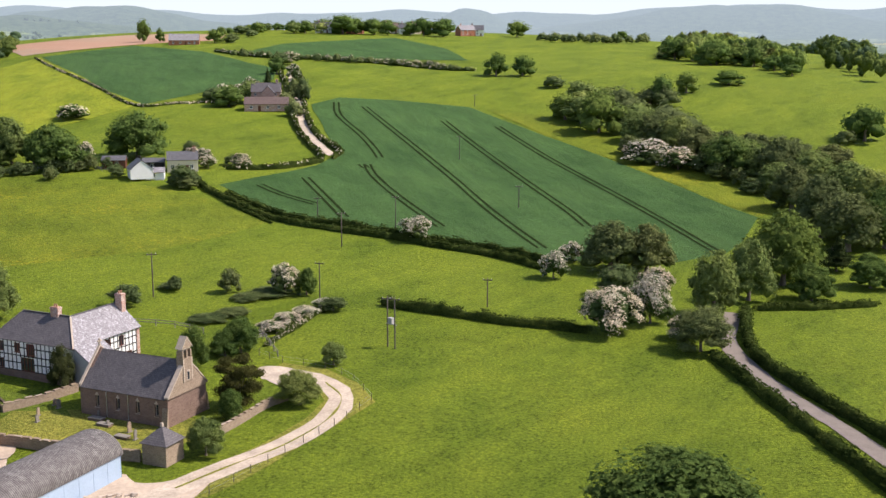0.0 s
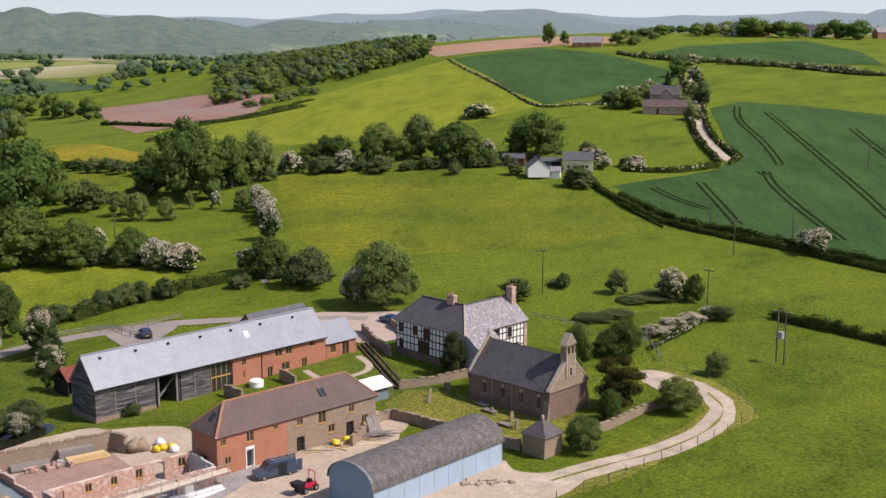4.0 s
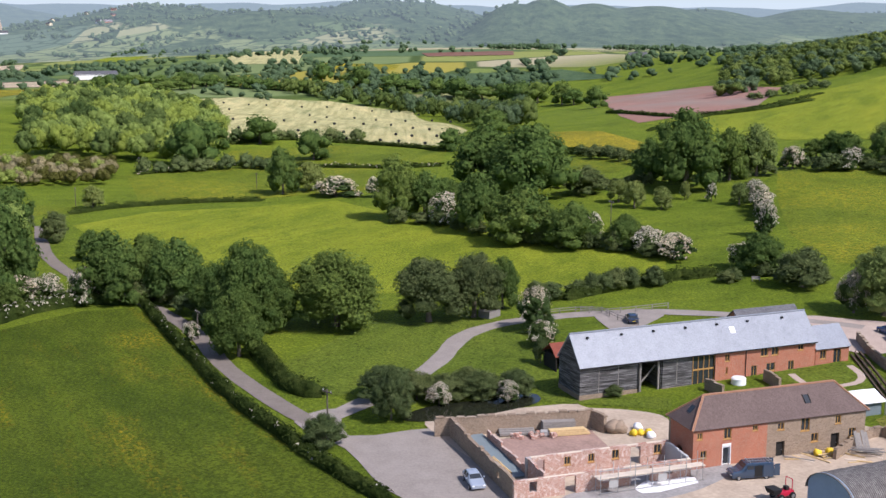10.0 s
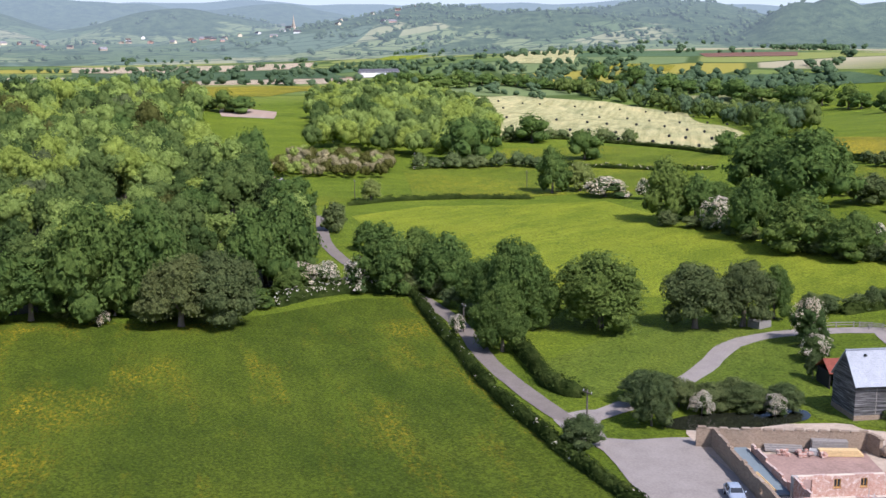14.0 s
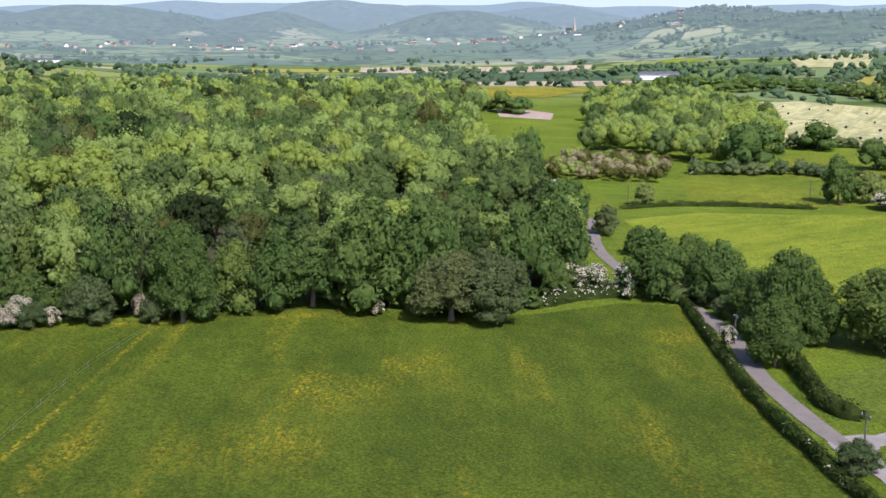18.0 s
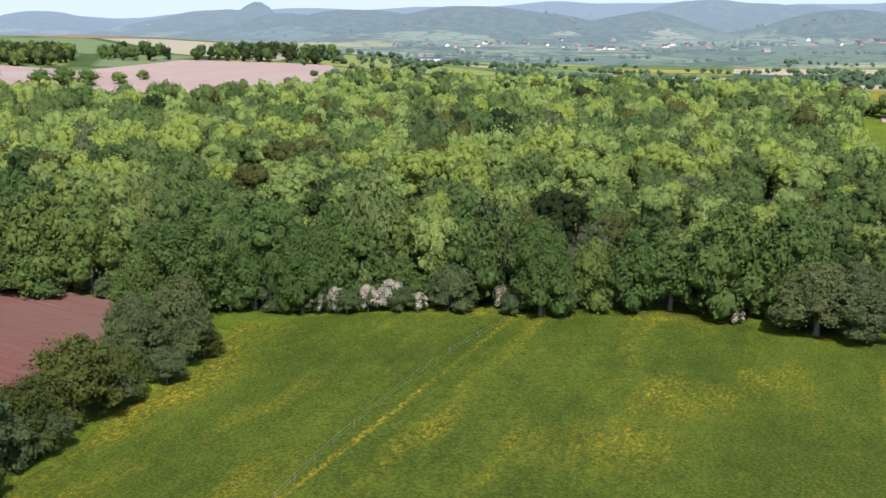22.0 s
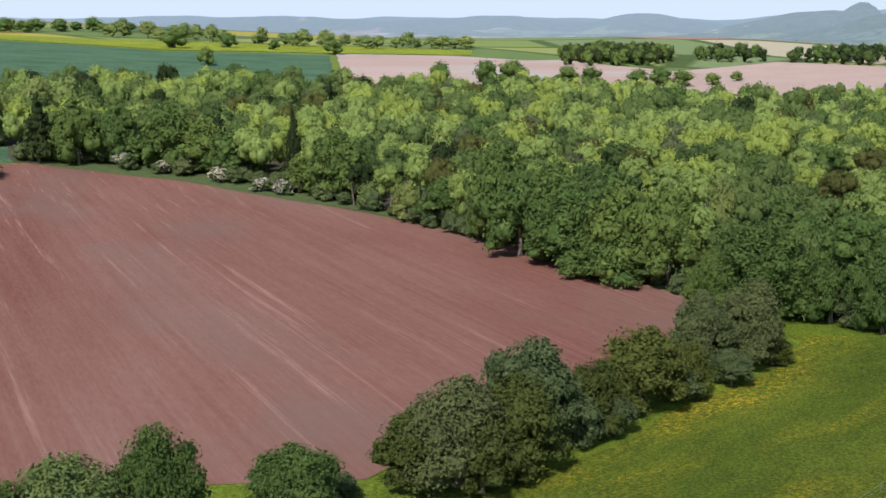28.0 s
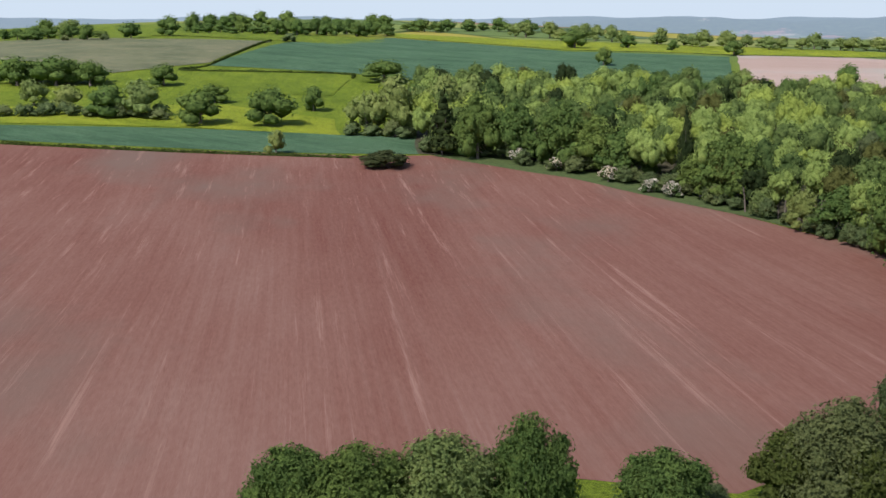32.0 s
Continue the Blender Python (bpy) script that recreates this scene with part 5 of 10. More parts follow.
plant("oak", [(-217.9, -75.0, 9.9, 15.8), (-216.3, -72.8, 10.3, 14.7), (-202.6, -45.4, 12.1, 13.7), (-285.1, -297.1, 10.6, 18.6), (-289.4, -289.6, 12.3, 20.3), (-296.3, -269.6, 10.4, 17.2), (-296.9, -241.2, 17.6, 19.0), (-296.9, -227.1, 15.6, 18.5), (-282.8, -190.4, 13.4, 13.8), (-278.5, -174.8, 13.1, 16.9), (-256.5, -131.9, 12.1, 15.1), (-247.4, -113.4, 10.0, 12.3), (-245.3, -107.2, 11.2, 14.3), (-232.9, -84.9, 8.6, 10.9), (-222.7, -68.9, 11.3, 9.0), (-579.2, -920.9, 14.3, 16.6)])
plant("oak", [(-578.4, -896.5, 13.2, 15.2), (-605.0, -923.7, 14.4, 16.2), (-590.6, -885.4, 14.0, 16.4), (-629.7, -915.2, 16.3, 14.1), (-618.1, -879.6, 10.9, 15.8), (-653.3, -906.2, 16.1, 15.8), (-654.4, -896.9, 9.3, 17.6), (-657.8, -862.3, 10.3, 17.0), (-672.9, -873.0, 11.6, 14.9), (-676.0, -859.8, 10.2, 19.0), (-675.1, -840.2, 11.5, 13.2), (-702.1, -839.4, 15.2, 16.1), (-722.6, -846.1, 13.8, 16.4), (-720.1, -811.4, 7.4, 14.8), (-722.2, -797.7, 12.4, 14.0), (-727.6, -795.9, 11.8, 11.1)])
plant("oak", [(-733.0, -786.9, 10.1, 13.5), (-757.7, -797.6, 12.2, 15.3), (-780.0, -792.8, 9.5, 13.2), (-788.8, -800.1, 11.7, 14.9), (-807.9, -799.7, 8.4, 12.6), (-816.9, -787.7, 13.9, 14.8), (-818.7, -775.7, 8.4, 15.7), (-833.8, -767.2, 13.0, 13.1), (-842.9, -768.1, 9.2, 15.1), (-838.2, -741.5, 9.4, 15.7), (-393.2, -933.2, 8.9, 10.4), (-388.4, -896.8, 9.5, 12.2), (-379.3, -857.2, 7.9, 14.2), (-373.6, -831.9, 7.9, 13.0), (-392.7, -851.6, 8.8, 13.5), (-370.8, -776.1, 11.5, 9.0)])
plant("oak", [(-387.3, -800.7, 9.6, 11.1), (-375.0, -752.4, 11.3, 11.4), (-381.8, -747.2, 6.4, 12.3), (-736.0, 622.4, 17.7, 17.2), (-706.1, 629.1, 11.8, 20.1), (-694.6, 626.7, 19.0, 16.2), (-661.6, 631.1, 16.3, 19.8), (-649.3, 640.3, 11.3, 18.1), (-623.9, 642.3, 14.8, 14.9), (-605.1, 641.6, 14.5, 18.4), (-597.1, 639.4, 17.2, 19.6), (-578.1, 643.2, 10.9, 19.7), (-555.5, 641.3, 13.9, 17.9), (-538.4, 639.2, 15.6, 18.2), (-519.4, 636.4, 16.2, 17.6), (-483.7, 618.3, 16.2, 15.0)])
plant("oak", [(-469.0, 612.1, 10.9, 15.7), (-412.0, 559.0, 13.0, 13.4), (-768.2, 437.0, 8.8, 10.4), (-776.1, 449.2, 9.8, 9.2), (-786.7, 466.8, 9.8, 8.9), (-786.1, 472.9, 9.4, 9.5), (-795.4, 486.0, 8.3, 11.3), (-796.4, 493.7, 6.6, 13.0), (-791.9, 505.0, 7.8, 11.7), (-792.3, 518.7, 6.6, 10.9), (-799.2, 529.9, 9.7, 10.4), (-782.1, 526.2, 9.5, 11.1), (-771.1, 533.7, 8.1, 9.1), (-768.0, 538.3, 8.8, 10.3), (-769.3, 543.7, 6.3, 9.3), (-748.1, 546.6, 7.6, 11.8)])
plant("oak", [(-749.3, 555.3, 9.4, 9.8), (-738.6, 561.0, 7.1, 9.8), (-724.8, 559.1, 9.7, 9.2), (-722.6, 562.9, 6.8, 12.6), (-711.5, 567.8, 10.5, 11.2), (-711.4, 579.0, 7.4, 9.2), (-704.6, 575.4, 7.2, 11.7), (-696.3, 580.6, 10.7, 11.5), (-138.8, 733.1, 6.0, 5.3), (-138.8, 738.0, 6.0, 6.2), (-135.7, 746.5, 5.2, 5.6), (-132.7, 766.2, 5.3, 6.7), (-130.7, 793.9, 4.7, 7.4), (-126.2, 786.0, 6.2, 5.1), (-123.0, 800.7, 5.5, 5.9), (-126.2, 848.2, 4.9, 6.1)])
plant("oak", [(-115.5, 818.3, 5.6, 7.1), (-117.6, 848.5, 4.4, 7.7), (-112.6, 861.2, 4.5, 7.7), (-192.3, 1487.6, 9.5, 9.7), (-180.6, 1489.1, 11.1, 10.9), (-169.1, 1490.4, 11.2, 11.3), (-166.8, 1490.7, 8.3, 10.6), (-152.9, 1492.2, 8.5, 13.4), (-642.9, 179.4, 12.8, 16.3), (-611.5, 181.8, 9.9, 13.2), (-576.9, 186.9, 7.9, 11.5), (-575.8, 188.9, 8.9, 11.3), (-564.0, 200.1, 12.9, 12.7), (-545.8, 204.6, 8.8, 14.0), (-545.9, 209.8, 7.2, 13.6), (-533.9, 216.4, 11.9, 10.9)])
plant("oak", [(-527.4, 222.6, 8.7, 14.2), (-736.9, 466.8, 6.3, 11.5), (-734.6, 473.9, 8.6, 10.7), (-746.9, 483.9, 7.8, 11.5), (-741.3, 489.4, 7.0, 12.4), (-750.2, 506.4, 11.1, 12.6), (-758.2, 524.0, 8.3, 12.3), (-756.8, 529.4, 10.2, 8.9), (-751.7, 544.3, 6.4, 9.9), (-751.6, 545.1, 9.8, 13.0), (-732.9, 547.6, 11.3, 11.7), (-735.3, 557.2, 6.8, 11.0), (-723.9, 556.9, 8.4, 11.1), (-716.5, 565.4, 7.3, 9.7), (-713.7, 576.1, 9.4, 12.8), (-701.3, 574.0, 10.3, 12.5)])
plant("oak", [(-696.0, 582.6, 10.3, 9.4), (-691.1, 589.8, 8.8, 11.4), (-679.6, 595.9, 11.0, 9.1)])
plant("ash", [(-125.7, 335.3, 13.4, 10.6), (-73.7, 441.2, 8.3, 7.7), (48.1, 200.2, 11.8, 8.8), (57.6, 212.4, 11.7, 9.4), (111.3, 297.6, 12.5, 12.6), (66.3, 391.7, 9.9, 13.7), (51.3, 427.7, 10.7, 12.7), (133.6, 627.7, 14.3, 15.7), (156.0, 586.2, 9.2, 14.8), (-98.2, 774.0, 7.3, 9.5), (-81.0, 780.3, 7.4, 9.6), (-16.5, 168.0, 3.6, 3.6), (-19.5, 150.1, 4.8, 5.6), (-28.4, 131.6, 4.7, 4.4), (-77.7, 188.3, 11.8, 11.5), (-160.1, 246.1, 5.7, 5.1)])
plant("ash", [(-161.7, 259.4, 4.7, 2.7), (-145.7, 259.1, 5.5, 5.1), (-167.7, 245.2, 6.9, 5.9), (-175.8, 249.7, 6.1, 6.0), (-161.6, 296.1, 14.7, 11.6), (-140.2, 336.3, 10.7, 12.2), (-128.9, 341.7, 12.1, 10.8), (-270.3, 223.2, 8.9, 8.7), (-360.7, 326.4, 3.3, 3.6), (-292.6, 163.0, 6.4, 7.0), (-216.7, -9.8, 24.0, 11.8), (-227.4, -55.3, 21.2, 7.0), (-257.4, -143.9, 10.3, 8.5), (-267.6, -161.1, 7.8, 7.4)])
plant("ash", [(-73.9, -78.1, 11.2, 11.6), (-233.6, -332.5, 8.8, 7.0), (-238.8, -432.8, 15.9, 17.0), (-220.6, -463.9, 11.3, 14.6), (-216.7, -488.1, 11.6, 12.6), (-291.7, -335.7, 24.0, 17.6), (-305.7, -325.3, 24.0, 15.6), (-321.1, -325.3, 24.0, 14.7), (-286.3, -346.1, 16.9, 16.5), (-534.2, -336.8, 9.4, 10.5), (-462.9, -368.1, 6.7, 8.1), (-413.4, -857.1, 13.3, 22.3), (50.3, 420.9, 9.9, 13.4), (69.1, 390.2, 6.8, 13.7), (76.1, 374.9, 12.3, 11.5)])
plant("ash", [(91.4, 349.0, 9.8, 9.5), (94.4, 324.2, 8.8, 11.3), (94.4, 287.3, 8.4, 9.6), (95.6, 269.9, 8.4, 8.7), (-753.4, -706.1, 12.2, 14.7), (-755.7, -696.1, 13.2, 16.4), (-769.2, -680.0, 14.5, 16.9), (-739.4, -641.1, 10.1, 15.9), (-777.9, -655.6, 12.1, 17.6), (-746.2, -622.9, 15.0, 13.9), (-776.4, -634.9, 13.8, 14.3), (-766.7, -609.5, 14.5, 13.0), (-740.0, -578.1, 10.8, 13.1), (-752.5, -553.1, 8.0, 15.8), (-757.0, -552.9, 13.5, 12.3), (-759.5, -533.5, 9.4, 12.1)])
plant("ash", [(-751.6, -520.0, 10.2, 13.4), (-743.2, -505.0, 13.8, 14.5), (-789.3, -517.3, 8.7, 12.2), (-749.7, -487.4, 13.8, 15.3), (-797.0, -501.0, 9.9, 11.4), (-798.2, -485.7, 9.1, 16.1), (-773.0, -466.9, 10.0, 14.1), (-780.6, -461.3, 10.6, 12.5), (-806.4, -459.1, 9.3, 11.6), (-835.3, -465.2, 12.6, 13.1), (-828.6, -454.8, 8.1, 12.8), (-836.0, -443.7, 9.6, 12.7), (-830.9, -430.8, 10.8, 15.2), (-858.0, -434.1, 8.2, 16.1), (-856.2, -422.5, 10.7, 15.9)])
plant("haw", [(-104.4, 332.8, 5.5, 5.1), (-130.3, 408.9, 5.1, 10.5), (-6.2, 255.7, 5.4, 6.6), (22.1, 226.2, 5.3, 5.1), (27.5, 242.0, 3.9, 4.9), (28.0, 187.7, 7.6, 9.6), (35.9, 194.7, 8.2, 7.0), (39.9, 211.6, 6.0, 6.5), (40.2, 185.0, 3.8, 5.7), (64.5, 364.5, 6.6, 14.6), (72.2, 353.6, 6.6, 10.7), (-29.2, 208.8, 5.8, 5.1), (-82.4, 186.9, 7.3, 5.3), (-113.9, 204.0, 4.9, 4.7), (-123.0, 231.1, 7.8, 4.7), (-154.3, 260.1, 4.4, 2.7)])
plant("haw", [(-157.3, 309.1, 6.3, 6.8), (-141.2, 312.4, 6.0, 6.4), (-102.7, 331.4, 6.5, 5.1), (-137.0, 205.6, 5.2, 6.2), (-128.8, 203.4, 5.2, 6.6), (-197.6, 206.0, 7.6, 7.8), (-151.8, 205.7, 6.7, 5.1), (-136.1, 203.9, 5.4, 5.5), (-127.8, 202.5, 5.3, 6.6), (-256.8, 221.4, 5.3, 12.6), (-244.5, 225.6, 5.6, 4.9), (-203.2, 97.6, 5.0, 6.8), (-200.7, 101.3, 5.0, 5.6), (-193.7, 104.6, 6.7, 5.3)])
plant("thorn", [(-118.1, 144.9, 7.3, 6.2), (-111.4, 138.7, 4.1, 4.8)])
plant("haw", [(-157.7, 104.1, 3.1, 2.7)])
plant("haw", [(-60.6, 572.2, 3.2, 3.1), (-56.6, 573.9, 3.0, 3.0), (-55.4, 570.9, 2.6, 3.4), (-52.3, 576.9, 3.1, 4.0), (-48.4, 571.7, 2.6, 2.8), (-47.2, 576.7, 2.1, 3.9), (-44.6, 570.3, 3.8, 2.8), (-40.2, 574.7, 2.2, 3.0), (-39.8, 573.4, 2.6, 3.8), (-35.0, 576.1, 2.2, 3.2), (-33.8, 573.3, 2.1, 3.6), (-30.6, 573.2, 1.9, 3.3), (-27.1, 569.9, 2.8, 3.0), (-23.8, 564.3, 2.3, 3.6)])
plant("haw", [(-21.8, 564.1, 2.9, 3.5), (-19.1, 568.0, 2.7, 3.8), (-16.0, 561.0, 2.4, 3.8), (-12.8, 563.6, 3.0, 4.0), (-10.9, 554.8, 3.2, 2.8), (-7.3, 560.2, 2.9, 3.4), (-6.2, 557.8, 3.3, 3.2), (-2.3, 552.8, 3.0, 3.2), (0.5, 552.1, 2.6, 2.7), (3.6, 553.4, 2.4, 3.8)])
plant("bush", [(-106.6, 311.3, 3.4, 3.6), (-69.0, 305.0, 5.9, 7.7), (-58.9, 334.4, 2.5, 5.0), (-57.8, 450.9, 8.9, 6.2), (-53.7, 449.4, 9.3, 5.5), (33.2, 213.1, 6.0, 8.7), (41.0, 177.8, 7.1, 9.7), (47.2, 496.8, 5.5, 9.8), (136.5, 391.0, 4.8, 7.1), (-123.5, 686.3, 5.8, 8.5), (-119.4, 732.6, 4.8, 7.3), (66.0, 779.6, 5.2, 7.7), (82.3, 791.6, 4.5, 11.7), (103.8, 811.1, 4.6, 16.0), (148.3, 866.0, 6.1, 8.6), (-39.5, 209.7, 4.6, 4.1)])
plant("bush", [(-49.8, 209.9, 3.0, 2.7), (-56.1, 199.8, 4.0, 5.7), (-19.4, 198.8, 2.4, 5.0), (-146.3, 309.5, 5.0, 8.4), (-129.1, 311.7, 5.0, 8.3), (-106.5, 313.5, 3.3, 3.3), (-133.2, 412.9, 4.2, 8.5), (-191.4, 255.5, 7.9, 11.0), (-106.0, 131.5, 4.0, 2.4), (-104.8, 99.2, 7.1, 5.6), (-103.6, 86.7, 4.2, 5.1), (-88.8, 126.0, 1.7, 2.7), (-254.4, 131.2, 7.4, 6.8), (-272.2, 133.2, 6.0, 3.8), (-202.6, 5.9, 8.1, 9.0)])
plant("bush", [(-251.0, -121.4, 9.8, 6.6), (-468.2, -646.8, 6.7, 9.4), (-367.5, -770.7, 4.2, 5.8), (-376.4, -730.6, 4.5, 5.6), (60.0, 373.9, 6.1, 6.5), (62.3, 368.8, 6.0, 7.5), (65.1, 359.3, 5.0, 5.3), (71.6, 354.4, 6.3, 4.9), (77.9, 350.4, 5.3, 5.6), (81.5, 340.7, 5.2, 7.0), (83.5, 341.2, 4.9, 4.8)])
plant("bush", [(85.9, 334.4, 5.0, 5.0), (87.3, 323.8, 4.4, 6.7), (91.1, 305.6, 4.2, 5.4), (-239.0, 317.2, 4.0, 5.5), (-230.2, 313.1, 4.8, 6.4), (-224.7, 313.1, 4.7, 6.0), (-217.7, 309.5, 4.6, 6.0), (-207.7, 306.9, 5.0, 6.8), (-202.7, 304.0, 5.7, 5.5), (-195.1, 299.9, 5.5, 5.0), (-186.5, 296.4, 5.7, 5.7), (-175.6, 292.1, 4.1, 6.1), (-167.9, 288.1, 3.9, 4.7), (-166.0, 290.4, 5.3, 6.4), (-163.9, 292.4, 5.4, 5.9), (-158.9, 297.7, 3.6, 5.2)])
plant("bush", [(-154.7, 310.8, 3.7, 4.1), (-149.7, 309.2, 4.0, 3.8), (-147.3, 309.8, 3.6, 4.5), (-144.9, 312.7, 3.3, 4.6), (-141.5, 311.1, 4.5, 4.5), (-137.4, 314.7, 3.4, 4.6), (-136.2, 314.0, 2.8, 4.1), (-131.4, 314.3, 4.0, 3.2), (-129.8, 315.9, 2.4, 3.3), (-122.8, 315.0, 2.8, 4.0), (-122.5, 317.0, 3.0, 4.2), (-118.7, 317.8, 2.7, 3.7), (-117.0, 317.6, 3.9, 3.8), (-114.6, 319.5, 2.9, 4.2), (-109.6, 320.9, 3.9, 4.2), (-107.9, 322.0, 3.3, 4.3)])
plant("bush", [(-104.9, 322.6, 3.5, 3.6), (-102.0, 324.5, 2.7, 3.9), (-99.4, 325.4, 4.5, 3.8), (-95.6, 328.3, 3.1, 4.0), (-169.8, 197.3, 3.6, 4.5), (-164.4, 197.9, 3.6, 3.9), (-163.5, 198.2, 2.2, 3.3), (-158.8, 199.5, 2.1, 3.2), (-155.0, 199.6, 2.1, 4.3), (-153.4, 198.6, 3.6, 4.3), (-149.0, 201.1, 3.7, 3.0), (-147.0, 202.2, 3.5, 3.1), (-144.0, 202.5, 2.5, 3.5), (-142.0, 203.6, 2.8, 3.2), (-140.3, 204.5, 3.6, 3.5), (-137.0, 204.8, 2.8, 3.6)])
plant("bush", [(-134.7, 204.5, 3.9, 3.5), (-129.8, 205.0, 3.2, 4.0), (-208.9, 200.7, 4.1, 5.2), (-202.9, 203.0, 3.0, 5.3), (-196.6, 203.4, 4.0, 5.2), (-195.5, 203.7, 3.2, 4.9), (-188.3, 202.2, 4.3, 5.5), (-181.4, 199.9, 3.8, 5.2), (-175.1, 199.7, 3.1, 3.6), (-170.5, 199.2, 3.0, 4.2), (-165.9, 198.2, 3.1, 5.2), (-160.9, 199.0, 3.7, 4.9), (-155.2, 200.9, 3.7, 4.7), (-151.0, 202.6, 4.1, 5.1), (-148.6, 203.1, 3.0, 4.6), (-142.6, 201.8, 4.6, 3.8)])
plant("bush", [(-141.4, 203.1, 2.8, 4.5), (-134.0, 202.0, 3.2, 4.7), (-207.8, 261.1, 2.3, 3.4), (-204.8, 261.7, 2.5, 3.7), (-198.8, 262.1, 3.1, 3.0), (-196.9, 261.2, 2.4, 4.1), (-193.7, 264.9, 3.6, 3.4), (-190.6, 264.7, 2.8, 3.8), (-189.0, 266.4, 2.8, 3.9), (-186.9, 269.5, 3.2, 3.0), (-186.6, 271.6, 3.3, 3.8), (-185.0, 274.3, 3.1, 3.8), (-182.3, 273.4, 3.6, 3.0), (-179.8, 279.8, 2.5, 3.9), (-177.3, 279.9, 3.3, 3.5), (-176.4, 282.8, 2.1, 3.9)])
plant("bush", [(-186.7, 112.0, 4.3, 4.1), (-186.4, 113.7, 4.6, 3.6), (-181.1, 115.1, 4.2, 4.1), (-173.6, 113.4, 3.7, 4.6), (-164.5, 111.1, 2.8, 3.6), (-159.7, 110.5, 3.8, 4.3), (-151.9, 108.8, 3.0, 4.2), (-199.9, -13.1, 4.3, 4.9), (-201.1, -3.4, 4.6, 4.8), (-200.8, 7.5, 3.0, 3.8)])
plant("bush", [(-199.0, 16.2, 4.5, 4.4), (-199.4, 25.8, 4.6, 4.0), (-202.8, 37.8, 3.1, 3.9), (-200.9, 50.3, 3.9, 4.2), (-191.6, 63.5, 3.4, 4.2), (-277.4, -301.7, 6.8, 6.5)])
plant("bush", [(-279.7, -300.3, 6.2, 6.8), (-281.8, -296.9, 5.9, 7.1), (-284.4, -290.0, 5.3, 5.9), (-287.8, -286.8, 5.0, 7.5), (-289.7, -282.4, 4.3, 7.7), (-289.4, -275.8, 6.9, 6.6), (-291.0, -268.7, 5.1, 6.3), (-292.1, -268.6, 6.8, 5.6), (-293.5, -259.4, 3.8, 6.9), (-293.9, -255.2, 3.9, 6.9), (-294.3, -246.4, 4.1, 7.6), (-292.5, -240.8, 5.1, 7.1), (-291.8, -231.3, 5.5, 5.5), (-293.7, -229.0, 5.9, 5.3), (-288.4, -219.7, 4.5, 7.0), (-287.1, -212.3, 4.2, 6.8)])
plant("bush", [(-282.2, -199.6, 5.8, 6.7), (-280.3, -194.1, 4.8, 4.8), (-275.9, -182.8, 5.7, 4.9), (-274.3, -177.8, 5.3, 4.6), (-271.6, -171.8, 3.4, 5.5), (-266.8, -161.6, 4.8, 5.5), (-265.3, -158.2, 5.6, 4.9), (-261.8, -150.1, 3.4, 4.4), (-254.8, -139.1, 5.3, 5.8), (-252.0, -134.4, 4.5, 4.7), (-247.8, -126.2, 5.3, 4.7), (-246.9, -122.1, 5.1, 5.4), (-244.3, -118.6, 3.5, 3.8), (-242.3, -111.6, 3.8, 4.8), (-240.4, -109.4, 3.5, 4.3), (-237.4, -102.8, 4.4, 4.0)])
plant("bush", [(-236.7, -99.5, 3.4, 3.6), (-233.3, -94.0, 4.2, 5.1), (-228.4, -85.0, 3.5, 3.6), (-228.3, -83.7, 3.6, 4.2), (-224.5, -78.4, 3.2, 4.0), (-220.6, -71.5, 3.1, 3.5), (-219.7, -68.0, 2.4, 4.0), (-216.8, -64.5, 2.3, 3.4), (-211.6, -58.8, 4.1, 4.2), (-208.0, -53.9, 2.3, 3.0), (-195.2, -469.2, 4.8, 7.4), (-199.8, -463.1, 5.8, 5.2), (-203.5, -463.5, 5.1, 5.9), (-206.8, -458.7, 4.3, 6.8), (-210.3, -459.3, 6.3, 7.6), (-215.9, -458.0, 6.1, 5.6)])
plant("bush", [(-216.7, -452.2, 4.9, 5.8), (-221.1, -445.3, 4.9, 6.1), (-224.3, -448.3, 4.0, 7.6), (-226.4, -444.6, 4.0, 5.3), (-229.3, -436.3, 6.3, 6.6), (-235.3, -435.1, 4.0, 7.5), (-235.3, -432.8, 4.8, 5.7), (-240.4, -428.3, 3.9, 7.4), (-239.7, -421.7, 4.5, 7.4), (-279.6, -347.5, 5.1, 6.1), (-285.4, -342.2, 4.8, 8.4), (-290.2, -335.4, 7.5, 7.5), (-291.5, -330.5, 5.5, 8.8), (-112.3, 611.3, 2.1, 3.4), (-106.5, 595.8, 2.8, 3.4), (-100.8, 589.6, 4.5, 3.4)])
plant("bush", [(-99.6, 589.0, 3.6, 4.1), (-98.6, 599.6, 2.3, 4.2), (-92.4, 587.5, 3.1, 3.8), (-90.4, 586.2, 3.7, 3.3), (-85.9, 577.9, 4.1, 3.2), (-81.8, 575.9, 2.8, 3.4), (-82.5, 585.8, 3.4, 3.6), (-77.4, 582.9, 1.8, 4.3), (-73.4, 571.5, 3.9, 3.7), (-72.1, 582.9, 2.7, 3.6), (-70.2, 576.3, 2.8, 3.7), (-67.2, 579.8, 2.6, 3.9), (-61.9, 572.1, 4.1, 4.1), (-61.0, 571.7, 3.1, 3.1), (-58.0, 574.8, 3.0, 3.9), (-55.6, 572.0, 3.4, 3.6)])
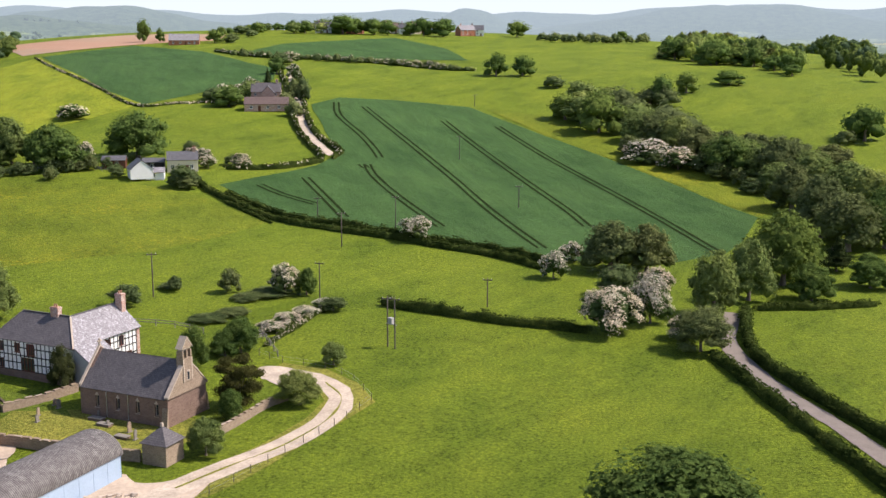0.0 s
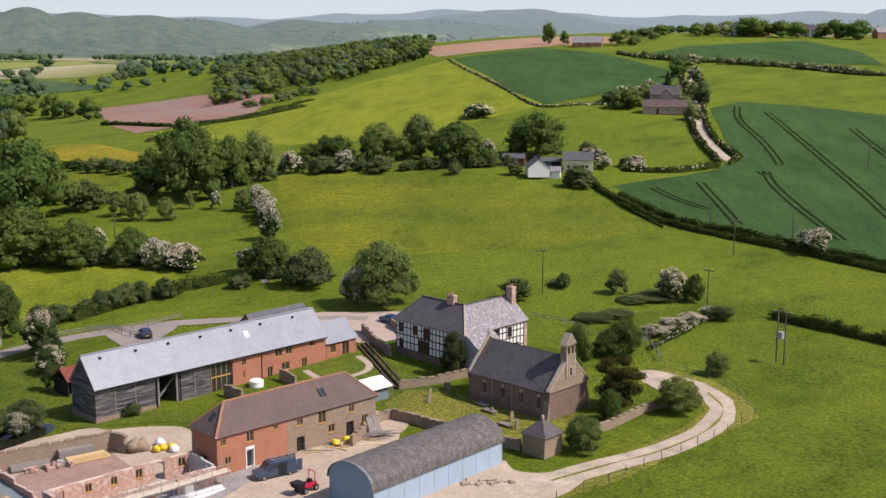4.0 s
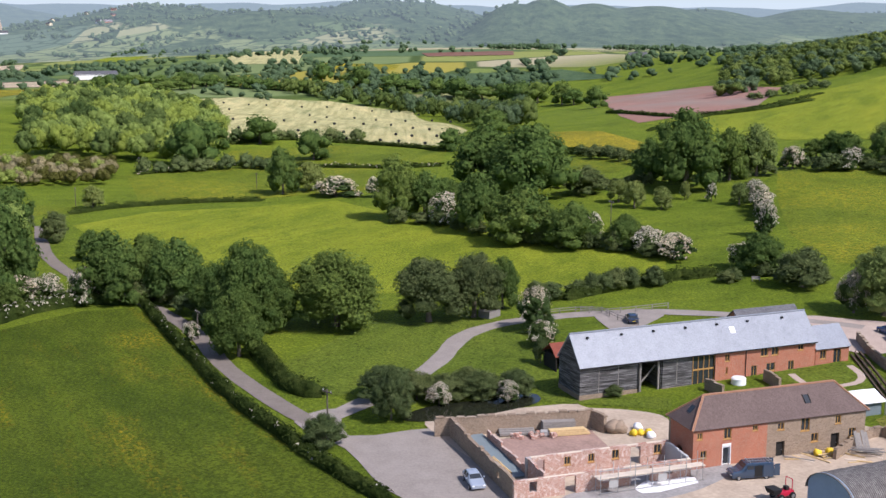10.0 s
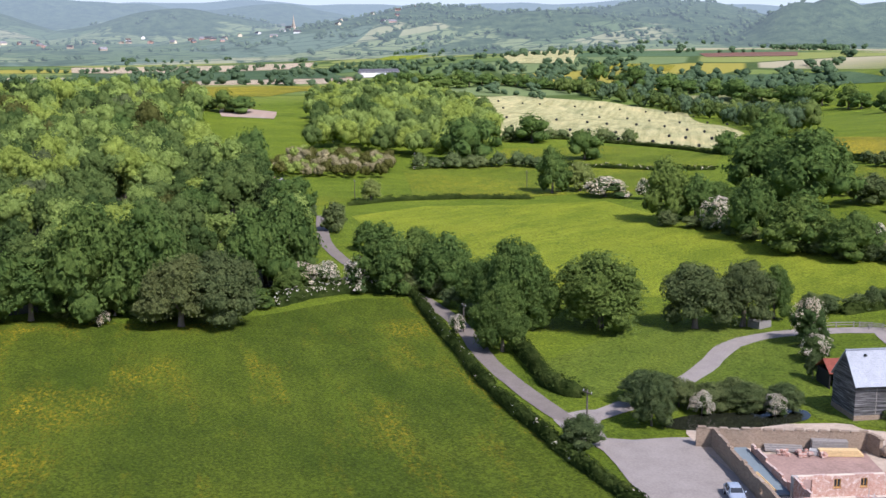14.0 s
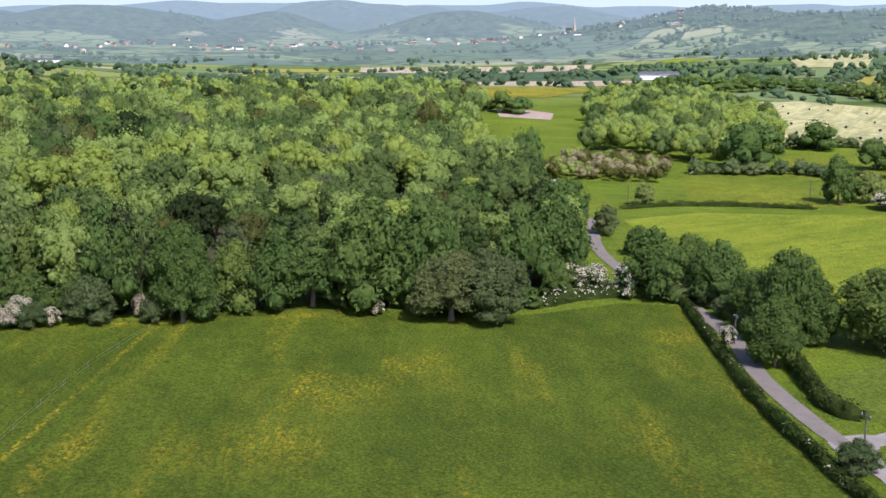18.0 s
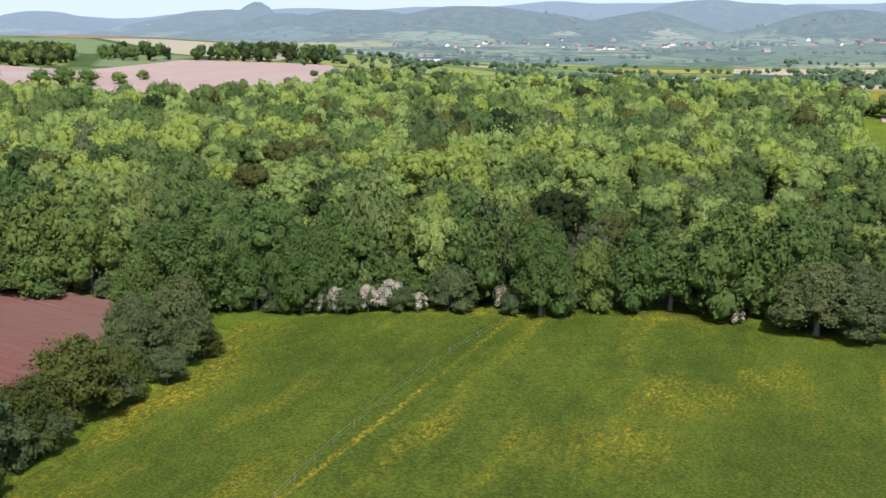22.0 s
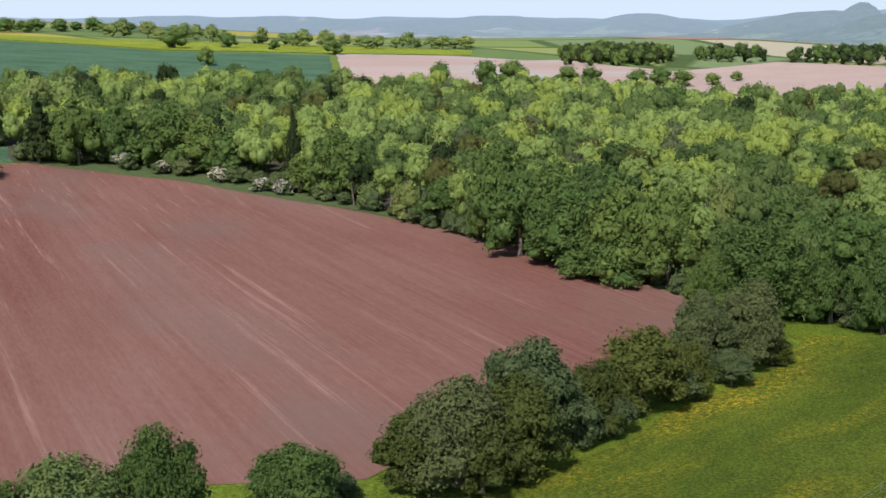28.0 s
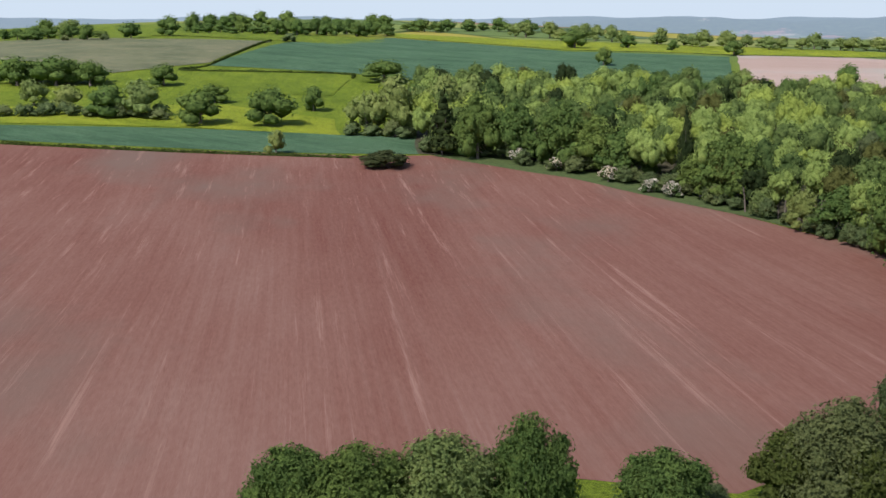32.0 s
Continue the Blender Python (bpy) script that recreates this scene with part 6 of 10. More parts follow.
plant("bush", [(-52.2, 573.4, 4.3, 3.7), (-49.9, 576.0, 2.4, 3.6), (-45.7, 572.2, 2.5, 4.2), (-44.0, 569.2, 3.3, 3.2), (-40.8, 568.9, 3.3, 4.2), (-37.9, 573.6, 2.5, 3.7), (-35.9, 572.7, 3.1, 4.2), (-32.7, 573.9, 2.1, 3.5), (-29.8, 572.7, 1.9, 3.4), (-28.0, 573.2, 2.6, 4.3), (-24.1, 563.7, 3.8, 4.1), (-20.5, 565.4, 3.2, 3.1), (-17.8, 565.1, 2.8, 4.2), (-16.7, 566.7, 3.2, 3.7), (-14.6, 567.6, 2.2, 2.9), (-9.7, 563.9, 2.2, 3.4)])
plant("bush", [(-7.8, 560.5, 3.1, 3.8), (-5.3, 563.0, 3.4, 3.9), (-3.6, 558.6, 3.3, 4.3), (-0.9, 561.9, 2.4, 3.5), (4.0, 551.3, 3.0, 3.4), (5.8, 549.9, 2.8, 3.3), (7.2, 551.7, 2.2, 4.1), (11.0, 550.5, 2.3, 3.1), (-390.9, 284.2, 6.7, 7.0), (-391.9, 290.5, 3.6, 6.7), (-390.7, 296.1, 5.1, 6.4), (-387.9, 297.3, 5.7, 6.0), (-388.2, 303.3, 4.8, 6.9), (-387.8, 310.0, 4.3, 6.1), (-382.6, 314.6, 3.6, 6.3), (-376.4, 313.3, 4.2, 5.3)])
plant("bush", [(-366.3, 313.2, 6.7, 6.2), (-367.7, 319.6, 4.1, 5.8), (-358.8, 321.5, 6.2, 6.1), (-344.3, 211.3, 6.2, 5.2), (-341.4, 215.7, 4.2, 5.3), (-337.8, 221.1, 6.0, 6.9), (-338.0, 221.9, 6.0, 5.3), (-334.4, 227.0, 4.9, 6.6), (-334.6, 231.1, 4.5, 6.0), (-330.7, 235.4, 6.1, 6.0), (-327.7, 241.3, 6.0, 5.4), (-323.6, 243.6, 4.8, 4.9), (-320.8, 245.5, 4.3, 6.6), (-128.7, 158.3, 4.3, 4.5), (-128.9, 162.8, 3.4, 4.6), (-127.3, 168.9, 2.7, 5.1)])
plant("bush", [(-125.8, 171.1, 4.0, 3.7), (-124.4, 173.4, 3.8, 3.7), (-123.5, 175.4, 4.4, 3.7), (-122.7, 178.8, 4.0, 4.2), (-119.6, 182.1, 4.0, 4.0), (-110.0, 192.1, 2.3, 3.6), (-109.3, 193.7, 2.7, 3.1), (-106.6, 199.8, 3.2, 3.2), (-105.0, 202.1, 3.1, 3.2), (-103.9, 202.7, 3.4, 3.2), (-100.6, 202.2, 2.1, 3.1), (-96.2, 201.3, 3.0, 3.1), (-95.2, 201.8, 2.3, 2.9), (70.6, 780.0, 4.2, 6.5), (72.2, 764.1, 7.0, 7.4), (80.3, 766.0, 5.4, 6.8)])
plant("bush", [(84.4, 764.3, 5.6, 6.4), (91.1, 782.6, 6.5, 5.5), (96.0, 777.4, 4.6, 7.1), (99.0, 765.7, 7.5, 7.0), (107.6, 773.1, 5.1, 7.8), (113.2, 774.6, 7.2, 6.6), (117.1, 787.3, 5.0, 7.7), (125.3, 789.7, 5.7, 6.5), (135.5, 805.4, 5.7, 7.4), (139.5, 810.8, 6.1, 6.6), (-274.3, 494.6, 3.1, 5.3), (-267.9, 488.9, 3.4, 5.6), (-265.1, 494.3, 4.1, 4.1), (-264.9, 498.4, 3.1, 4.2), (-259.4, 501.0, 5.4, 5.6), (-257.6, 504.2, 5.0, 5.1)])
plant("bush", [(-260.4, 517.8, 2.7, 4.6), (-257.2, 521.1, 5.0, 5.3), (-249.6, 517.5, 4.0, 5.8)])
plant("willow", [(34.5, 233.8, 10.4, 11.8), (42.1, 233.8, 9.9, 10.7), (92.3, 259.2, 13.0, 15.0), (90.5, 273.6, 15.0, 13.6), (92.7, 304.4, 12.4, 12.6), (97.6, 333.8, 14.4, 13.7), (79.5, 361.9, 12.0, 13.7), (74.7, 383.8, 10.3, 15.4), (66.9, 434.8, 11.1, 15.1), (86.1, 449.6, 8.7, 10.1), (-97.4, 197.5, 7.3, 9.4), (-136.2, 138.1, 11.1, 11.3), (-132.2, 145.3, 11.3, 9.4), (-187.0, 66.5, 12.2, 13.0), (-184.7, 73.1, 12.7, 13.0)])
plant("willow", [(78.2, 407.1, 10.7, 13.1), (84.0, 396.4, 9.0, 12.8), (93.3, 380.9, 6.5, 9.4), (99.8, 363.9, 8.9, 9.4), (103.0, 356.1, 7.4, 10.4), (108.1, 339.3, 8.9, 11.3), (113.4, 321.7, 8.5, 8.0), (117.1, 308.5, 9.1, 9.2)])
plant("pine", [(83.1, 239.3, 7.3, 6.3), (-290.5, -202.0, 24.0, 6.3), (-299.3, -236.8, 18.9, 14.1), (-278.3, -295.4, 22.9, 12.4)])
plant("cedar", [(-27.3, 148.7, 7.1, 6.2)])
plant("yew", [(-53.2, 155.5, 6.5, 3.5), (-246.5, -289.0, 5.6, 15.5)])
plant("bush", [(-86.1, 443.6, 5.5, 8.8), (-81.9, 450.5, 5.5, 8.9), (-77.6, 463.7, 4.0, 8.3), (-58.7, 432.9, 6.5, 7.7), (-53.6, 417.7, 6.0, 6.2), (-68.3, 307.2, 4.8, 6.2), (-89.9, 315.8, 3.7, 4.8), (-124.0, 814.0, 5.6, 12.0), (-130.5, 761.4, 6.0, 11.3), (-101.1, 799.5, 6.1, 13.3), (-92.9, 825.2, 6.3, 13.7), (-111.5, 104.9, 4.6, 8.1), (-108.3, 107.4, 4.0, 5.4), (-105.3, 110.4, 3.5, 5.6), (-102.3, 114.1, 3.6, 6.2), (-99.2, 117.6, 3.8, 4.9), (-105.5, 114.7, 3.5, 4.8), (-39.9, 191.3, 1.0, 6.8), (-31.9, 209.2, 1.0, 8.4), (-36.7, 195.3, 1.0, 6.0), (-51.4, 212.1, 1.0, 4.3), (-35.5, 205.6, 1.0, 6.2), (122.8, 642.8, 6.3, 12.7), (-124.0, -52.6, 13.7, 12.3), (-160.9, -36.7, 5.4, 6.7), (-151.1, -41.9, 5.0, 7.1), (-128.2, -48.3, 6.9, 7.0), (-133.7, -45.0, 4.9, 5.8), (-202.4, -25.1, 7.1, 7.6), (-203.6, 5.1, 8.5, 7.1), (-200.7, -21.3, 3.1, 5.0), (-204.6, 27.4, 7.3, 6.2), (-100.0, -65.5, 3.0, 5.6), (-284.5, -289.9, 5.1, 6.7), (-285.1, -262.8, 5.5, 5.6), (-284.4, -250.4, 3.8, 4.4), (-286.7, -241.6, 5.9, 6.6), (-283.9, -219.5, 5.4, 5.6), (-281.3, -208.4, 3.7, 4.3), (-279.5, -200.5, 5.9, 6.2), (-274.3, -179.9, 5.8, 6.4)])
plant("sallow", [(-116.1, -50.7, 11.6, 11.0), (-108.9, -51.6, 9.0, 8.1), (-144.7, -45.2, 11.4, 13.3), (-133.5, -47.6, 9.5, 8.7), (-174.2, -33.7, 4.7, 6.2), (-153.2, -40.9, 7.9, 6.4), (-106.8, -59.0, 8.6, 9.4)])
plant("willow", [(80.8, 454.2, 7.4, 12.4), (66.9, 420.5, 9.5, 14.5), (71.7, 389.9, 10.8, 13.5), (83.9, 351.2, 9.8, 12.3), (98.4, 367.4, 8.5, 13.0), (107.9, 356.7, 9.3, 12.7), (117.0, 346.9, 9.7, 14.3), (-165.2, -42.0, 12.0, 9.0), (-171.2, -36.5, 13.3, 10.0), (-109.6, -55.1, 12.1, 11.9)])
plant("oak", [(-242.2, -570.0, 11.5, 15.1), (-251.6, -558.5, 11.6, 17.8), (-259.7, -544.5, 12.5, 20.5), (-269.4, -537.0, 9.2, 14.6), (-540.9, -763.9, 12.8, 12.8), (-548.9, -761.8, 11.5, 14.2), (-550.5, -750.8, 13.7, 11.4), (-566.9, -759.8, 11.6, 14.8), (-582.3, -767.0, 14.6, 12.7), (-578.9, -749.4, 10.6, 13.4), (-584.6, -743.8, 13.4, 11.6), (-613.9, -767.7, 13.5, 11.5), (-594.5, -730.7, 12.4, 12.9), (-604.4, -730.3, 13.4, 13.0), (-633.8, -752.7, 12.5, 12.0), (-632.3, -738.2, 10.5, 13.8), (-494.7, -805.2, 6.9, 12.9), (-509.9, -813.4, 8.9, 10.8), (-529.2, -827.2, 8.2, 10.1), (-508.3, -778.8, 5.9, 10.9), (-545.3, -819.1, 8.2, 11.5), (-537.1, -790.8, 6.1, 10.7), (-545.0, -786.7, 7.0, 11.2), (-544.7, -771.0, 6.5, 10.2), (-154.7, 113.5, 15.5, 11.4), (-153.9, 117.7, 10.7, 8.7), (-84.0, 831.6, 8.1, 18.7), (-72.9, 857.2, 9.3, 21.7), (-55.4, 904.5, 7.8, 17.6), (-41.8, 905.2, 7.8, 17.6), (-19.8, 907.5, 8.6, 22.0), (-7.2, 907.1, 7.5, 20.3)])
plant("yew", [(-206.8, 11.3, 18.8, 11.2)])
plant("ash", [(64.1, 445.3, 8.9, 15.3), (55.1, 461.3, 8.4, 13.6), (68.8, 407.3, 10.1, 15.1), (76.0, 382.5, 10.4, 15.2), (82.0, 366.3, 10.2, 12.8), (91.2, 359.9, 9.0, 14.5), (96.0, 338.4, 11.0, 14.6), (104.7, 328.8, 11.5, 15.1), (110.4, 312.0, 11.8, 14.5), (-205.8, 22.5, 8.2, 11.3), (-208.9, -32.8, 9.2, 7.4)])
plant("haw", [(-82.1, 440.0, 4.8, 6.6), (-63.4, 495.4, 7.0, 6.1), (-74.9, 345.6, 2.9, 4.9), (-58.5, 333.9, 2.4, 5.0), (-104.3, 107.7, 3.0, 3.1), (-98.0, 114.7, 3.0, 2.8), (-28.6, 185.3, 1.8, 4.2), (-26.4, 190.1, 1.9, 4.4), (-24.0, 195.4, 1.6, 4.3), (-21.1, 200.5, 1.7, 4.0), (61.4, 367.2, 4.9, 8.7), (67.6, 361.9, 5.2, 7.6), (-200.0, -18.2, 5.1, 3.4), (-200.9, -15.2, 4.4, 4.2), (-201.2, -9.4, 4.7, 3.8), (-202.2, -5.3, 5.4, 4.7), (-201.8, -0.5, 3.3, 3.2), (-204.2, 14.6, 4.4, 3.1), (-205.4, 33.6, 3.7, 4.6), (-194.3, 54.7, 2.7, 3.0), (-221.1, -58.4, 4.0, 3.2), (-284.0, -296.9, 4.4, 6.3), (-287.2, -284.7, 4.2, 5.6), (-287.0, -266.6, 5.0, 6.2), (-286.0, -248.9, 4.4, 6.0), (-283.5, -225.3, 4.6, 5.6), (-277.9, -204.4, 4.0, 5.6), (-275.7, -195.9, 4.4, 5.4), (-251.9, -110.6, 2.2, 4.1)])
plant("haw", [(-147.0, 269.0, 4.4, 4.6), (-143.0, 262.9, 5.2, 5.0), (-139.5, 257.8, 5.4, 4.8), (-136.4, 253.1, 5.6, 5.0), (-133.6, 249.2, 5.4, 4.8), (-131.2, 245.5, 4.8, 4.4), (-84.6, 446.9, 5.5, 7.5), (-78.6, 450.5, 5.0, 6.5), (-76.1, 461.2, 6.0, 7.0), (-70.2, 338.2, 4.0, 5.0), (-67.4, 331.0, 3.6, 4.4), (-58.8, 335.7, 3.4, 5.5), (-71.7, 551.2, 6.0, 8.0)])
plant("bush", [(-149.5, 272.5, 3.6, 5.0), (-145.0, 266.5, 3.8, 4.6), (-88.7, 446.2, 4.5, 7.0), (-79.2, 434.0, 4.0, 6.0), (-76.3, 349.9, 4.0, 6.0), (-61.4, 336.3, 3.0, 5.0), (-71.1, 305.7, 3.2, 5.5), (-67.4, 303.4, 3.4, 5.5), (-75.4, 549.7, 6.0, 8.0)])
plant("pine", [(-70.0, 466.0, 9.0, 4.5)])
plant("oak", [(-66.7, 782.2, 13.0, 22.0), (-58.0, 786.0, 11.0, 14.0), (-45.7, 783.7, 10.5, 15.0), (-37.0, 784.1, 9.5, 12.0), (-13.1, 784.9, 12.5, 13.0), (0.4, 785.0, 12.5, 17.0), (-98.6, 778.8, 8.5, 11.7), (-91.5, 779.7, 9.0, 10.0), (-121.9, 775.5, 7.5, 8.0), (-22.0, 786.0, 9.0, 11.0)])
plant("oak", [(-581.6, -303.1, 12.5, 12.0), (-607.5, -286.8, 14.0, 15.0), (-617.4, -274.8, 15.0, 16.0), (-649.0, -252.4, 11.5, 14.0), (-658.6, -242.3, 11.0, 13.0), (-682.7, -220.8, 10.5, 13.0), (-693.1, -209.8, 12.0, 15.0), (-702.6, -199.2, 11.0, 13.0), (-728.1, -186.7, 8.0, 10.0), (-764.8, -180.5, 7.0, 8.0)])
WOOD_EDGE = [(-210.5, 100.2), (-195.8, 70.7), (-208.2, 46.8), (-206.7, 5.0), (-204.2, -23.2), (-202.8, -26.6), (-202.1, -35.8), (-209.2, -44.7), (-222.1, -68.0), (-235.3, -91.6), (-254.0, -129.1), (-274.4, -175.4), (-292.7, -229.5), (-289.8, -273.9), (-272.7, -302.3), (-373.2, -417.6), (-456.2, -324.7), (-520.0, -222.0), (-534.0, -160.0), (-590.0, -117.0), (-644.0, -82.0), (-690.0, -57.0), (-775.0, -42.0), (-759.7, 20.4), (-616.6, 171.4), (-559.3, 217.2), (-395.2, 142.3), (-350.8, 146.2), (-262.5, 123.2)]
MAT["rank_grass"] = plain("rank_grass", (0.06, 0.085, 0.022), 0.95, 0.5, 0.5)
MAT["leaf_litter"] = plain("leaf_litter", (0.055, 0.05, 0.025), 0.95, 0.45, 0.3)
tagged(draped("woodland_floor", WOOD_EDGE, 0.09, MAT["leaf_litter"], 1.2), "dark leaf litter and undergrowth beneath the trees", "woodland floor", kind="structure")
tagged(draped("woodland_margin", [(-207, -52), (-246, -114), (-266, -166), (-279, -238), (-274, -296), (-290, -300), (-300, -230), (-280, -175), (-258, -129), (-238, -91), (-222, -66), (-210, -45)], 0.1, MAT["rank_grass"], 1.2), "rank green grass between the wood and the bare field", "undergrowth", kind="structure")
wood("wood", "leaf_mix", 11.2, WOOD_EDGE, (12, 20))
wood("copse", "leaf_light", 10.5, [(-382.7, 186.7), (-408.3, 211.6), (-372.6, 211.6), (-358.4, 224.8), (-358.6, 250.2), (-428.2, 305.1), (-530.4, 358.2), (-680.2, 421.1), (-661.5, 374.2), (-574.5, 282.0)])
wood("scrub", "leaf_scrub", 5, [(-349.5, 154.2), (-342.6, 166.9), (-330.0, 187.3), (-346.1, 205.5), (-368.8, 209.4), (-392.4, 184.6)])
wood("ridge_wood", "leaf_hill", 10, [(-303.6, 514.4), (-293.6, 556.2), (-260.1, 570.1), (-247.6, 620.3), (-237.6, 659.2), (-335.7, 888.7), (-417.3, 908.8), (-453.3, 777.5)])
wood("valley_wood", "leaf_hill", 13, [(192.6, 507.0), (186.9, 572.0), (544.9, 1397.5), (372.9, 1452.9), (237.1, 1022.9), (322.2, 1051.7)])
wood("hedgerow_wood", "leaf_hill", 10, [(-701.5, 547.6), (-631.9, 566.1), (-531.5, 549.9), (-314.0, 354.1), (-319.1, 391.1), (-510.4, 579.9), (-623.1, 608.5), (-678.8, 584.8), (-718.3, 571.9)])
wood("copse", "leaf_mix", 9, [(-540.0, -236.0), (-596.0, -262.0), (-622.0, -198.0), (-604.0, -168.0), (-562.0, -182.0)])
wood("copse", "leaf_dark", 9, [(-761.1, -298.8), (-800.6, -271.2), (-856.1, -250.3), (-906.3, -265.2), (-891.2, -321.0), (-842.7, -335.6)])
wood("copse", "leaf_dark", 10, [(-916.4, -180.8), (-940.7, -125.6), (-963.3, -67.6), (-1084.4, -76.1), (-1052.0, -135.2), (-962.7, -185.1)])
wood("copse", "leaf_dark", 10, [(-793.2, -306.9), (-819.3, -247.2), (-907.3, -264.3), (-876.4, -334.3)])
wood("copse", "leaf_dark", 10, [(-873.2, -241.5), (-907.9, -192.6), (-956.0, -207.3), (-925.9, -251.3)])
wood("hillside_copse", "leaf_mix", 9, [(124.8, 673.7), (128.7, 625.9), (136.9, 589.1), (163.7, 621.0), (161.6, 570.8), (163.4, 522.6), (178.1, 598.4), (205.6, 767.3), (184.2, 786.7), (154.1, 769.3)])

# ---- building materials ----
def masonry(name, a, b_, mortar, bw, bh, rough=0.9, stain=(0.5, 0.5, 0.5), offset=0.5, mort=0.012, stained=(0.55, 0.8)):
    """Coursed brick or stone in the surface's own directions."""
    m, nt, b = nodes_of(name, rough, 0.2)
    tc = nt.nodes.new("ShaderNodeTexCoord")
    sep = nt.nodes.new("ShaderNodeSeparateXYZ")
    nt.links.new(tc.outputs["Object"], sep.inputs[0])
    add = nt.nodes.new("ShaderNodeMath")
    nt.links.new(sep.outputs["X"], add.inputs[0])
    nt.links.new(sep.outputs["Y"], add.inputs[1])
    com = nt.nodes.new("ShaderNodeCombineXYZ")
    nt.links.new(add.outputs[0], com.inputs["X"])
    nt.links.new(sep.outputs["Z"], com.inputs["Y"])
    br = nt.nodes.new("ShaderNodeTexBrick")
    br.inputs["Scale"].default_value = 1.0
    br.inputs["Brick Width"].default_value, br.inputs["Row Height"].default_value = bw, bh
    br.inputs["Mortar Size"].default_value = mort
    br.offset = offset
    for k, c in (("Color1", a), ("Color2", b_), ("Mortar", mortar)):
        br.inputs[k].default_value = rgb(c)
    nt.links.new(com.outputs[0], br.inputs["Vector"])
    big = noise_fac(nt, 0.5, 5, 0.65)
    col = mix(nt, 0.35, br.outputs["Color"], ramp(nt, big, [(0.3, tuple(v * 0.6 for v in a)), (0.55, a), (0.75, b_)]))
    blot = noise_fac(nt, 2.6, 5, 0.75)
    col = mix(nt, grade(nt, blot, *stained), col, stain)
    speck = noise_fac(nt, 5.0, 4, 0.8)
    col = mix(nt, 0.55, col, ramp(nt, speck, [(0.32, (0.42, 0.42, 0.42)), (0.5, (0.9, 0.9, 0.9)), (0.68, (1.0, 1.0, 1.0))]), "MULTIPLY")
    nt.links.new(col, b.inputs["Base Color"])
    bump(nt, b, br.outputs["Fac"], -0.5, 0.02)
    return m


MAT["brick"] = masonry("red_brick", (0.4032, 0.1207, 0.06325), (0.4816, 0.1725, 0.09775), (0.4704, 0.345, 0.253), 0.23, 0.075, stain=(0.336, 0.115, 0.069))
MAT["brick_old"] = masonry("old_brick", (0.36, 0.15, 0.10), (0.50, 0.25, 0.18), (0.62, 0.52, 0.44), 0.23, 0.075, stain=(0.66, 0.57, 0.50), mort=0.018, stained=(0.5, 0.66))
MAT["stone"] = masonry("grey_brown_stone", (0.258, 0.1909, 0.1335), (0.3715, 0.2786, 0.1978), (0.4128, 0.3406, 0.2571), 0.45, 0.16, stain=(0.2064, 0.1651, 0.1286))
MAT["stone_dark"] = masonry("dark_sandstone", (0.184, 0.121, 0.09438), (0.2668, 0.1792, 0.1373), (0.276, 0.2061, 0.163), 0.5, 0.2, stain=(0.138, 0.09856, 0.07722))
MAT["dressed"] = plain("dressed_stone", (0.44, 0.36, 0.28), 0.85, 0.2, 2.0)
MAT["slate"] = masonry("grey_slate", (0.105, 0.105, 0.112), (0.165, 0.16, 0.165), (0.06, 0.06, 0.062), 0.3, 0.2, 0.55, stain=(0.21, 0.205, 0.20), mort=0.015)
MAT["slate_old"] = masonry("weathered_slate", (0.10, 0.092, 0.095), (0.16, 0.145, 0.145), (0.055, 0.05, 0.05), 0.3, 0.2, 0.7, stain=(0.20, 0.18, 0.165), mort=0.015)
MAT["slate_silver"] = masonry("silvery_slate", (0.21, 0.195, 0.20), (0.33, 0.31, 0.32), (0.15, 0.14, 0.14), 0.3, 0.2, 0.6, stain=(0.50, 0.49, 0.50), mort=0.015, stained=(0.5, 0.68))
MAT["slate_new"] = masonry("new_pale_slate", (0.2805, 0.3002, 0.3327), (0.3262, 0.3458, 0.3785), (0.1958, 0.2088, 0.2349), 0.3, 0.2, 0.38, stain=(0.3262, 0.3458, 0.3785), mort=0.008)
MAT["tile"] = masonry("brown_clay_tile", (0.138, 0.0984, 0.0864), (0.192, 0.138, 0.12), (0.084, 0.06, 0.054), 0.18, 0.11, 0.8, stain=(0.162, 0.12, 0.108), mort=0.01)
MAT["ridge"] = plain("red_ridge_tile", (0.38, 0.2, 0.12), 0.85, 0.2, 3.0)
MAT["render_grey"] = plain("grey_render", (0.42, 0.42, 0.42), 0.9, 0.12, 0.8)
MAT["plaster"] = plain("white_lime_plaster", (0.80, 0.79, 0.75), 0.9, 0.08, 1.2)
MAT["cream"] = plain("cream_render", (0.66, 0.58, 0.42), 0.9, 0.1, 1.0)
MAT["timber"] = plain("black_timber", (0.022, 0.020, 0.018), 0.8, 0.3, 4.0)
MAT["oak_wood"] = plain("new_oak_joinery", (0.42, 0.24, 0.075), 0.6, 0.2, 5.0)
MAT["red_wood"] = plain("red_brown_joinery", (0.13, 0.045, 0.028), 0.6, 0.2, 5.0)
MAT["white_paint"] = plain("white_paint", (0.78, 0.78, 0.76), 0.5, 0.06, 3.0)
MAT["pole_wood"] = plain("tarred_pole_wood", (0.10, 0.085, 0.07), 0.9, 0.3, 4.0)
MAT["grey_wood"] = plain("weathered_grey_wood", (0.24, 0.22, 0.20), 0.9, 0.3, 4.0)
MAT["pale_wood"] = plain("new_sawn_timber", (0.58, 0.42, 0.21), 0.8, 0.2, 3.0)
MAT["rust"] = plain("rusty_red_sheet", (0.20, 0.055, 0.035), 0.8, 0.35, 1.5)
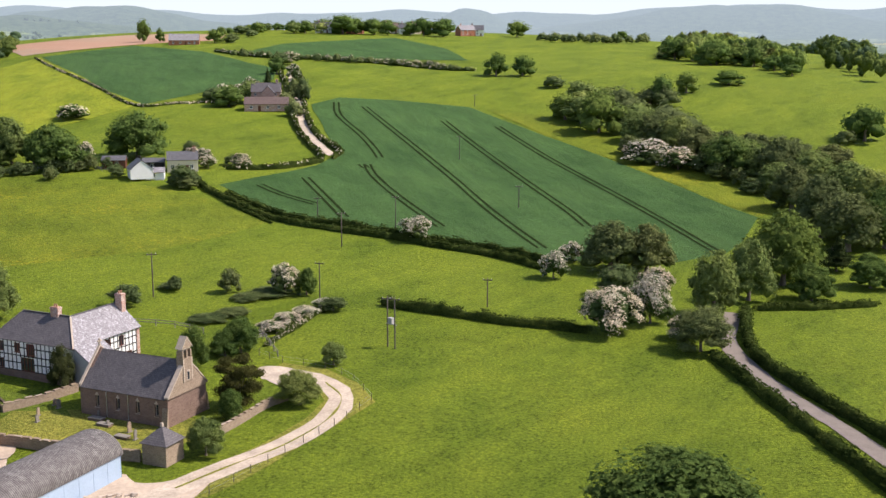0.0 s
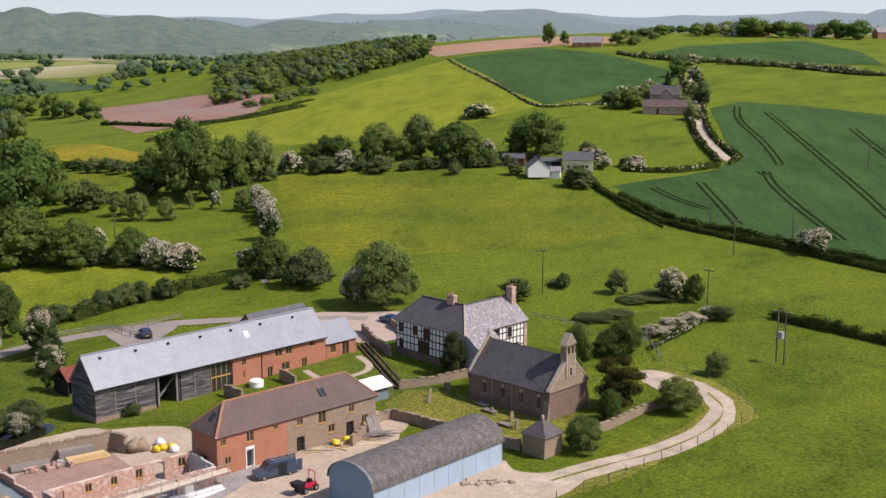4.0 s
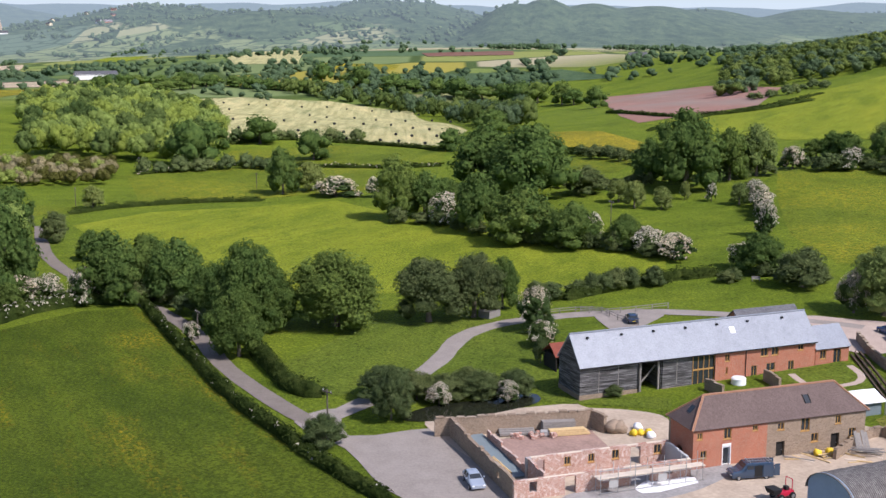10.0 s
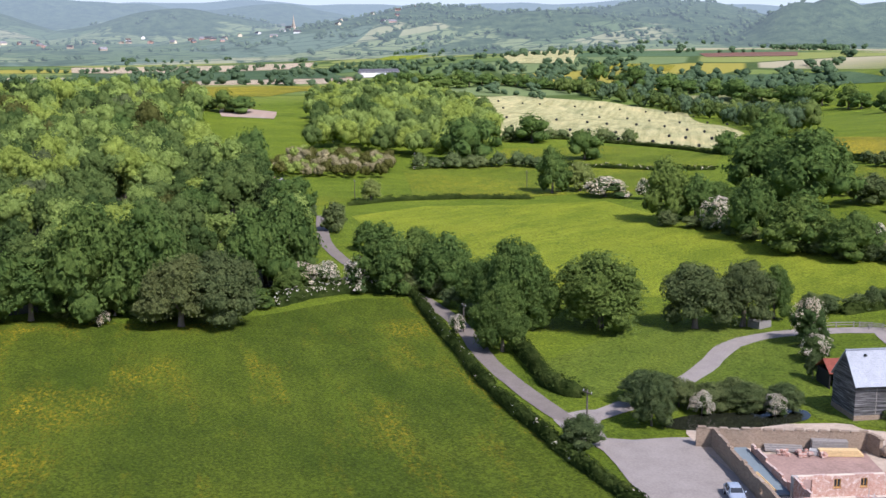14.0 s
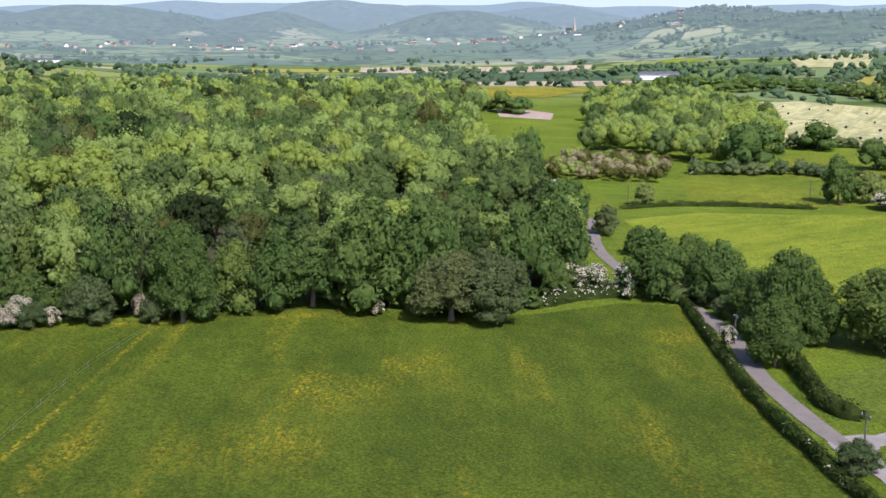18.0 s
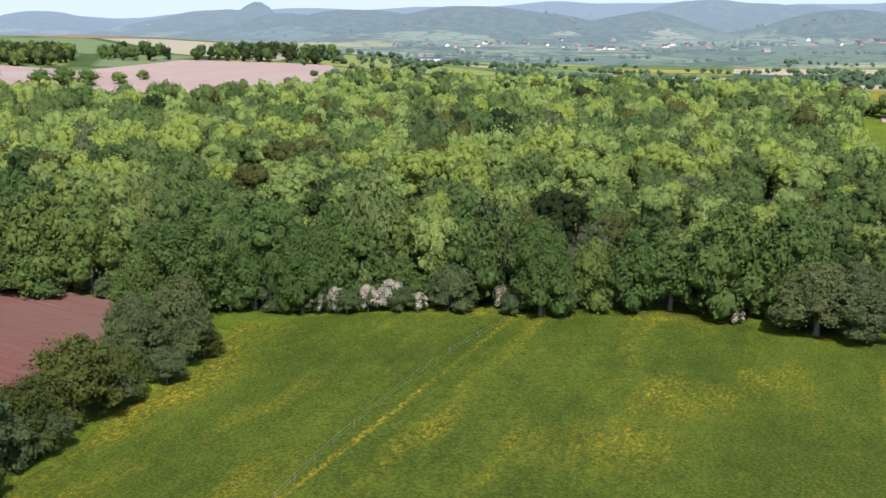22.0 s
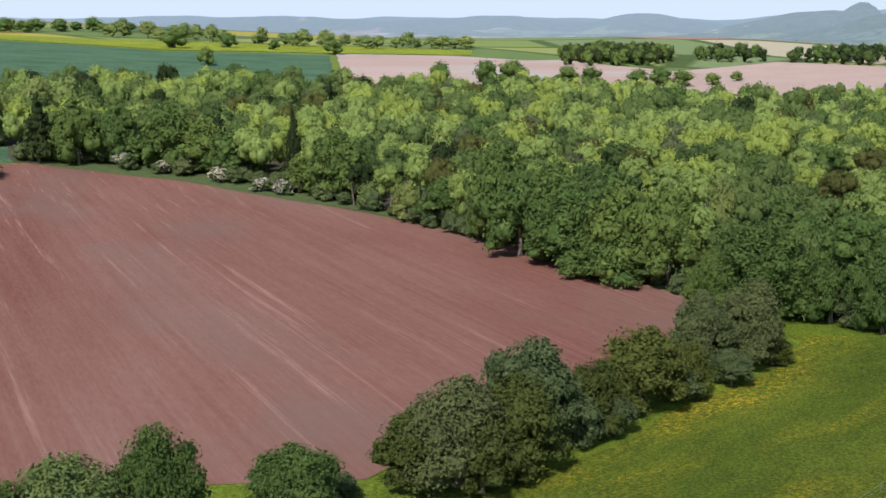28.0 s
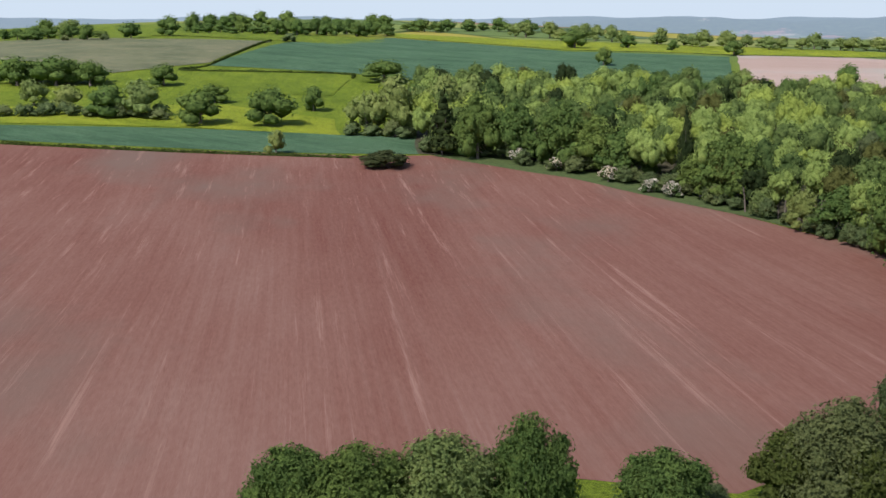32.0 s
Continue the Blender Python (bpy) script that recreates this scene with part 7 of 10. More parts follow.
MAT["blue_sheet"] = plain("pale_blue_sheet", (0.33, 0.42, 0.52), 0.55, 0.1, 0.6)
# the shed's blue again, darkened for the side turned from the sun
MAT["blue_sheet_shaded"] = plain("blue_sheet_end_shaded", (0.20, 0.29, 0.39), 0.55, 0.12, 0.8)
MAT["concrete"] = plain("concrete", (0.36, 0.35, 0.33), 0.9, 0.15, 0.8)
MAT["lichen_stone"] = plain("lichened_grey_stone", (0.20, 0.18, 0.15), 0.95, 0.35, 4.0)
MAT["slab"] = plain("blue_grey_slab", (0.17, 0.21, 0.225), 0.8, 0.12, 0.8)
MAT["tarp"] = plain("white_tarpaulin", (0.82, 0.83, 0.84), 0.5, 0.06, 1.5)
MAT["steel"] = plain("galvanised_steel", (0.45, 0.46, 0.47), 0.4, 0.12, 4.0, metal=0.8)
MAT["black"] = plain("black_rubber", (0.02, 0.02, 0.02), 0.7, 0.2, 6.0)
MAT["red_earth"] = plain("red_earth", (0.31, 0.205, 0.165), 0.95, 0.32, 0.35)
MAT["pale_board"] = plain("pale_scaffold_board", (0.62, 0.53, 0.42), 0.9, 0.15, 2.0)
MAT["yellow"] = plain("yellow_plastic", (0.72, 0.50, 0.03), 0.6, 0.15, 3.0)
m, nt, b = nodes_of("window_glass", 0.05, 0.6)
b.inputs["Base Color"].default_value = (0.03, 0.035, 0.04, 1)
MAT["glass"] = m
# weatherboarding: grain along the boards, dark laps between them
m, nt, b = nodes_of("weatherboard", 0.9, 0.15)
tc = nt.nodes.new("ShaderNodeTexCoord")
wv = nt.nodes.new("ShaderNodeTexWave")
wv.wave_type, wv.bands_direction, wv.wave_profile = "BANDS", "Z", "SAW"
wv.inputs["Scale"].default_value = 1.45
wv.inputs["Distortion"].default_value = 0.6
nt.links.new(tc.outputs["Object"], wv.inputs["Vector"])
base = ramp(nt, noise_fac(nt, 1.2, 5, stretch=(0.25, 0.25, 4.0)), [(0.36, (0.045, 0.042, 0.04)), (0.5, (0.12, 0.115, 0.115)), (0.64, (0.27, 0.26, 0.26))])
nt.links.new(mix(nt, 0.95, base, ramp(nt, wv.outputs["Fac"], [(0.0, (0.12, 0.12, 0.12)), (0.3, (1, 1, 1)), (1.0, (0.85, 0.85, 0.85))]), "MULTIPLY"), b.inputs["Base Color"])
bump(nt, b, wv.outputs["Fac"], 0.7, 0.04)
MAT["boards"] = m
# corrugated cement sheets
m, nt, b = nodes_of("corrugated_sheet", 0.85, 0.2)
tc = nt.nodes.new("ShaderNodeTexCoord")
wv = nt.nodes.new("ShaderNodeTexWave")
wv.bands_direction = "X"
wv.inputs["Scale"].default_value = 1.3
wv.inputs["Distortion"].default_value = 0.3
nt.links.new(tc.outputs["Object"], wv.inputs["Vector"])
base = ramp(nt, noise_fac(nt, 1.6, 7, 0.8), [(0.36, (0.105, 0.095, 0.088)), (0.5, (0.165, 0.15, 0.14)), (0.64, (0.24, 0.225, 0.21))])
nt.links.new(mix(nt, 0.9, base, ramp(nt, wv.outputs["Fac"], [(0.1, (0.4, 0.4, 0.4)), (0.6, (1, 1, 1))]), "MULTIPLY"), b.inputs["Base Color"])
bump(nt, b, wv.outputs["Fac"], 0.8, 0.05)
MAT["corrugated"] = m


# ---- building tools ----
def part(name, bm, material, parent, label=""):
    if "wall" in name:
        bmesh.ops.remove_doubles(bm, verts=bm.verts[:], dist=0.002)
    me = bpy.data.meshes.new(name)
    bmesh.ops.recalc_face_normals(bm, faces=bm.faces)
    bm.to_mesh(me)
    bm.free()
    me.materials.append(MAT[material] if isinstance(material, str) else material)
    ob = new(name, me)
    ob.parent = parent
    if label:
        ob["label"] = label
    return ob


def hull(bm, pts_, faces):
    v = [bm.verts.new(p) for p in pts_]
    for f in faces:
        bm.faces.new([v[i] for i in f])


def box(bm, x0, x1, y0, y1, z0, z1):
    hull(bm, [(x0, y0, z0), (x1, y0, z0), (x1, y1, z0), (x0, y1, z0), (x0, y0, z1), (x1, y0, z1), (x1, y1, z1), (x0, y1, z1)],
         [(0, 3, 2, 1), (4, 5, 6, 7), (0, 1, 5, 4), (1, 2, 6, 5), (2, 3, 7, 6), (3, 0, 4, 7)])


def boxed(x0, x1, y0, y1, z0, z1, bevel=0.0):
    bm = bmesh.new()
    box(bm, x0, x1, y0, y1, z0, z1)
    if bevel:
        bmesh.ops.bevel(bm, geom=bm.edges[:], offset=bevel, segments=2, affect="EDGES", profile=0.6)
    return bm


def bar(bm, a, b, w, d=None):
    """A square bar from a to b."""
    a, b = Vector(a), Vector(b)
    z = (b - a).normalized()
    x = z.cross(Vector((0, 0, 1)))
    x = Vector((1, 0, 0)) if x.length < 0.05 else x.normalized()
    y = z.cross(x)
    d = w if d is None else d
    p = [e + x * sx * w / 2 + y * sy * d / 2 for e in (a, b) for sx, sy in ((-1, -1), (1, -1), (1, 1), (-1, 1))]
    hull(bm, p, [(0, 1, 2, 3), (7, 6, 5, 4), (0, 4, 5, 1), (1, 5, 6, 2), (2, 6, 7, 3), (3, 7, 4, 0)])


def wall_cells(bm, length, high, thick, holes, at):
    """A straight wall with openings through it; at(u, v, w) places along, inwards, up."""
    us = sorted({0.0, length, *[h[0] for h in holes], *[h[1] for h in holes]})
    zs = sorted({0.0, high, *[h[2] for h in holes], *[h[3] for h in holes]})
    for z0, z1 in zip(zs, zs[1:]):
        run = None
        for u0, u1 in zip(us, us[1:]):
            um, zm = (u0 + u1) / 2, (z0 + z1) / 2
            solid = not any(h[0] < um < h[1] and h[2] < zm < h[3] for h in holes)
            if solid:
                run = (run[0], u1) if run else (u0, u1)
            if run and (not solid or u1 == us[-1]):
                p = [at(u, v, w) for w in (z0, z1) for u, v in ((run[0], 0), (run[1], 0), (run[1], thick), (run[0], thick))]
                hull(bm, p, [(0, 3, 2, 1), (4, 5, 6, 7), (0, 1, 5, 4), (1, 2, 6, 5), (2, 3, 7, 6), (3, 0, 4, 7)])
                run = None


def side(which, L, W):
    """Placing function of a side of a house: front, back, left or right."""
    return {"front": lambda u, v, w: (u, v, w), "back": lambda u, v, w: (L - u, W - v, w),
            "left": lambda u, v, w: (v, W - u, w), "right": lambda u, v, w: (L - v, u, w)}[which]


def window(parent, at, u0, u1, z0, z1, wood="oak_wood", bars=1, sill=True, deep=0.12):
    top = part("window", _frame(at, u0, u1, z0, z1, 0, deep), wood, parent)
    for i in range(bars):
        c = u0 + (u1 - u0) * (i + 1) / (bars + 1)
        bm = bmesh.new()
        p = [at(u, v, w) for w in (z0 + 0.08, z1 - 0.08) for u, v in ((c - 0.04, deep - 0.055), (c + 0.04, deep - 0.055), (c + 0.04, deep + 0.055), (c - 0.04, deep + 0.055))]
        hull(bm, p, [(0, 3, 2, 1), (4, 5, 6, 7), (0, 1, 5, 4), (1, 2, 6, 5), (2, 3, 7, 6), (3, 0, 4, 7)])
        part("glazing_bar", bm, wood, top)
    bm = bmesh.new()
    e = 0.05
    p = [at(u, v, w) for w in (z0 + e, z1 - e) for u, v in ((u0 + e, deep + 0.03), (u1 - e, deep + 0.03), (u1 - e, deep + 0.05), (u0 + e, deep + 0.05))]
    hull(bm, p, [(0, 3, 2, 1), (4, 5, 6, 7), (0, 1, 5, 4), (1, 2, 6, 5), (2, 3, 7, 6), (3, 0, 4, 7)])
    part("pane", bm, "glass", top)
    if sill:
        bm = bmesh.new()
        p = [at(u, v, w) for w in (z0 - 0.08, z0 - 0.002) for u, v in ((u0 - 0.08, -0.07), (u1 + 0.08, -0.07), (u1 + 0.08, deep), (u0 - 0.08, deep))]
        hull(bm, p, [(0, 3, 2, 1), (4, 5, 6, 7), (0, 1, 5, 4), (1, 2, 6, 5), (2, 3, 7, 6), (3, 0, 4, 7)])
        part("sill", bm, wood, top)
    return top


def _frame(at, u0, u1, z0, z1, bars, deep):
    bm = bmesh.new()
    e = 0.08

    def piece(a0, a1, b0, b1):
        p = [at(u, v, w) for w in (b0, b1) for u, v in ((a0, deep - 0.06), (a1, deep - 0.06), (a1, deep + 0.06), (a0, deep + 0.06))]
        hull(bm, p, [(0, 3, 2, 1), (4, 5, 6, 7), (0, 1, 5, 4), (1, 2, 6, 5), (2, 3, 7, 6), (3, 0, 4, 7)])
    piece(u0, u0 + e, z0, z1)
    piece(u1 - e, u1, z0, z1)
    piece(u0 + e, u1 - e, z0, z0 + e)
    piece(u0 + e, u1 - e, z1 - e, z1)
    for i in range(bars):
        c = u0 + (u1 - u0) * (i + 1) / (bars + 1)
        piece(c - 0.04, c + 0.04, z0 + e, z1 - e)
    return bm


def leaf_door(parent, at, u0, u1, z1, material="red_wood", deep=0.15, glazed=False):
    bm = bmesh.new()
    p = [at(u, v, w) for w in (0.02, z1) for u, v in ((u0, deep), (u1, deep), (u1, deep + 0.07), (u0, deep + 0.07))]
    hull(bm, p, [(0, 3, 2, 1), (4, 5, 6, 7), (0, 1, 5, 4), (1, 2, 6, 5), (2, 3, 7, 6), (3, 0, 4, 7)])
    d = part("door", bm, material, parent)
    bm = bmesh.new()
    k = u1 - 0.14
    p = [at(u, v, w) for w in (1.0, 1.06) for u, v in ((k - 0.06, deep - 0.05), (k + 0.06, deep - 0.05), (k + 0.06, deep), (k - 0.06, deep))]
    hull(bm, p, [(0, 3, 2, 1), (4, 5, 6, 7), (0, 1, 5, 4), (1, 2, 6, 5), (2, 3, 7, 6), (3, 0, 4, 7)])
    part("handle", bm, "steel", d)
    if glazed:
        bm = bmesh.new()
        p = [at(u, v, w) for w in (0.3, z1 - 0.15) for u, v in ((u0 + 0.12, deep - 0.012), (u1 - 0.12, deep - 0.012), (u1 - 0.12, deep - 0.004), (u0 + 0.12, deep - 0.004))]
        hull(bm, p, [(0, 3, 2, 1), (4, 5, 6, 7), (0, 1, 5, 4), (1, 2, 6, 5), (2, 3, 7, 6), (3, 0, 4, 7)])
        part("pane", bm, "glass", d)


def slope(bm, a, b, c, d, thick=0.16):
    """A roof slope: eaves a to b, ridge c (over b) and d (over a)."""
    a, b, c, d = map(Vector, (a, b, c, d))
    n = (b - a).cross(c - b)
    if n.length < 1e-6:
        n = (b - a).cross(d - b)
    n = n.normalized()
    if n.z < 0:
        n = -n
    p = [a, b, c, d] + [q - n * thick for q in (a, b, c, d)]
    if (c - d).length < 1e-4:
        hull(bm, [a, b, c] + [q - n * thick for q in (a, b, c)], [(0, 1, 2), (5, 4, 3), (0, 3, 4, 1), (1, 4, 5, 2), (2, 5, 3, 0)])
    else:
        hull(bm, p, [(0, 1, 2, 3), (7, 6, 5, 4), (0, 4, 5, 1), (1, 5, 6, 2), (2, 6, 7, 3), (3, 7, 4, 0)])


def pitched_roof(parent, x0, x1, y0, y1, eave, top, material, over=0.3, hip0=0.0, hip1=0.0, ridge_mat=None, names=("roof",)):
    """Slopes over a ridge that runs along x; hips where given."""
    ym = (y0 + y1) / 2
    f = (top - eave) / (ym - y0)
    e = eave - over * f
    gx0 = x0 - (over if hip0 else 0.15)
    gx1 = x1 + (over if hip1 else 0.15)
    r0, r1 = x0 + hip0 if hip0 else gx0, x1 - hip1 if hip1 else gx1
    up = 0.12
    A, B = (gx0, y0 - over, e + up), (gx1, y0 - over, e + up)
    C, D = (gx1, y1 + over, e + up), (gx0, y1 + over, e + up)
    R0, R1 = (r0, ym, top + up), (r1, ym, top + up)
    for q in ((A, B, R1, R0), (C, D, R0, R1)):
        bm = bmesh.new()
        slope(bm, *q)
        part("roof", bm, material, parent)
    if hip0:
        bm = bmesh.new()
        slope(bm, D, A, R0, R0)
        part("roof", bm, material, parent)
    if hip1:
        bm = bmesh.new()
        slope(bm, B, C, R1, R1)
        part("roof", bm, material, parent)
    if ridge_mat:
        lines = [(R0, R1)] + ([(A, R0), (D, R0)] if hip0 else []) + ([(B, R1), (C, R1)] if hip1 else [])
        for a, b in lines:
            a, b = Vector(a), Vector(b)
            n = max(2, int((b - a).length / 0.45))
            bm = bmesh.new()
            for i in range(n):
                bar(bm, a.lerp(b, i / n), a.lerp(b, (i + 0.93) / n), 0.26, 0.16)
            part("ridge_tiles", bm, ridge_mat, parent)


def gables(bm, which, W, eave, top, thick, L):
    """The triangle of masonry over an end wall."""
    x0, x1 = (0, thick) if which == "left" else (L - thick, L)
    hull(bm, [(x0, 0, eave), (x0, W, eave), (x0, W / 2, top), (x1, 0, eave), (x1, W, eave), (x1, W / 2, top)],
         [(0, 1, 2), (5, 4, 3), (0, 3, 4, 1), (1, 4, 5, 2), (2, 5, 3, 0)])


def house_base(name, x, y, turn, label, cat="building"):
    ob = new(name)
    ob.matrix_world = pose(x, y, ground_z(x, y), 0, 0, turn)
    tagged(ob, label, cat)
    return ob


def shell(parent, L, W, eave, thick, material, holes=None, skip=(), plinth=0.0, names="wall"):
    holes = holes or {}
    for s in ("front", "back", "left", "right"):
        if s in skip:
            continue
        bm = bmesh.new()
        n = L if s in ("front", "back") else W
        at = side(s, L, W)
        if s in ("left", "right"):
            at2 = at
            bm2 = bm
            wall_cells(bm2, W - 2 * thick, eave, thick, [(h[0] - thick, h[1] - thick, h[2], h[3]) for h in holes.get(s, [])], lambda u, v, w, f=at2: f(u + thick, v, w))
        else:
            wall_cells(bm, n, eave, thick, holes.get(s, []), at)
        part(names, bm, material, parent)


def turn_of(ux, uy):
    return math.degrees(math.atan2(uy, ux))


# ---- long barn: boarded end, glazed threshing bay, brick dwelling ----
barn = house_base("long_barn", -91.0, 121.4, turn_of(0.432, 0.902), "long converted barn, grey weatherboard and red brick under pale slate", "barn")
bm = bmesh.new()
box(bm, 0, 9.1, 0, 6.5, -0.3, 0.75)
part("plinth", bm, "stone", barn, "low brick and stone plinth under the boards")
bm = bmesh.new()
box(bm, 12.9, 17.8, 0, 6.5, -0.3, 0.35)
part("plinth", bm, "stone", barn)
for x0, x1, z0 in ((0.05, 9.05, 0.75), (12.95, 17.75, 0.35)):
    bm = bmesh.new()
    box(bm, x0, x1, 0.06, 0.26, z0, 4.85)
    part("boarded_wall", bm, "boards", barn, "silver-grey weatherboarded wall")
bm = bmesh.new()
box(bm, 0.05, 0.25, 0.26, 6.45, 0.75, 4.85)
gables(bm, "left", 6.5, 4.85, 8.55, 0.2, 38.7)
part("boarded_wall", bm, "boards", barn)
bm = bmesh.new()
box(bm, 0.25, 17.8, 6.25, 6.45, 0.0, 4.85)
part("boarded_wall", bm, "boards", barn)
for x in (9.05, 12.75):
    bm = bmesh.new()
    box(bm, x, x + 0.2, 0.26, 6.25, 0.0, 4.85)
    part("boarded_wall", bm, "boards", barn)
for x in (2.9, 5.9, 15.2):
    bm = bmesh.new()
    box(bm, x, x + 0.09, 0.02, 0.06, 0.8, 4.8)
    part("batten", bm, "grey_wood", barn)
bm = bmesh.new()
for x in (9.4, 12.3):
    box(bm, x, x + 0.25, 0.2, 0.45, 0, 4.8)
bar(bm, (9.5, 1.5, 0.3), (12.6, 1.5, 3.4), 0.22)
bar(bm, (9.5, 4.5, 3.2), (12.6, 4.5, 0.3), 0.22)
part("brace", bm, "grey_wood", barn, "open timber frame in the passage")
# glazed bay
gl = part("glazed_bay", _frame(side("front", 38.7, 6.5), 17.85, 21.4, 0.05, 4.8, 3, 0.12), "oak_wood", barn, "tall glazed screen with oak posts")
bm = bmesh.new()
box(bm, 17.9, 21.35, 0.14, 0.17, 0.1, 4.75)
part("pane", bm, "glass", gl)
bm = bmesh.new()
box(bm, 17.9, 21.35, 0.03, 0.15, 2.35, 2.55)
part("transom", bm, "oak_wood", gl)
for x in (18.15, 20.45):
    bm = bmesh.new()
    for i in range(6):
        box(bm, x + i * 0.11, x + 0.08 + i * 0.11, 0.19, 0.22 + 0.03 * (i % 2), 0.2, 4.6)
    part("curtain", bm, "tarp", gl, "pale hanging curtain")
brick_holes = [(23.1, 23.9, 3.2, 4.2), (23.3, 23.6, 1.3, 2.4), (27.6, 28.6, 0.05, 2.1), (30.2, 31.7, 1.0, 2.2), (34.0, 35.0, 0.05, 2.2), (29.1, 30.4, 3.3, 4.75), (31.0, 32.2, 3.3, 4.75), (35.6, 36.6, 3.6, 4.4)]
bm = bmesh.new()
at = lambda u, v, w: (u + 21.45, v, w)
wall_cells(bm, 17.25, 4.85, 0.35, [(a - 21.45, b_ - 21.45, c, d) for a, b_, c, d in brick_holes], at)
part("brick_wall", bm, "brick", barn, "warm red brick front wall")
bm = bmesh.new()
box(bm, 38.35, 38.7, 0.35, 6.5, 0, 4.85)
gables(bm, "right", 6.5, 4.85, 8.55, 0.35, 38.7)
part("brick_wall", bm, "brick", barn)
bm = bmesh.new()
box(bm, 17.8, 38.35, 6.15, 6.5, 0, 4.85)
part("brick_wall", bm, "brick", barn)
fr = side("front", 38.7, 6.5)
for i, (a, b_, c, d) in enumerate(brick_holes):
    window(barn, fr, a, b_, c, d, bars=0 if b_ - a < 0.5 else 1, sill=c > 0.5)
pitched_roof(barn, 0, 38.7, 0, 6.5, 4.85, 8.55, "slate_new", 0.3)
bm = bmesh.new()
box(bm, -0.1, 38.8, 3.1, 3.4, 8.62, 8.76)
part("ridge_cap", bm, "slate_new", barn)
for x in (2.2, 7.5, 12.6, 17.8, 23.0, 28.2, 34.2):
    bm = bmesh.new()
    box(bm, x, x + 0.28, 2.35, 2.65, 7.95, 8.2)
    part("roof_vent", bm, "black", barn)
bm = bmesh.new()
slope(bm, (25.0, 1.55, 6.83), (25.75, 1.55, 6.83), (25.75, 2.2, 7.57), (25.0, 2.2, 7.57), 0.07)
part("roof_window", bm, "steel", barn)
for x in (9.05, 21.4, 26.6):
    bm = bmesh.new()
    bar(bm, (x, -0.07, 0.1), (x, -0.07, 4.7), 0.09)
    part("downpipe", bm, "black", barn)
bm = bmesh.new()
bar(bm, (0, -0.42, 4.62), (38.7, -0.42, 4.62), 0.13)
part("gutter", bm, "black", barn)

annex = house_base("brick_annex", -74.3, 156.5, turn_of(0.432, 0.902), "low red brick annex with pale slate roof", "building")
holes = {"front": [(0.8, 1.9, 0.9, 2.2), (3.2, 4.6, 0.05, 2.2)]}
shell(annex, 6.0, 5.6, 2.7, 0.3, "brick", holes)
for a, b_, c, d in holes["front"]:
    window(annex, side("front", 6.0, 5.6), a, b_, c, d)
bm = bmesh.new()
gables(bm, "right", 5.6, 2.7, 5.2, 0.3, 6.0)
part("gable", bm, "brick", annex)
pitched_roof(annex, 0, 6.0, 0, 5.6, 2.7, 5.2, "slate_new", 0.35)

rear = house_base("slate_outbuilding", -88.6, 160.4, turn_of(0.432, 0.902), "low outbuilding with grey slate roof behind the barn", "building")
shell(rear, 11.5, 5.0, 2.4, 0.3, "brick")
bm = bmesh.new()
gables(bm, "left", 5.0, 2.4, 4.6, 0.3, 11.5)
gables(bm, "right", 5.0, 2.4, 4.6, 0.3, 11.5)
part("gable", bm, "brick", rear)
pitched_roof(rear, 0, 11.5, 0, 5.0, 2.4, 4.6, "slate", 0.35)

rs = house_base("cart_shed", -101.6, 129.6, turn_of(0.432, 0.902), "small open timber shed with rusty red roof", "shed")
bm = bmesh.new()
box(bm, 0, 5, 3.8, 4.0, 0, 2.6)
box(bm, 0, 0.2, 0, 3.8, 0, 2.4)
box(bm, 4.8, 5, 0, 3.8, 0, 2.4)
part("wall", bm, "timber", rs)
for x in (1.6, 3.2):
    bm = bmesh.new()
    box(bm, x, x + 0.18, 0, 0.18, 0, 2.4)
    part("post", bm, "grey_wood", rs)
pitched_roof(rs, 0, 5, 0, 4.0, 2.4, 3.8, "rust", 0.3)

# ---- hipped stable range: red brick end, stone end ----
stable = house_base("stable_range", -66.4, 110.3, turn_of(0.468, 0.885), "two-storey hipped range, red brick joined to brown stone", "barn")
SH = {"b": [(0.5, 1.2, 3.6, 4.4), (1.0, 1.8, 1.3, 2.2), (4.0, 5.0, 3.3, 4.6), (3.9, 4.95, 0.0, 2.4), (7.8, 8.5, 3.9, 4.55)],
      "s": [(11.2, 12.1, 3.6, 4.45), (11.1, 12.3, 0.0, 2.15), (14.4, 15.6, 3.1, 4.7), (15.9, 16.9, 1.6, 2.65), (19.2, 20.0, 3.5, 4.5), (18.7, 19.9, 0.0, 2.3), (21.2, 22.2, 1.6, 2.7)]}
bm = bmesh.new()
wall_cells(bm, 9.8, 5.0, 0.45, SH["b"], lambda u, v, w: (u, v, w))
part("brick_wall", bm, "brick", stable, "repointed red brick wall")
bm = bmesh.new()
wall_cells(bm, 13.7, 5.0, 0.5, [(a - 9.8, b_ - 9.8, c, d) for a, b_, c, d in SH["s"]], lambda u, v, w: (u + 9.8, v + 0.0, w))
part("stone_wall", bm, "stone", stable, "brown rubble stone wall")
bm = bmesh.new()
wall_cells(bm, 4.7, 5.0, 0.45, [(1.6, 2.8, 0.3, 2.0)], lambda u, v, w: (v, 5.15 - u, w))
part("brick_wall", bm, "brick", stable)
bm = bmesh.new()
box(bm, 23.05, 23.5, 0.5, 5.15, 0, 5.0)
part("stone_wall", bm, "stone", stable)
bm = bmesh.new()
box(bm, 0, 23.5, 5.15, 5.6, 0, 5.0)
part("stone_wall", bm, "stone", stable)
fr = side("front", 23.5, 5.6)
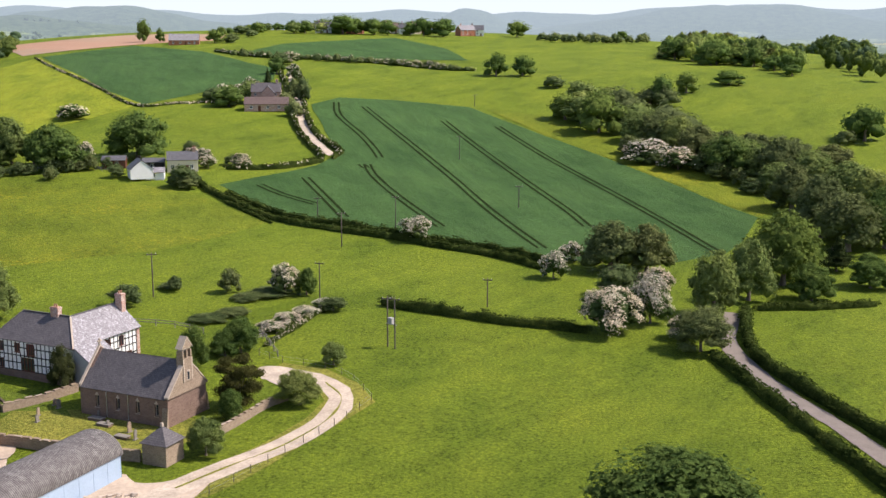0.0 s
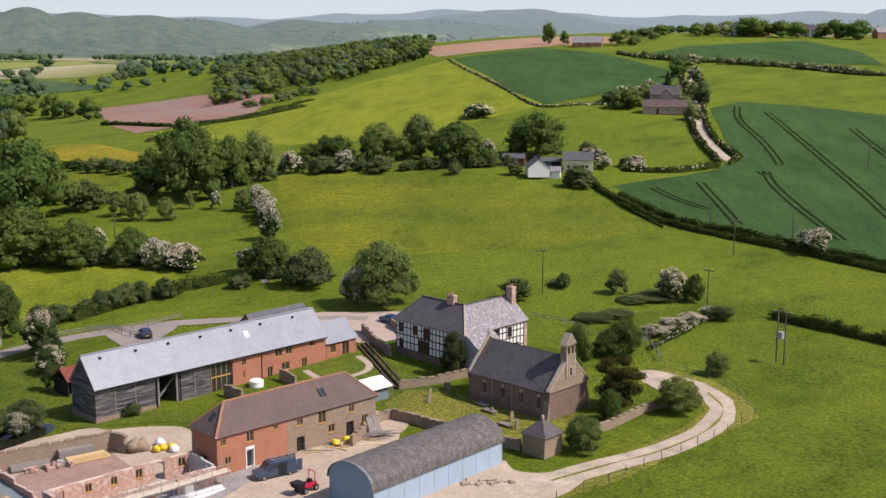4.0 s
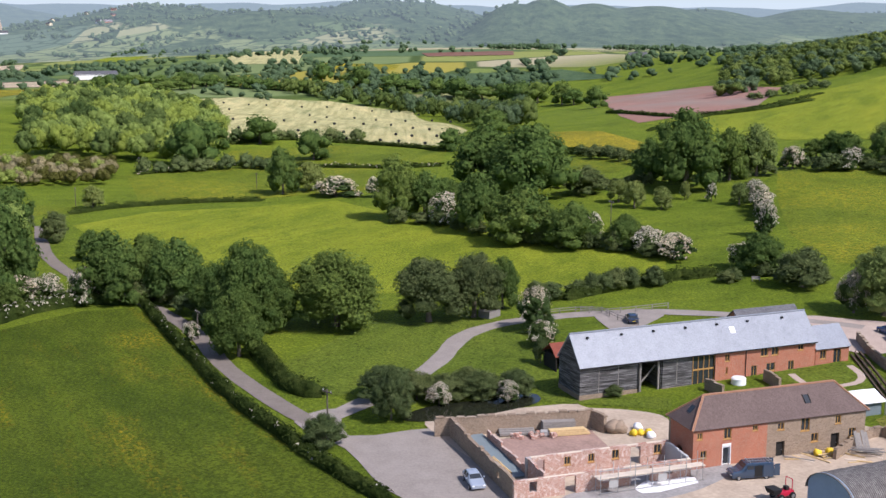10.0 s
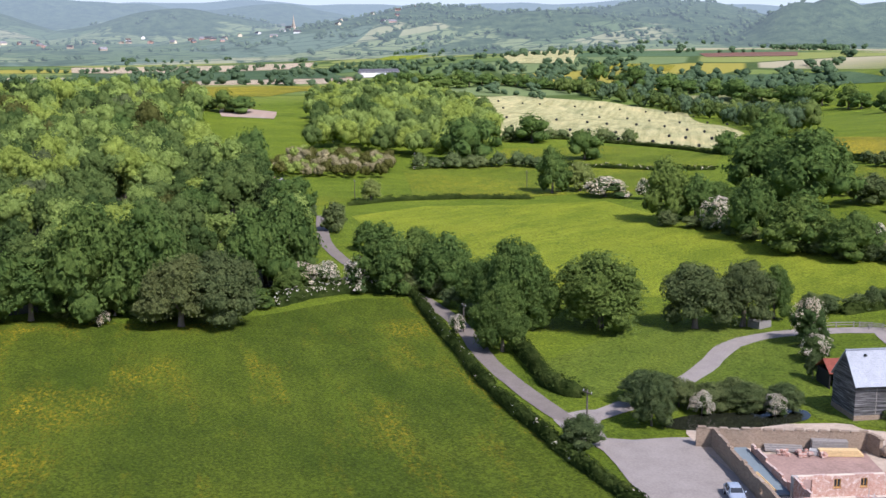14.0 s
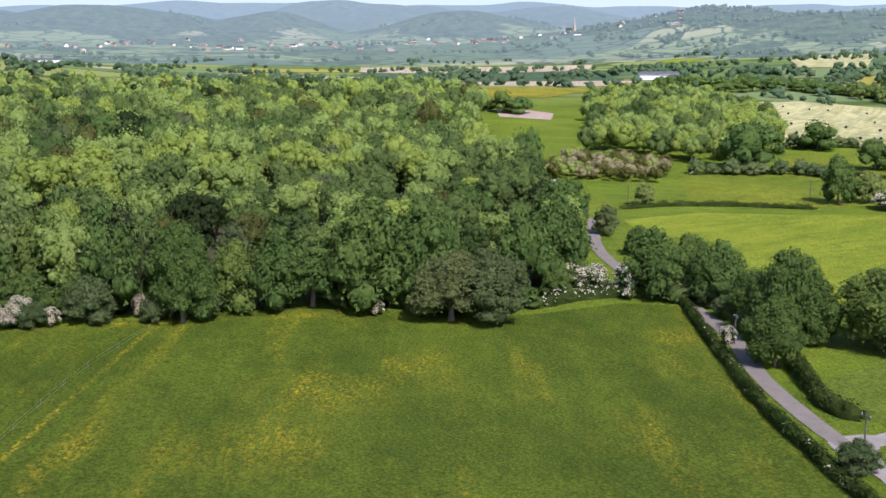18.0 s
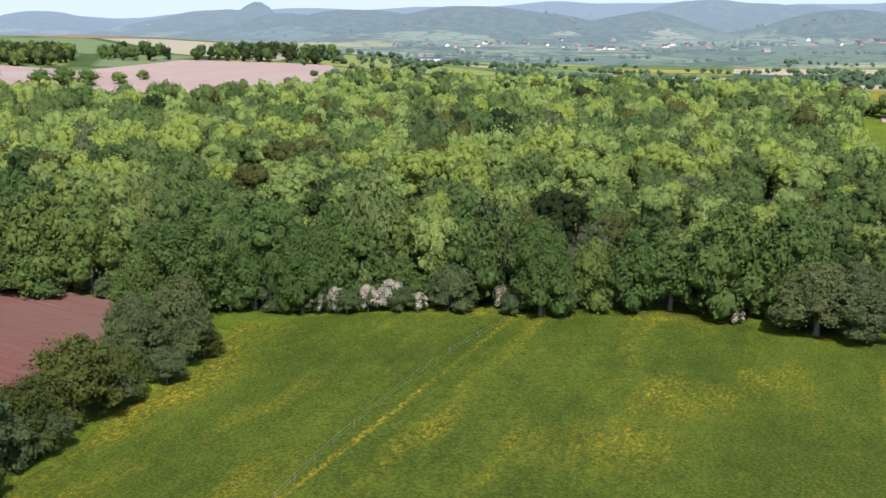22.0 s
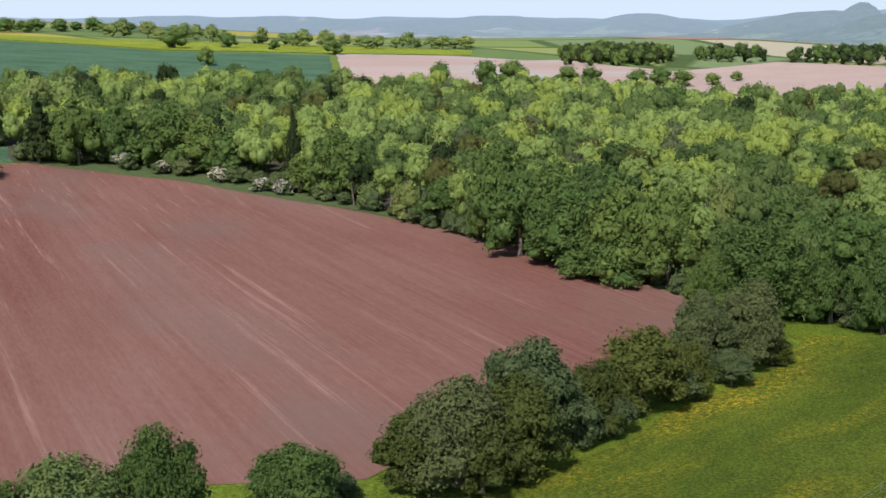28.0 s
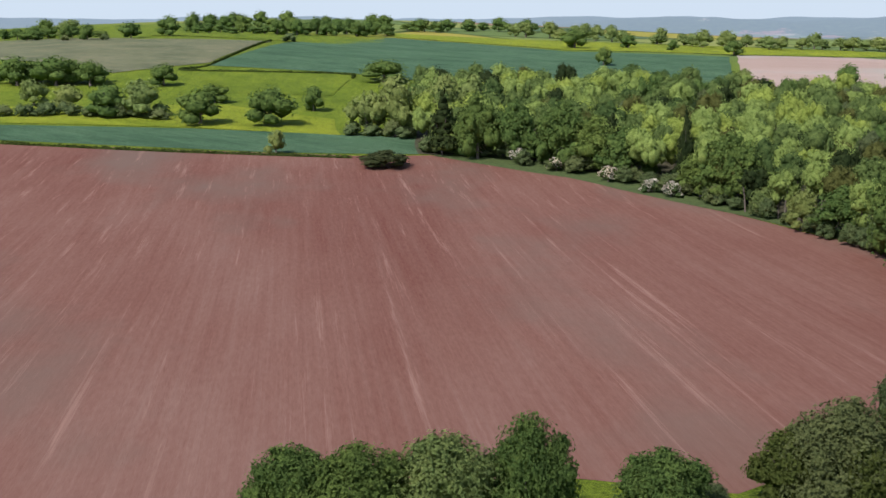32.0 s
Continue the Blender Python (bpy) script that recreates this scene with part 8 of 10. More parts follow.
for a, b_, c, d in SH["b"] + SH["s"]:
    if c > 0.5:
        window(stable, fr, a, b_, c, d, bars=1)
leaf_door(stable, fr, 3.95, 4.9, 2.35, "white_paint", glazed=True)
bm = bmesh.new()
for q in ((3.84, 3.95, 0, 2.45), (4.9, 5.01, 0, 2.45), (3.84, 5.01, 2.4, 2.75)):
    box(bm, q[0], q[1], -0.04, 0.1, q[2], q[3])
part("door_surround", bm, "white_paint", stable)
leaf_door(stable, fr, 11.15, 12.25, 2.1, "timber", 0.3)
leaf_door(stable, fr, 18.75, 19.85, 2.25, "timber", 0.3)
pitched_roof(stable, 0, 23.5, 0, 5.6, 5.0, 7.8, "tile", 0.3, 2.8, 2.8, "ridge")
for p in ((15.9, 1.1, 6.35),):
    bm = bmesh.new()
    slope(bm, (15.6, 0.95, 6.14), (16.3, 0.95, 6.14), (16.3, 1.75, 6.94), (15.6, 1.75, 6.94), 0.06)
    rw = part("roof_window", bm, "glass", stable)
    bm = bmesh.new()
    for x in (15.52, 16.3):
        bar(bm, (x + 0.04, 0.92, 6.13), (x + 0.04, 1.78, 6.99), 0.08)
    part("frame", bm, "timber", rw)
bm = bmesh.new()
slope(bm, (0.85, 3.2, 6.04), (0.85, 2.4, 6.04), (1.6, 2.4, 6.8), (1.6, 3.2, 6.8), 0.06)
part("roof_window", bm, "glass", stable)

# ---- half-timbered farmhouse: a hipped front range and a wing running back ----
hs = house_base("farmhouse", -65.4, 163.25, -25.65, "black and white half-timbered farmhouse with slate roofs", "house")
HL, HW, HE, HT, WL = 15.0, 7.6, 5.7, 8.8, 13.8
MW = [(0.6, 1.6, 3.75, 5.15), (3.8, 4.9, 3.75, 5.15), (6.1, 7.7, 3.5, 5.2), (0.7, 1.7, 1.15, 2.6), (4.9, 7.5, 1.1, 3.1)]


def timber_frame(parent, length, high, low, wins, posts, rails):
    """Black posts and rails over the plaster, cut at the windows."""
    for i in range(posts):
        x = 0.1 + i * (length - 0.2) / (posts - 1)
        z = low
        for a, b_, c, d in sorted((q for q in wins if q[0] - 0.1 < x < q[1] + 0.1), key=lambda q: q[2]):
            if c - z > 0.1:
                part("timber", boxed(x - 0.08, x + 0.08, -0.035, 0.1, z, c), "timber", parent)
            z = d
        part("timber", boxed(x - 0.08, x + 0.08, -0.035, 0.1, z, high), "timber", parent)
    for z in rails:
        x = 0.0
        for a, b_, c, d in sorted(q for q in wins if q[2] - 0.02 < z < q[3] + 0.02) + [(length, 0, 0, 0)]:
            if a - x > 0.1:
                part("timber", boxed(x, a, -0.042, 0.1, z - 0.08, z + 0.08), "timber", parent)
            x = b_


bm = bmesh.new()
box(bm, -0.06, HL, -0.06, 0.35, -0.4, 1.0)
part("plinth", bm, "stone_dark", hs, "dark stone plinth")
bm = bmesh.new()
wall_cells(bm, HL, HE - 1.0, 0.28, [(a, b_, c - 1, d - 1) for a, b_, c, d in MW], lambda u, v, w: (u, v, w + 1.0))
part("plaster_wall", bm, "plaster", hs, "white plaster panels")
bm = bmesh.new()
box(bm, 0, 0.28, 0.28, HW, 0, HE)
box(bm, 0.28, HL - HW, HW - 0.28, HW, 0, HE)
part("plaster_wall", bm, "plaster", hs)
for a, b_, c, d in MW:
    window(hs, side("front", HL, HW), a, b_, c, d, "red_wood", 1 if b_ - a < 1.5 else 3, deep=0.06)
timber_frame(hs, 12.2, HE, 1.0, MW, 16, (1.05, 2.2, 3.3, 4.5, 5.6))
wing = new("wing")
wing.parent = hs
wing.matrix_local = pose(HL, 0, 0, 0, 0, 90)
WW = [(6.2, 7.6, 3.5, 5.2), (9.3, 10.4, 3.6, 5.1), (10.2, 12.0, 0.95, 2.4)]
bm = bmesh.new()
wall_cells(bm, WL, HE, 0.3, WW, lambda u, v, w: (u, v, w))
part("plaster_wall", bm, "plaster", wing)
for a, b_, c, d in WW:
    window(wing, side("front", WL, HW), a, b_, c, d, "red_wood", 1 if b_ - a < 1.3 else 3, deep=0.06)
timber_frame(wing, WL - 0.6, HE, 0.5, WW, 17, (0.7, 2.0, 3.3, 4.4, 5.6))
bm = bmesh.new()
box(bm, WL - 0.35, WL, 0.3, HW, 0, HE)
gables(bm, "right", HW, HE, HT - 0.05, 0.35, WL)
box(bm, WL - 0.6, WL + 0.04, -0.07, 0.3, 0, HE)
part("brick_gable", bm, "brick_old", wing, "old red brick gable end")
bm = bmesh.new()
box(bm, HW, WL - 0.35, HW - 0.3, HW, 0, HE)
part("plaster_wall", bm, "plaster", wing)
OV = 0.35
HZ = HE - OV * (HT - HE) / (HW / 2) + 0.12
R0, R1, R2 = (2.2, HW / 2, HT + 0.12), (HL - HW / 2, HW / 2, HT + 0.12), (HL - HW / 2, WL + 0.2, HT + 0.12)
VALLEY = (HL - HW, HW, HE + 0.12)
for q, slates in ((((-OV, -OV, HZ), (HL + OV, -OV, HZ), R1, R0), "slate_old"), (((-OV, HW + OV, HZ), (-OV, -OV, HZ), R0, R0), "slate_old"), ((VALLEY, (-OV, HW + OV, HZ), R0, R1), "slate_old"),
                  (((HL + OV, -OV, HZ), (HL + OV, WL + 0.2, HZ), R2, R1), "slate_silver"), (((HL - HW - OV, WL + 0.2, HZ), VALLEY, R1, R2), "slate_silver")):
    bm = bmesh.new()
    slope(bm, *q)
    part("roof", bm, slates, hs)
for a, b_ in ((R0, R1), (R1, R2), (R1, (HL + OV, -OV, HZ)), (R0, (-OV, -OV, HZ))):
    bm = bmesh.new()
    bar(bm, (a[0], a[1], a[2] + 0.03), (b_[0], b_[1], b_[2] + 0.03), 0.24, 0.14)
    part("ridge_tiles", bm, "dressed" if a == R1 and b_ != R2 else "slate_old", hs)
# lean-to under the wing's long slope
bm = bmesh.new()
slope(bm, (HL + 2.9, -0.12, 3.85), (HL + 2.9, 5.6, 3.85), (HL + 0.1, 5.6, HE + 0.1), (HL + 0.1, -0.12, HE + 0.1))
part("lean_to_roof", bm, "slate_silver", hs, "long silvery slate slope of the lean-to")
bm = bmesh.new()
hull(bm, [(HL, 0, 0), (HL + 2.8, 0, 0), (HL + 2.8, 0, 3.72), (HL, 0, HE - 0.1), (HL, 0.3, 0), (HL + 2.8, 0.3, 0), (HL + 2.8, 0.3, 3.72), (HL, 0.3, HE - 0.1)],
     [(0, 1, 2, 3), (7, 6, 5, 4), (0, 4, 5, 1), (1, 5, 6, 2), (2, 6, 7, 3), (3, 7, 4, 0)])
box(bm, HL + 2.5, HL + 2.8, 0.3, 5.5, 0, 3.72)
part("rendered_gable", bm, "render_grey", hs, "grey rendered lean-to wall")


def chimney(parent, x, y, z0, z1, wx=0.9, wy=0.7):
    bm = bmesh.new()
    box(bm, x - wx / 2, x + wx / 2, y - wy / 2, y + wy / 2, z0, z1)
    box(bm, x - wx / 2 - 0.08, x + wx / 2 + 0.08, y - wy / 2 - 0.08, y + wy / 2 + 0.08, z1 - 0.3, z1 - 0.12)
    c = part("chimney", bm, "brick_old", parent, "red brick chimney stack")
    for k in (-0.22, 0.22):
        bm = bmesh.new()
        bmesh.ops.create_cone(bm, cap_ends=True, segments=10, radius1=0.14, radius2=0.11, depth=0.4, matrix=Matrix.Translation((x + k, y, z1 + 0.19)))
        part("chimney_pot", bm, "ridge", c)


chimney(hs, 8.5, HW / 2, 7.9, 10.1, 1.4, 0.8)
chimney(wing, 13.35, 2.9, 7.2, 10.5, 0.9, 1.2)

# ---- chapel ----
ch = house_base("chapel", -47.85, 146.4, -24.6, "small dark stone chapel with slate roof and bellcote", "church")
CL, CD, CE = 14.2, 8.1, 3.8
CM = CD / 2
CW = [(2.5, 3.1, 1.3, 2.9), (5.9, 6.5, 1.3, 2.9), (9.1, 9.7, 1.3, 2.9), (12.1, 12.7, 1.3, 2.9)]
shell(ch, CL, CD, CE, 0.6, "stone_dark", {"front": CW})
for a, b_, c, d in CW:
    w = window(ch, side("front", CL, CD), a, b_, c, d, "dressed", 0, deep=0.3)
    bm = bmesh.new()
    hull(bm, [(a - 0.05, -0.02, d), (b_ + 0.05, -0.02, d), ((a + b_) / 2, -0.02, d + 0.5), (a - 0.05, 0.1, d), (b_ + 0.05, 0.1, d), ((a + b_) / 2, 0.1, d + 0.5)],
         [(0, 1, 2), (5, 4, 3), (0, 3, 4, 1), (1, 4, 5, 2), (2, 5, 3, 0)])
    part("arch_stone", bm, "dressed", w)
bm = bmesh.new()
gables(bm, "left", CD, CE, 8.1, 0.6, CL)
part("gable", bm, "stone_dark", ch)
# lit gable: sunlight is put into the colour by a paler stone
bm = bmesh.new()
gables(bm, "right", CD, CE, 8.25, 0.62, CL + 0.2)
part("gable", bm, "stone", ch, "brown stone gable, its sunlight painted as paler stone")
pitched_roof(ch, 0.25, CL - 0.45, 0, CD, CE, 7.85, "slate_old", 0.2)
for x0, x1 in ((CL - 0.45, CL + 0.25), (-0.1, 0.28)):
    for y0 in (-0.15, CD + 0.15):
        bm = bmesh.new()
        hull(bm, [(x0, y0, CE + 0.05), (x1, y0, CE + 0.05), (x1, CM, 8.25), (x0, CM, 8.25), (x0, y0, CE + 0.28), (x1, y0, CE + 0.28), (x1, CM, 8.48), (x0, CM, 8.48)],
             [(0, 3, 2, 1), (4, 5, 6, 7), (0, 1, 5, 4), (1, 2, 6, 5), (2, 3, 7, 6), (3, 0, 4, 7)])
        part("coping", bm, "dressed", ch)
part("finial_cross", boxed(-0.02, 0.18, CM - 0.1, CM + 0.1, 8.45, 9.3), "dressed", ch, "small stone cross on the gable")
part("finial_cross", boxed(-0.02, 0.18, CM - 0.4, CM + 0.4, 8.85, 9.02), "dressed", ch)
# bellcote: a shaft on the gable, two arches, a steep cap
bell = part("bellcote", boxed(CL - 0.75, CL + 0.3, CM - 0.95, CM + 0.95, 5.2, 8.3), "stone", ch, "stone bellcote with two arched openings")
for y0, y1 in ((-0.95, -0.68), (-0.12, 0.12), (0.68, 0.95)):
    part("pier", boxed(CL - 0.7, CL + 0.25, CM + y0, CM + y1, 8.3, 9.25), "stone", bell)
for y0 in (-0.68, 0.12):
    bm = bmesh.new()
    for i in range(6):
        t0, t1 = math.pi * i / 6, math.pi * (i + 1) / 6
        a, c = CM + y0 + 0.28 - 0.28 * math.cos(t0), CM + y0 + 0.28 - 0.28 * math.cos(t1)
        za, zc = 9.25 + 0.3 * math.sin(t0), 9.25 + 0.3 * math.sin(t1)
        hull(bm, [(CL - 0.7, a, za), (CL - 0.7, c, zc), (CL - 0.7, c, 9.66), (CL - 0.7, a, 9.66), (CL + 0.25, a, za), (CL + 0.25, c, zc), (CL + 0.25, c, 9.66), (CL + 0.25, a, 9.66)],
             [(0, 3, 2, 1), (4, 5, 6, 7), (0, 1, 5, 4), (1, 2, 6, 5), (2, 3, 7, 6), (3, 0, 4, 7)])
    part("arch", bm, "dressed", bell)
bm = bmesh.new()
hull(bm, [(CL - 0.75, CM - 1.0, 9.66), (CL - 0.75, CM + 1.0, 9.66), (CL - 0.75, CM, 11.0), (CL + 0.3, CM - 1.0, 9.66), (CL + 0.3, CM + 1.0, 9.66), (CL + 0.3, CM, 11.0)],
     [(0, 1, 2), (5, 4, 3), (0, 3, 4, 1), (1, 4, 5, 2), (2, 5, 3, 0)])
part("bell_gable", bm, "stone", bell)
for k in (-1, 1):
    bm = bmesh.new()
    bar(bm, (CL - 0.22, CM + k * 1.08, 9.58), (CL - 0.22, CM, 11.1), 1.1, 0.1)
    part("cap_stone", bm, "dressed", bell)
for y in (CM - 0.4, CM + 0.4):
    bm = bmesh.new()
    bmesh.ops.create_cone(bm, cap_ends=True, segments=12, radius1=0.22, radius2=0.1, depth=0.4, matrix=Matrix.Translation((CL - 0.2, y, 9.0)))
    part("bell", bm, "timber", bell)
for y in (-0.5, CD):
    bm = bmesh.new()
    hull(bm, [(CL - 0.8, y, 0), (CL + 0.1, y, 0), (CL + 0.1, y + 0.5, 0), (CL - 0.8, y + 0.5, 0), (CL - 0.8, y + (0.4 if y < 0 else 0), 2.6), (CL + 0.1, y + (0.4 if y < 0 else 0), 2.6), (CL + 0.1, y + (0.5 if y < 0 else 0.1), 2.6), (CL - 0.8, y + (0.5 if y < 0 else 0.1), 2.6)],
         [(0, 3, 2, 1), (4, 5, 6, 7), (0, 1, 5, 4), (1, 2, 6, 5), (2, 3, 7, 6), (3, 0, 4, 7)])
    part("buttress", bm, "stone", ch)
gw = part("gable_window", boxed(CL + 0.29, CL + 0.34, CM - 0.36, CM + 0.36, 5.3, 6.7), "dressed", ch)
part("pane", boxed(CL + 0.34, CL + 0.36, CM - 0.2, CM + 0.2, 5.45, 6.5), "glass", gw)
for z in range(9):
    for y in (-0.96, 0.74):
        part("quoin", boxed(CL + 0.26, CL + 0.33, CM + y, CM + y + 0.2 + 0.06 * (z % 2), 5.25 + z * 0.34, 5.52 + z * 0.34), "dressed", bell)
for x in (4.4, 7.9):
    bm = bmesh.new()
    bar(bm, (x, -0.08, 0.2), (x, -0.08, CE - 0.2), 0.09)
    part("downpipe", bm, "steel", ch)

# ---- barrel-roofed blue shed ----
sh = house_base("barrel_shed", -51.3, 108.2, turn_of(0.398, 0.917), "pale blue sheet-metal shed with grey barrel roof", "shed")
SL, SWD = 21.0, 6.9
# local x runs along the shed, local y towards its camera side is negative
bm = bmesh.new()
box(bm, 0, SL, -SWD, -SWD + 0.12, 0, 3.0)
part("side_wall", bm, "blue_sheet", sh)
bm = bmesh.new()
box(bm, 0, SL, -0.12, 0, 0, 3.0)
part("side_wall", bm, "blue_sheet", sh)
for i in range(1, 9):
    x = SL * i / 9
    part("seam", boxed(x - 0.03, x + 0.03, -SWD - 0.03, -SWD, 0.05, 2.95), "blue_sheet", sh)
arch = [(-SWD / 2 - (SWD / 2 + 0.15) * math.cos(a), 3.0 + 2.45 * math.sin(a)) for a in np.linspace(0.0, math.pi, 25)]
# end walls: their shade is painted in by the darker blue
for x0, x1, nm in ((0, 0.1, "end_wall"), (SL - 0.1, SL, "end_wall")):
    bm = bmesh.new()
    prof = [(-SWD, 0.0), (-0.0, 0.0)] + [(-SWD - 0 + 0 * y if False else max(-SWD, min(0, y)), z) for y, z in reversed(arch)]
    a = [bm.verts.new((x0, y, z)) for y, z in prof]
    c = [bm.verts.new((x1, y, z)) for y, z in prof]
    bm.faces.new(a)
    bm.faces.new(list(reversed(c)))
    for i in range(len(prof)):
        j = (i + 1) % len(prof)
        bm.faces.new((a[i], c[i], c[j], a[j]))
    bmesh.ops.remove_doubles(bm, verts=bm.verts, dist=1e-5)
    part(nm, bm, "blue_sheet_shaded", sh, "blue end wall with shade put into its colour")
bm = bmesh.new()
outer, inner = [], []
for x in np.linspace(-0.25, SL + 0.25, 23):
    outer.append([bm.verts.new((x, y, z + 0.02 * math.sin(x * 3))) for y, z in arch])
    inner.append([bm.verts.new((x, y, z - 0.06)) for y, z in arch])
for i in range(len(outer) - 1):
    for j in range(len(arch) - 1):
        bm.faces.new((outer[i][j], outer[i + 1][j], outer[i + 1][j + 1], outer[i][j + 1]))
        bm.faces.new((inner[i][j], inner[i][j + 1], inner[i + 1][j + 1], inner[i + 1][j]))
for i in (0, len(outer) - 1):
    for j in range(len(arch) - 1):
        bm.faces.new((outer[i][j], outer[i][j + 1], inner[i][j + 1], inner[i][j]))
part("barrel_roof", bm, "corrugated", sh, "mossy grey corrugated barrel roof")

# ---- square stone hut ----
hut = house_base("stone_hut", -35.3, 128.9, turn_of(0.917, -0.398), "square stone hut with pyramid slate roof", "building")
shell(hut, 3.4, 3.4, 2.6, 0.4, "stone")
for q in (((-.25, -.25), (3.65, -.25)), ((3.65, -.25), (3.65, 3.65)), ((3.65, 3.65), (-.25, 3.65)), ((-.25, 3.65), (-.25, -.25))):
    bm = bmesh.new()
    slope(bm, (*q[0], 2.6), (*q[1], 2.6), (1.7, 1.7, 4.4), (1.7, 1.7, 4.4), 0.1)
    part("roof", bm, "slate_old", hut)
part("finial", boxed(1.55, 1.85, 1.55, 1.85, 4.25, 4.75, 0.04), "dressed", hut)

# ---- valley: far hedgerow trees and the town ----
def spread_trees(name, spots, kind, tall, label, seed):
    rng = np.random.default_rng(seed)
    shapes = [crown("oak", 300 + i, 14, 0.2, 1, 0.95, most=4, twigs=0) for i in range(4)]
    V, T, n = [], [], 0
    for x, y in spots:
        r = math.hypot(x, y)
        z = float(far_land(x, y)) if r > 1750 else ground_z(x, y)
        v, t = shapes[rng.integers(0, 4)]
        h_ = rng.uniform(*tall)
        w, a = h_ * rng.uniform(0.8, 1.4), rng.uniform(0, 6.28)
        c, s = math.cos(a) * w, math.sin(a) * w
        V.append(np.stack([v[:, 0] * c - v[:, 1] * s + x, v[:, 0] * s + v[:, 1] * c + y, v[:, 2] * h_ + z - 0.5], 1))
        T.append(t + n)
        n += len(v)
    tris = np.concatenate(T)
    ob = new(name, tri_mesh(name, np.concatenate(V), tris, [MAT[kind]], smooth=np.ones(len(tris), bool)))
    if name == "backdrop":
        tagged(ob, label, "backdrop", kind="structure")
    else:
        tagged(ob, label, "trees", kind="stuff")


def bearing(az, r):
    return -math.sin(radians(az)) * r, math.cos(radians(az)) * r


rng = random.Random(21)
spots = []
for k in range(240):
    x, y = bearing(rng.uniform(22, 98), rng.uniform(900, 1900) if k % 3 else rng.uniform(840, 1150))
    if math.hypot(x, y) < 980 and (-900 < x and -110 < y < 230):
        continue
    if 60 < math.degrees(math.atan2(-x, y)) < 99 and rng.random() < 0.6:
        continue
    a = rng.choice((0.7, 0.7 + 1.57)) + rng.uniform(-0.25, 0.25)
    n = rng.randint(3, 14)
    for i in range(n):
        if rng.random() < 0.8:
            d = (i - n / 2) * rng.uniform(9, 15)
            spots.append((x + math.cos(a) * d + rng.uniform(-3, 3), y + math.sin(a) * d + rng.uniform(-3, 3)))
for k in range(26):
    x, y = bearing(rng.uniform(24, 95), rng.uniform(900, 1800))
    for i in range(rng.randint(8, 26)):
        spots.append((x + rng.gauss(0, 26), y + rng.gauss(0, 20)))
spread_trees("valley_trees", spots, "leaf_far", (5, 9), "hedgerow trees dotted over the valley, painted blue-green with haze", 4)
spots = []
for k in range(330):
    x, y = bearing(rng.uniform(-20, 110) if k % 2 else rng.uniform(42, 64), rng.uniform(1780, 2900))
    a = rng.uniform(0, 3.1)
    for i in range(rng.randint(2, 9)):
        d = i * rng.uniform(12, 20)
        spots.append((x + math.cos(a) * d, y + math.sin(a) * d))
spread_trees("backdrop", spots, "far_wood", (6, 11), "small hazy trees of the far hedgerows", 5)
# ---- town houses ----
def town_house(x, y, turn, L, W, eave, top, wall, roof):
    ob = house_base("town_house", x, y, turn, "small pale house among the trees of the valley town", "house")
    ob["group"] = "town houses"
    r = math.hypot(x, y)
    if r > 1750:
        ob.location.z = float(far_land(x, y))
    bm = bmesh.new()
    box(bm, 0, L, 0, W, -1, eave)
    hull(bm, [(0, 0, eave), (0, W, eave), (0, W / 2, top), (L, 0, eave), (L, W, eave), (L, W / 2, top)], [(0, 1, 2), (5, 4, 3), (0, 3, 4, 1)])
    part("wall", bm, wall, ob)
    for y0, y1 in ((-0.4, W / 2), (W + 0.4, W / 2)):
        bm = bmesh.new()
        slope(bm, (-0.3, y0, eave - 0.3), (L + 0.3, y0, eave - 0.3), (L + 0.3, y1, top + 0.1), (-0.3, y1, top + 0.1), 0.25)
        part("roof", bm, roof, ob)


for i in range(72):
    x, y = bearing(rng.uniform(58, 92) if i % 4 else rng.uniform(64, 76), rng.uniform(2080, 2480))
    town_house(x, y, rng.uniform(0, 180), rng.uniform(7, 15), rng.uniform(6, 8), rng.uniform(3.5, 5), rng.uniform(6, 8), rng.choice(("plaster", "cream", "dressed", "brick_old", "brick_old")), rng.choice(("slate", "slate", "slate_silver", "slate_silver", "tile")))
x, y = bearing(64.5, 2250)
sp = house_base("church_spire", x, y, 10, "pale church tower with a tall slender spire", "church")
sp.location.z = float(far_land(x, y))
part("tower", boxed(-2.2, 2.2, -2.2, 2.2, -1, 11), "dressed", sp)
bm = bmesh.new()
bmesh.ops.create_cone(bm, cap_ends=True, segments=8, radius1=2.2, radius2=0.12, depth=17, matrix=Matrix.Translation((0, 0, 19.5)))
part("spire", bm, "dressed", sp)
part("nave", boxed(-22, -2.2, -4, 4, -1, 8), "slate_silver", sp)
for az, r, L in ((61.3, 1010, 34), (34.8, 1050, 16), (90.3, 1650, 40), (56.2, 2600, 30)):
    x, y = bearing(az, r)
    town_house(x, y, az + 10, L, 14, 4.5, 7, "plaster", "slate")
pen = house_base("timber_pen", -131.5, 145.7, 2, "small square pen of weathered grey boards on the grass", "pen")
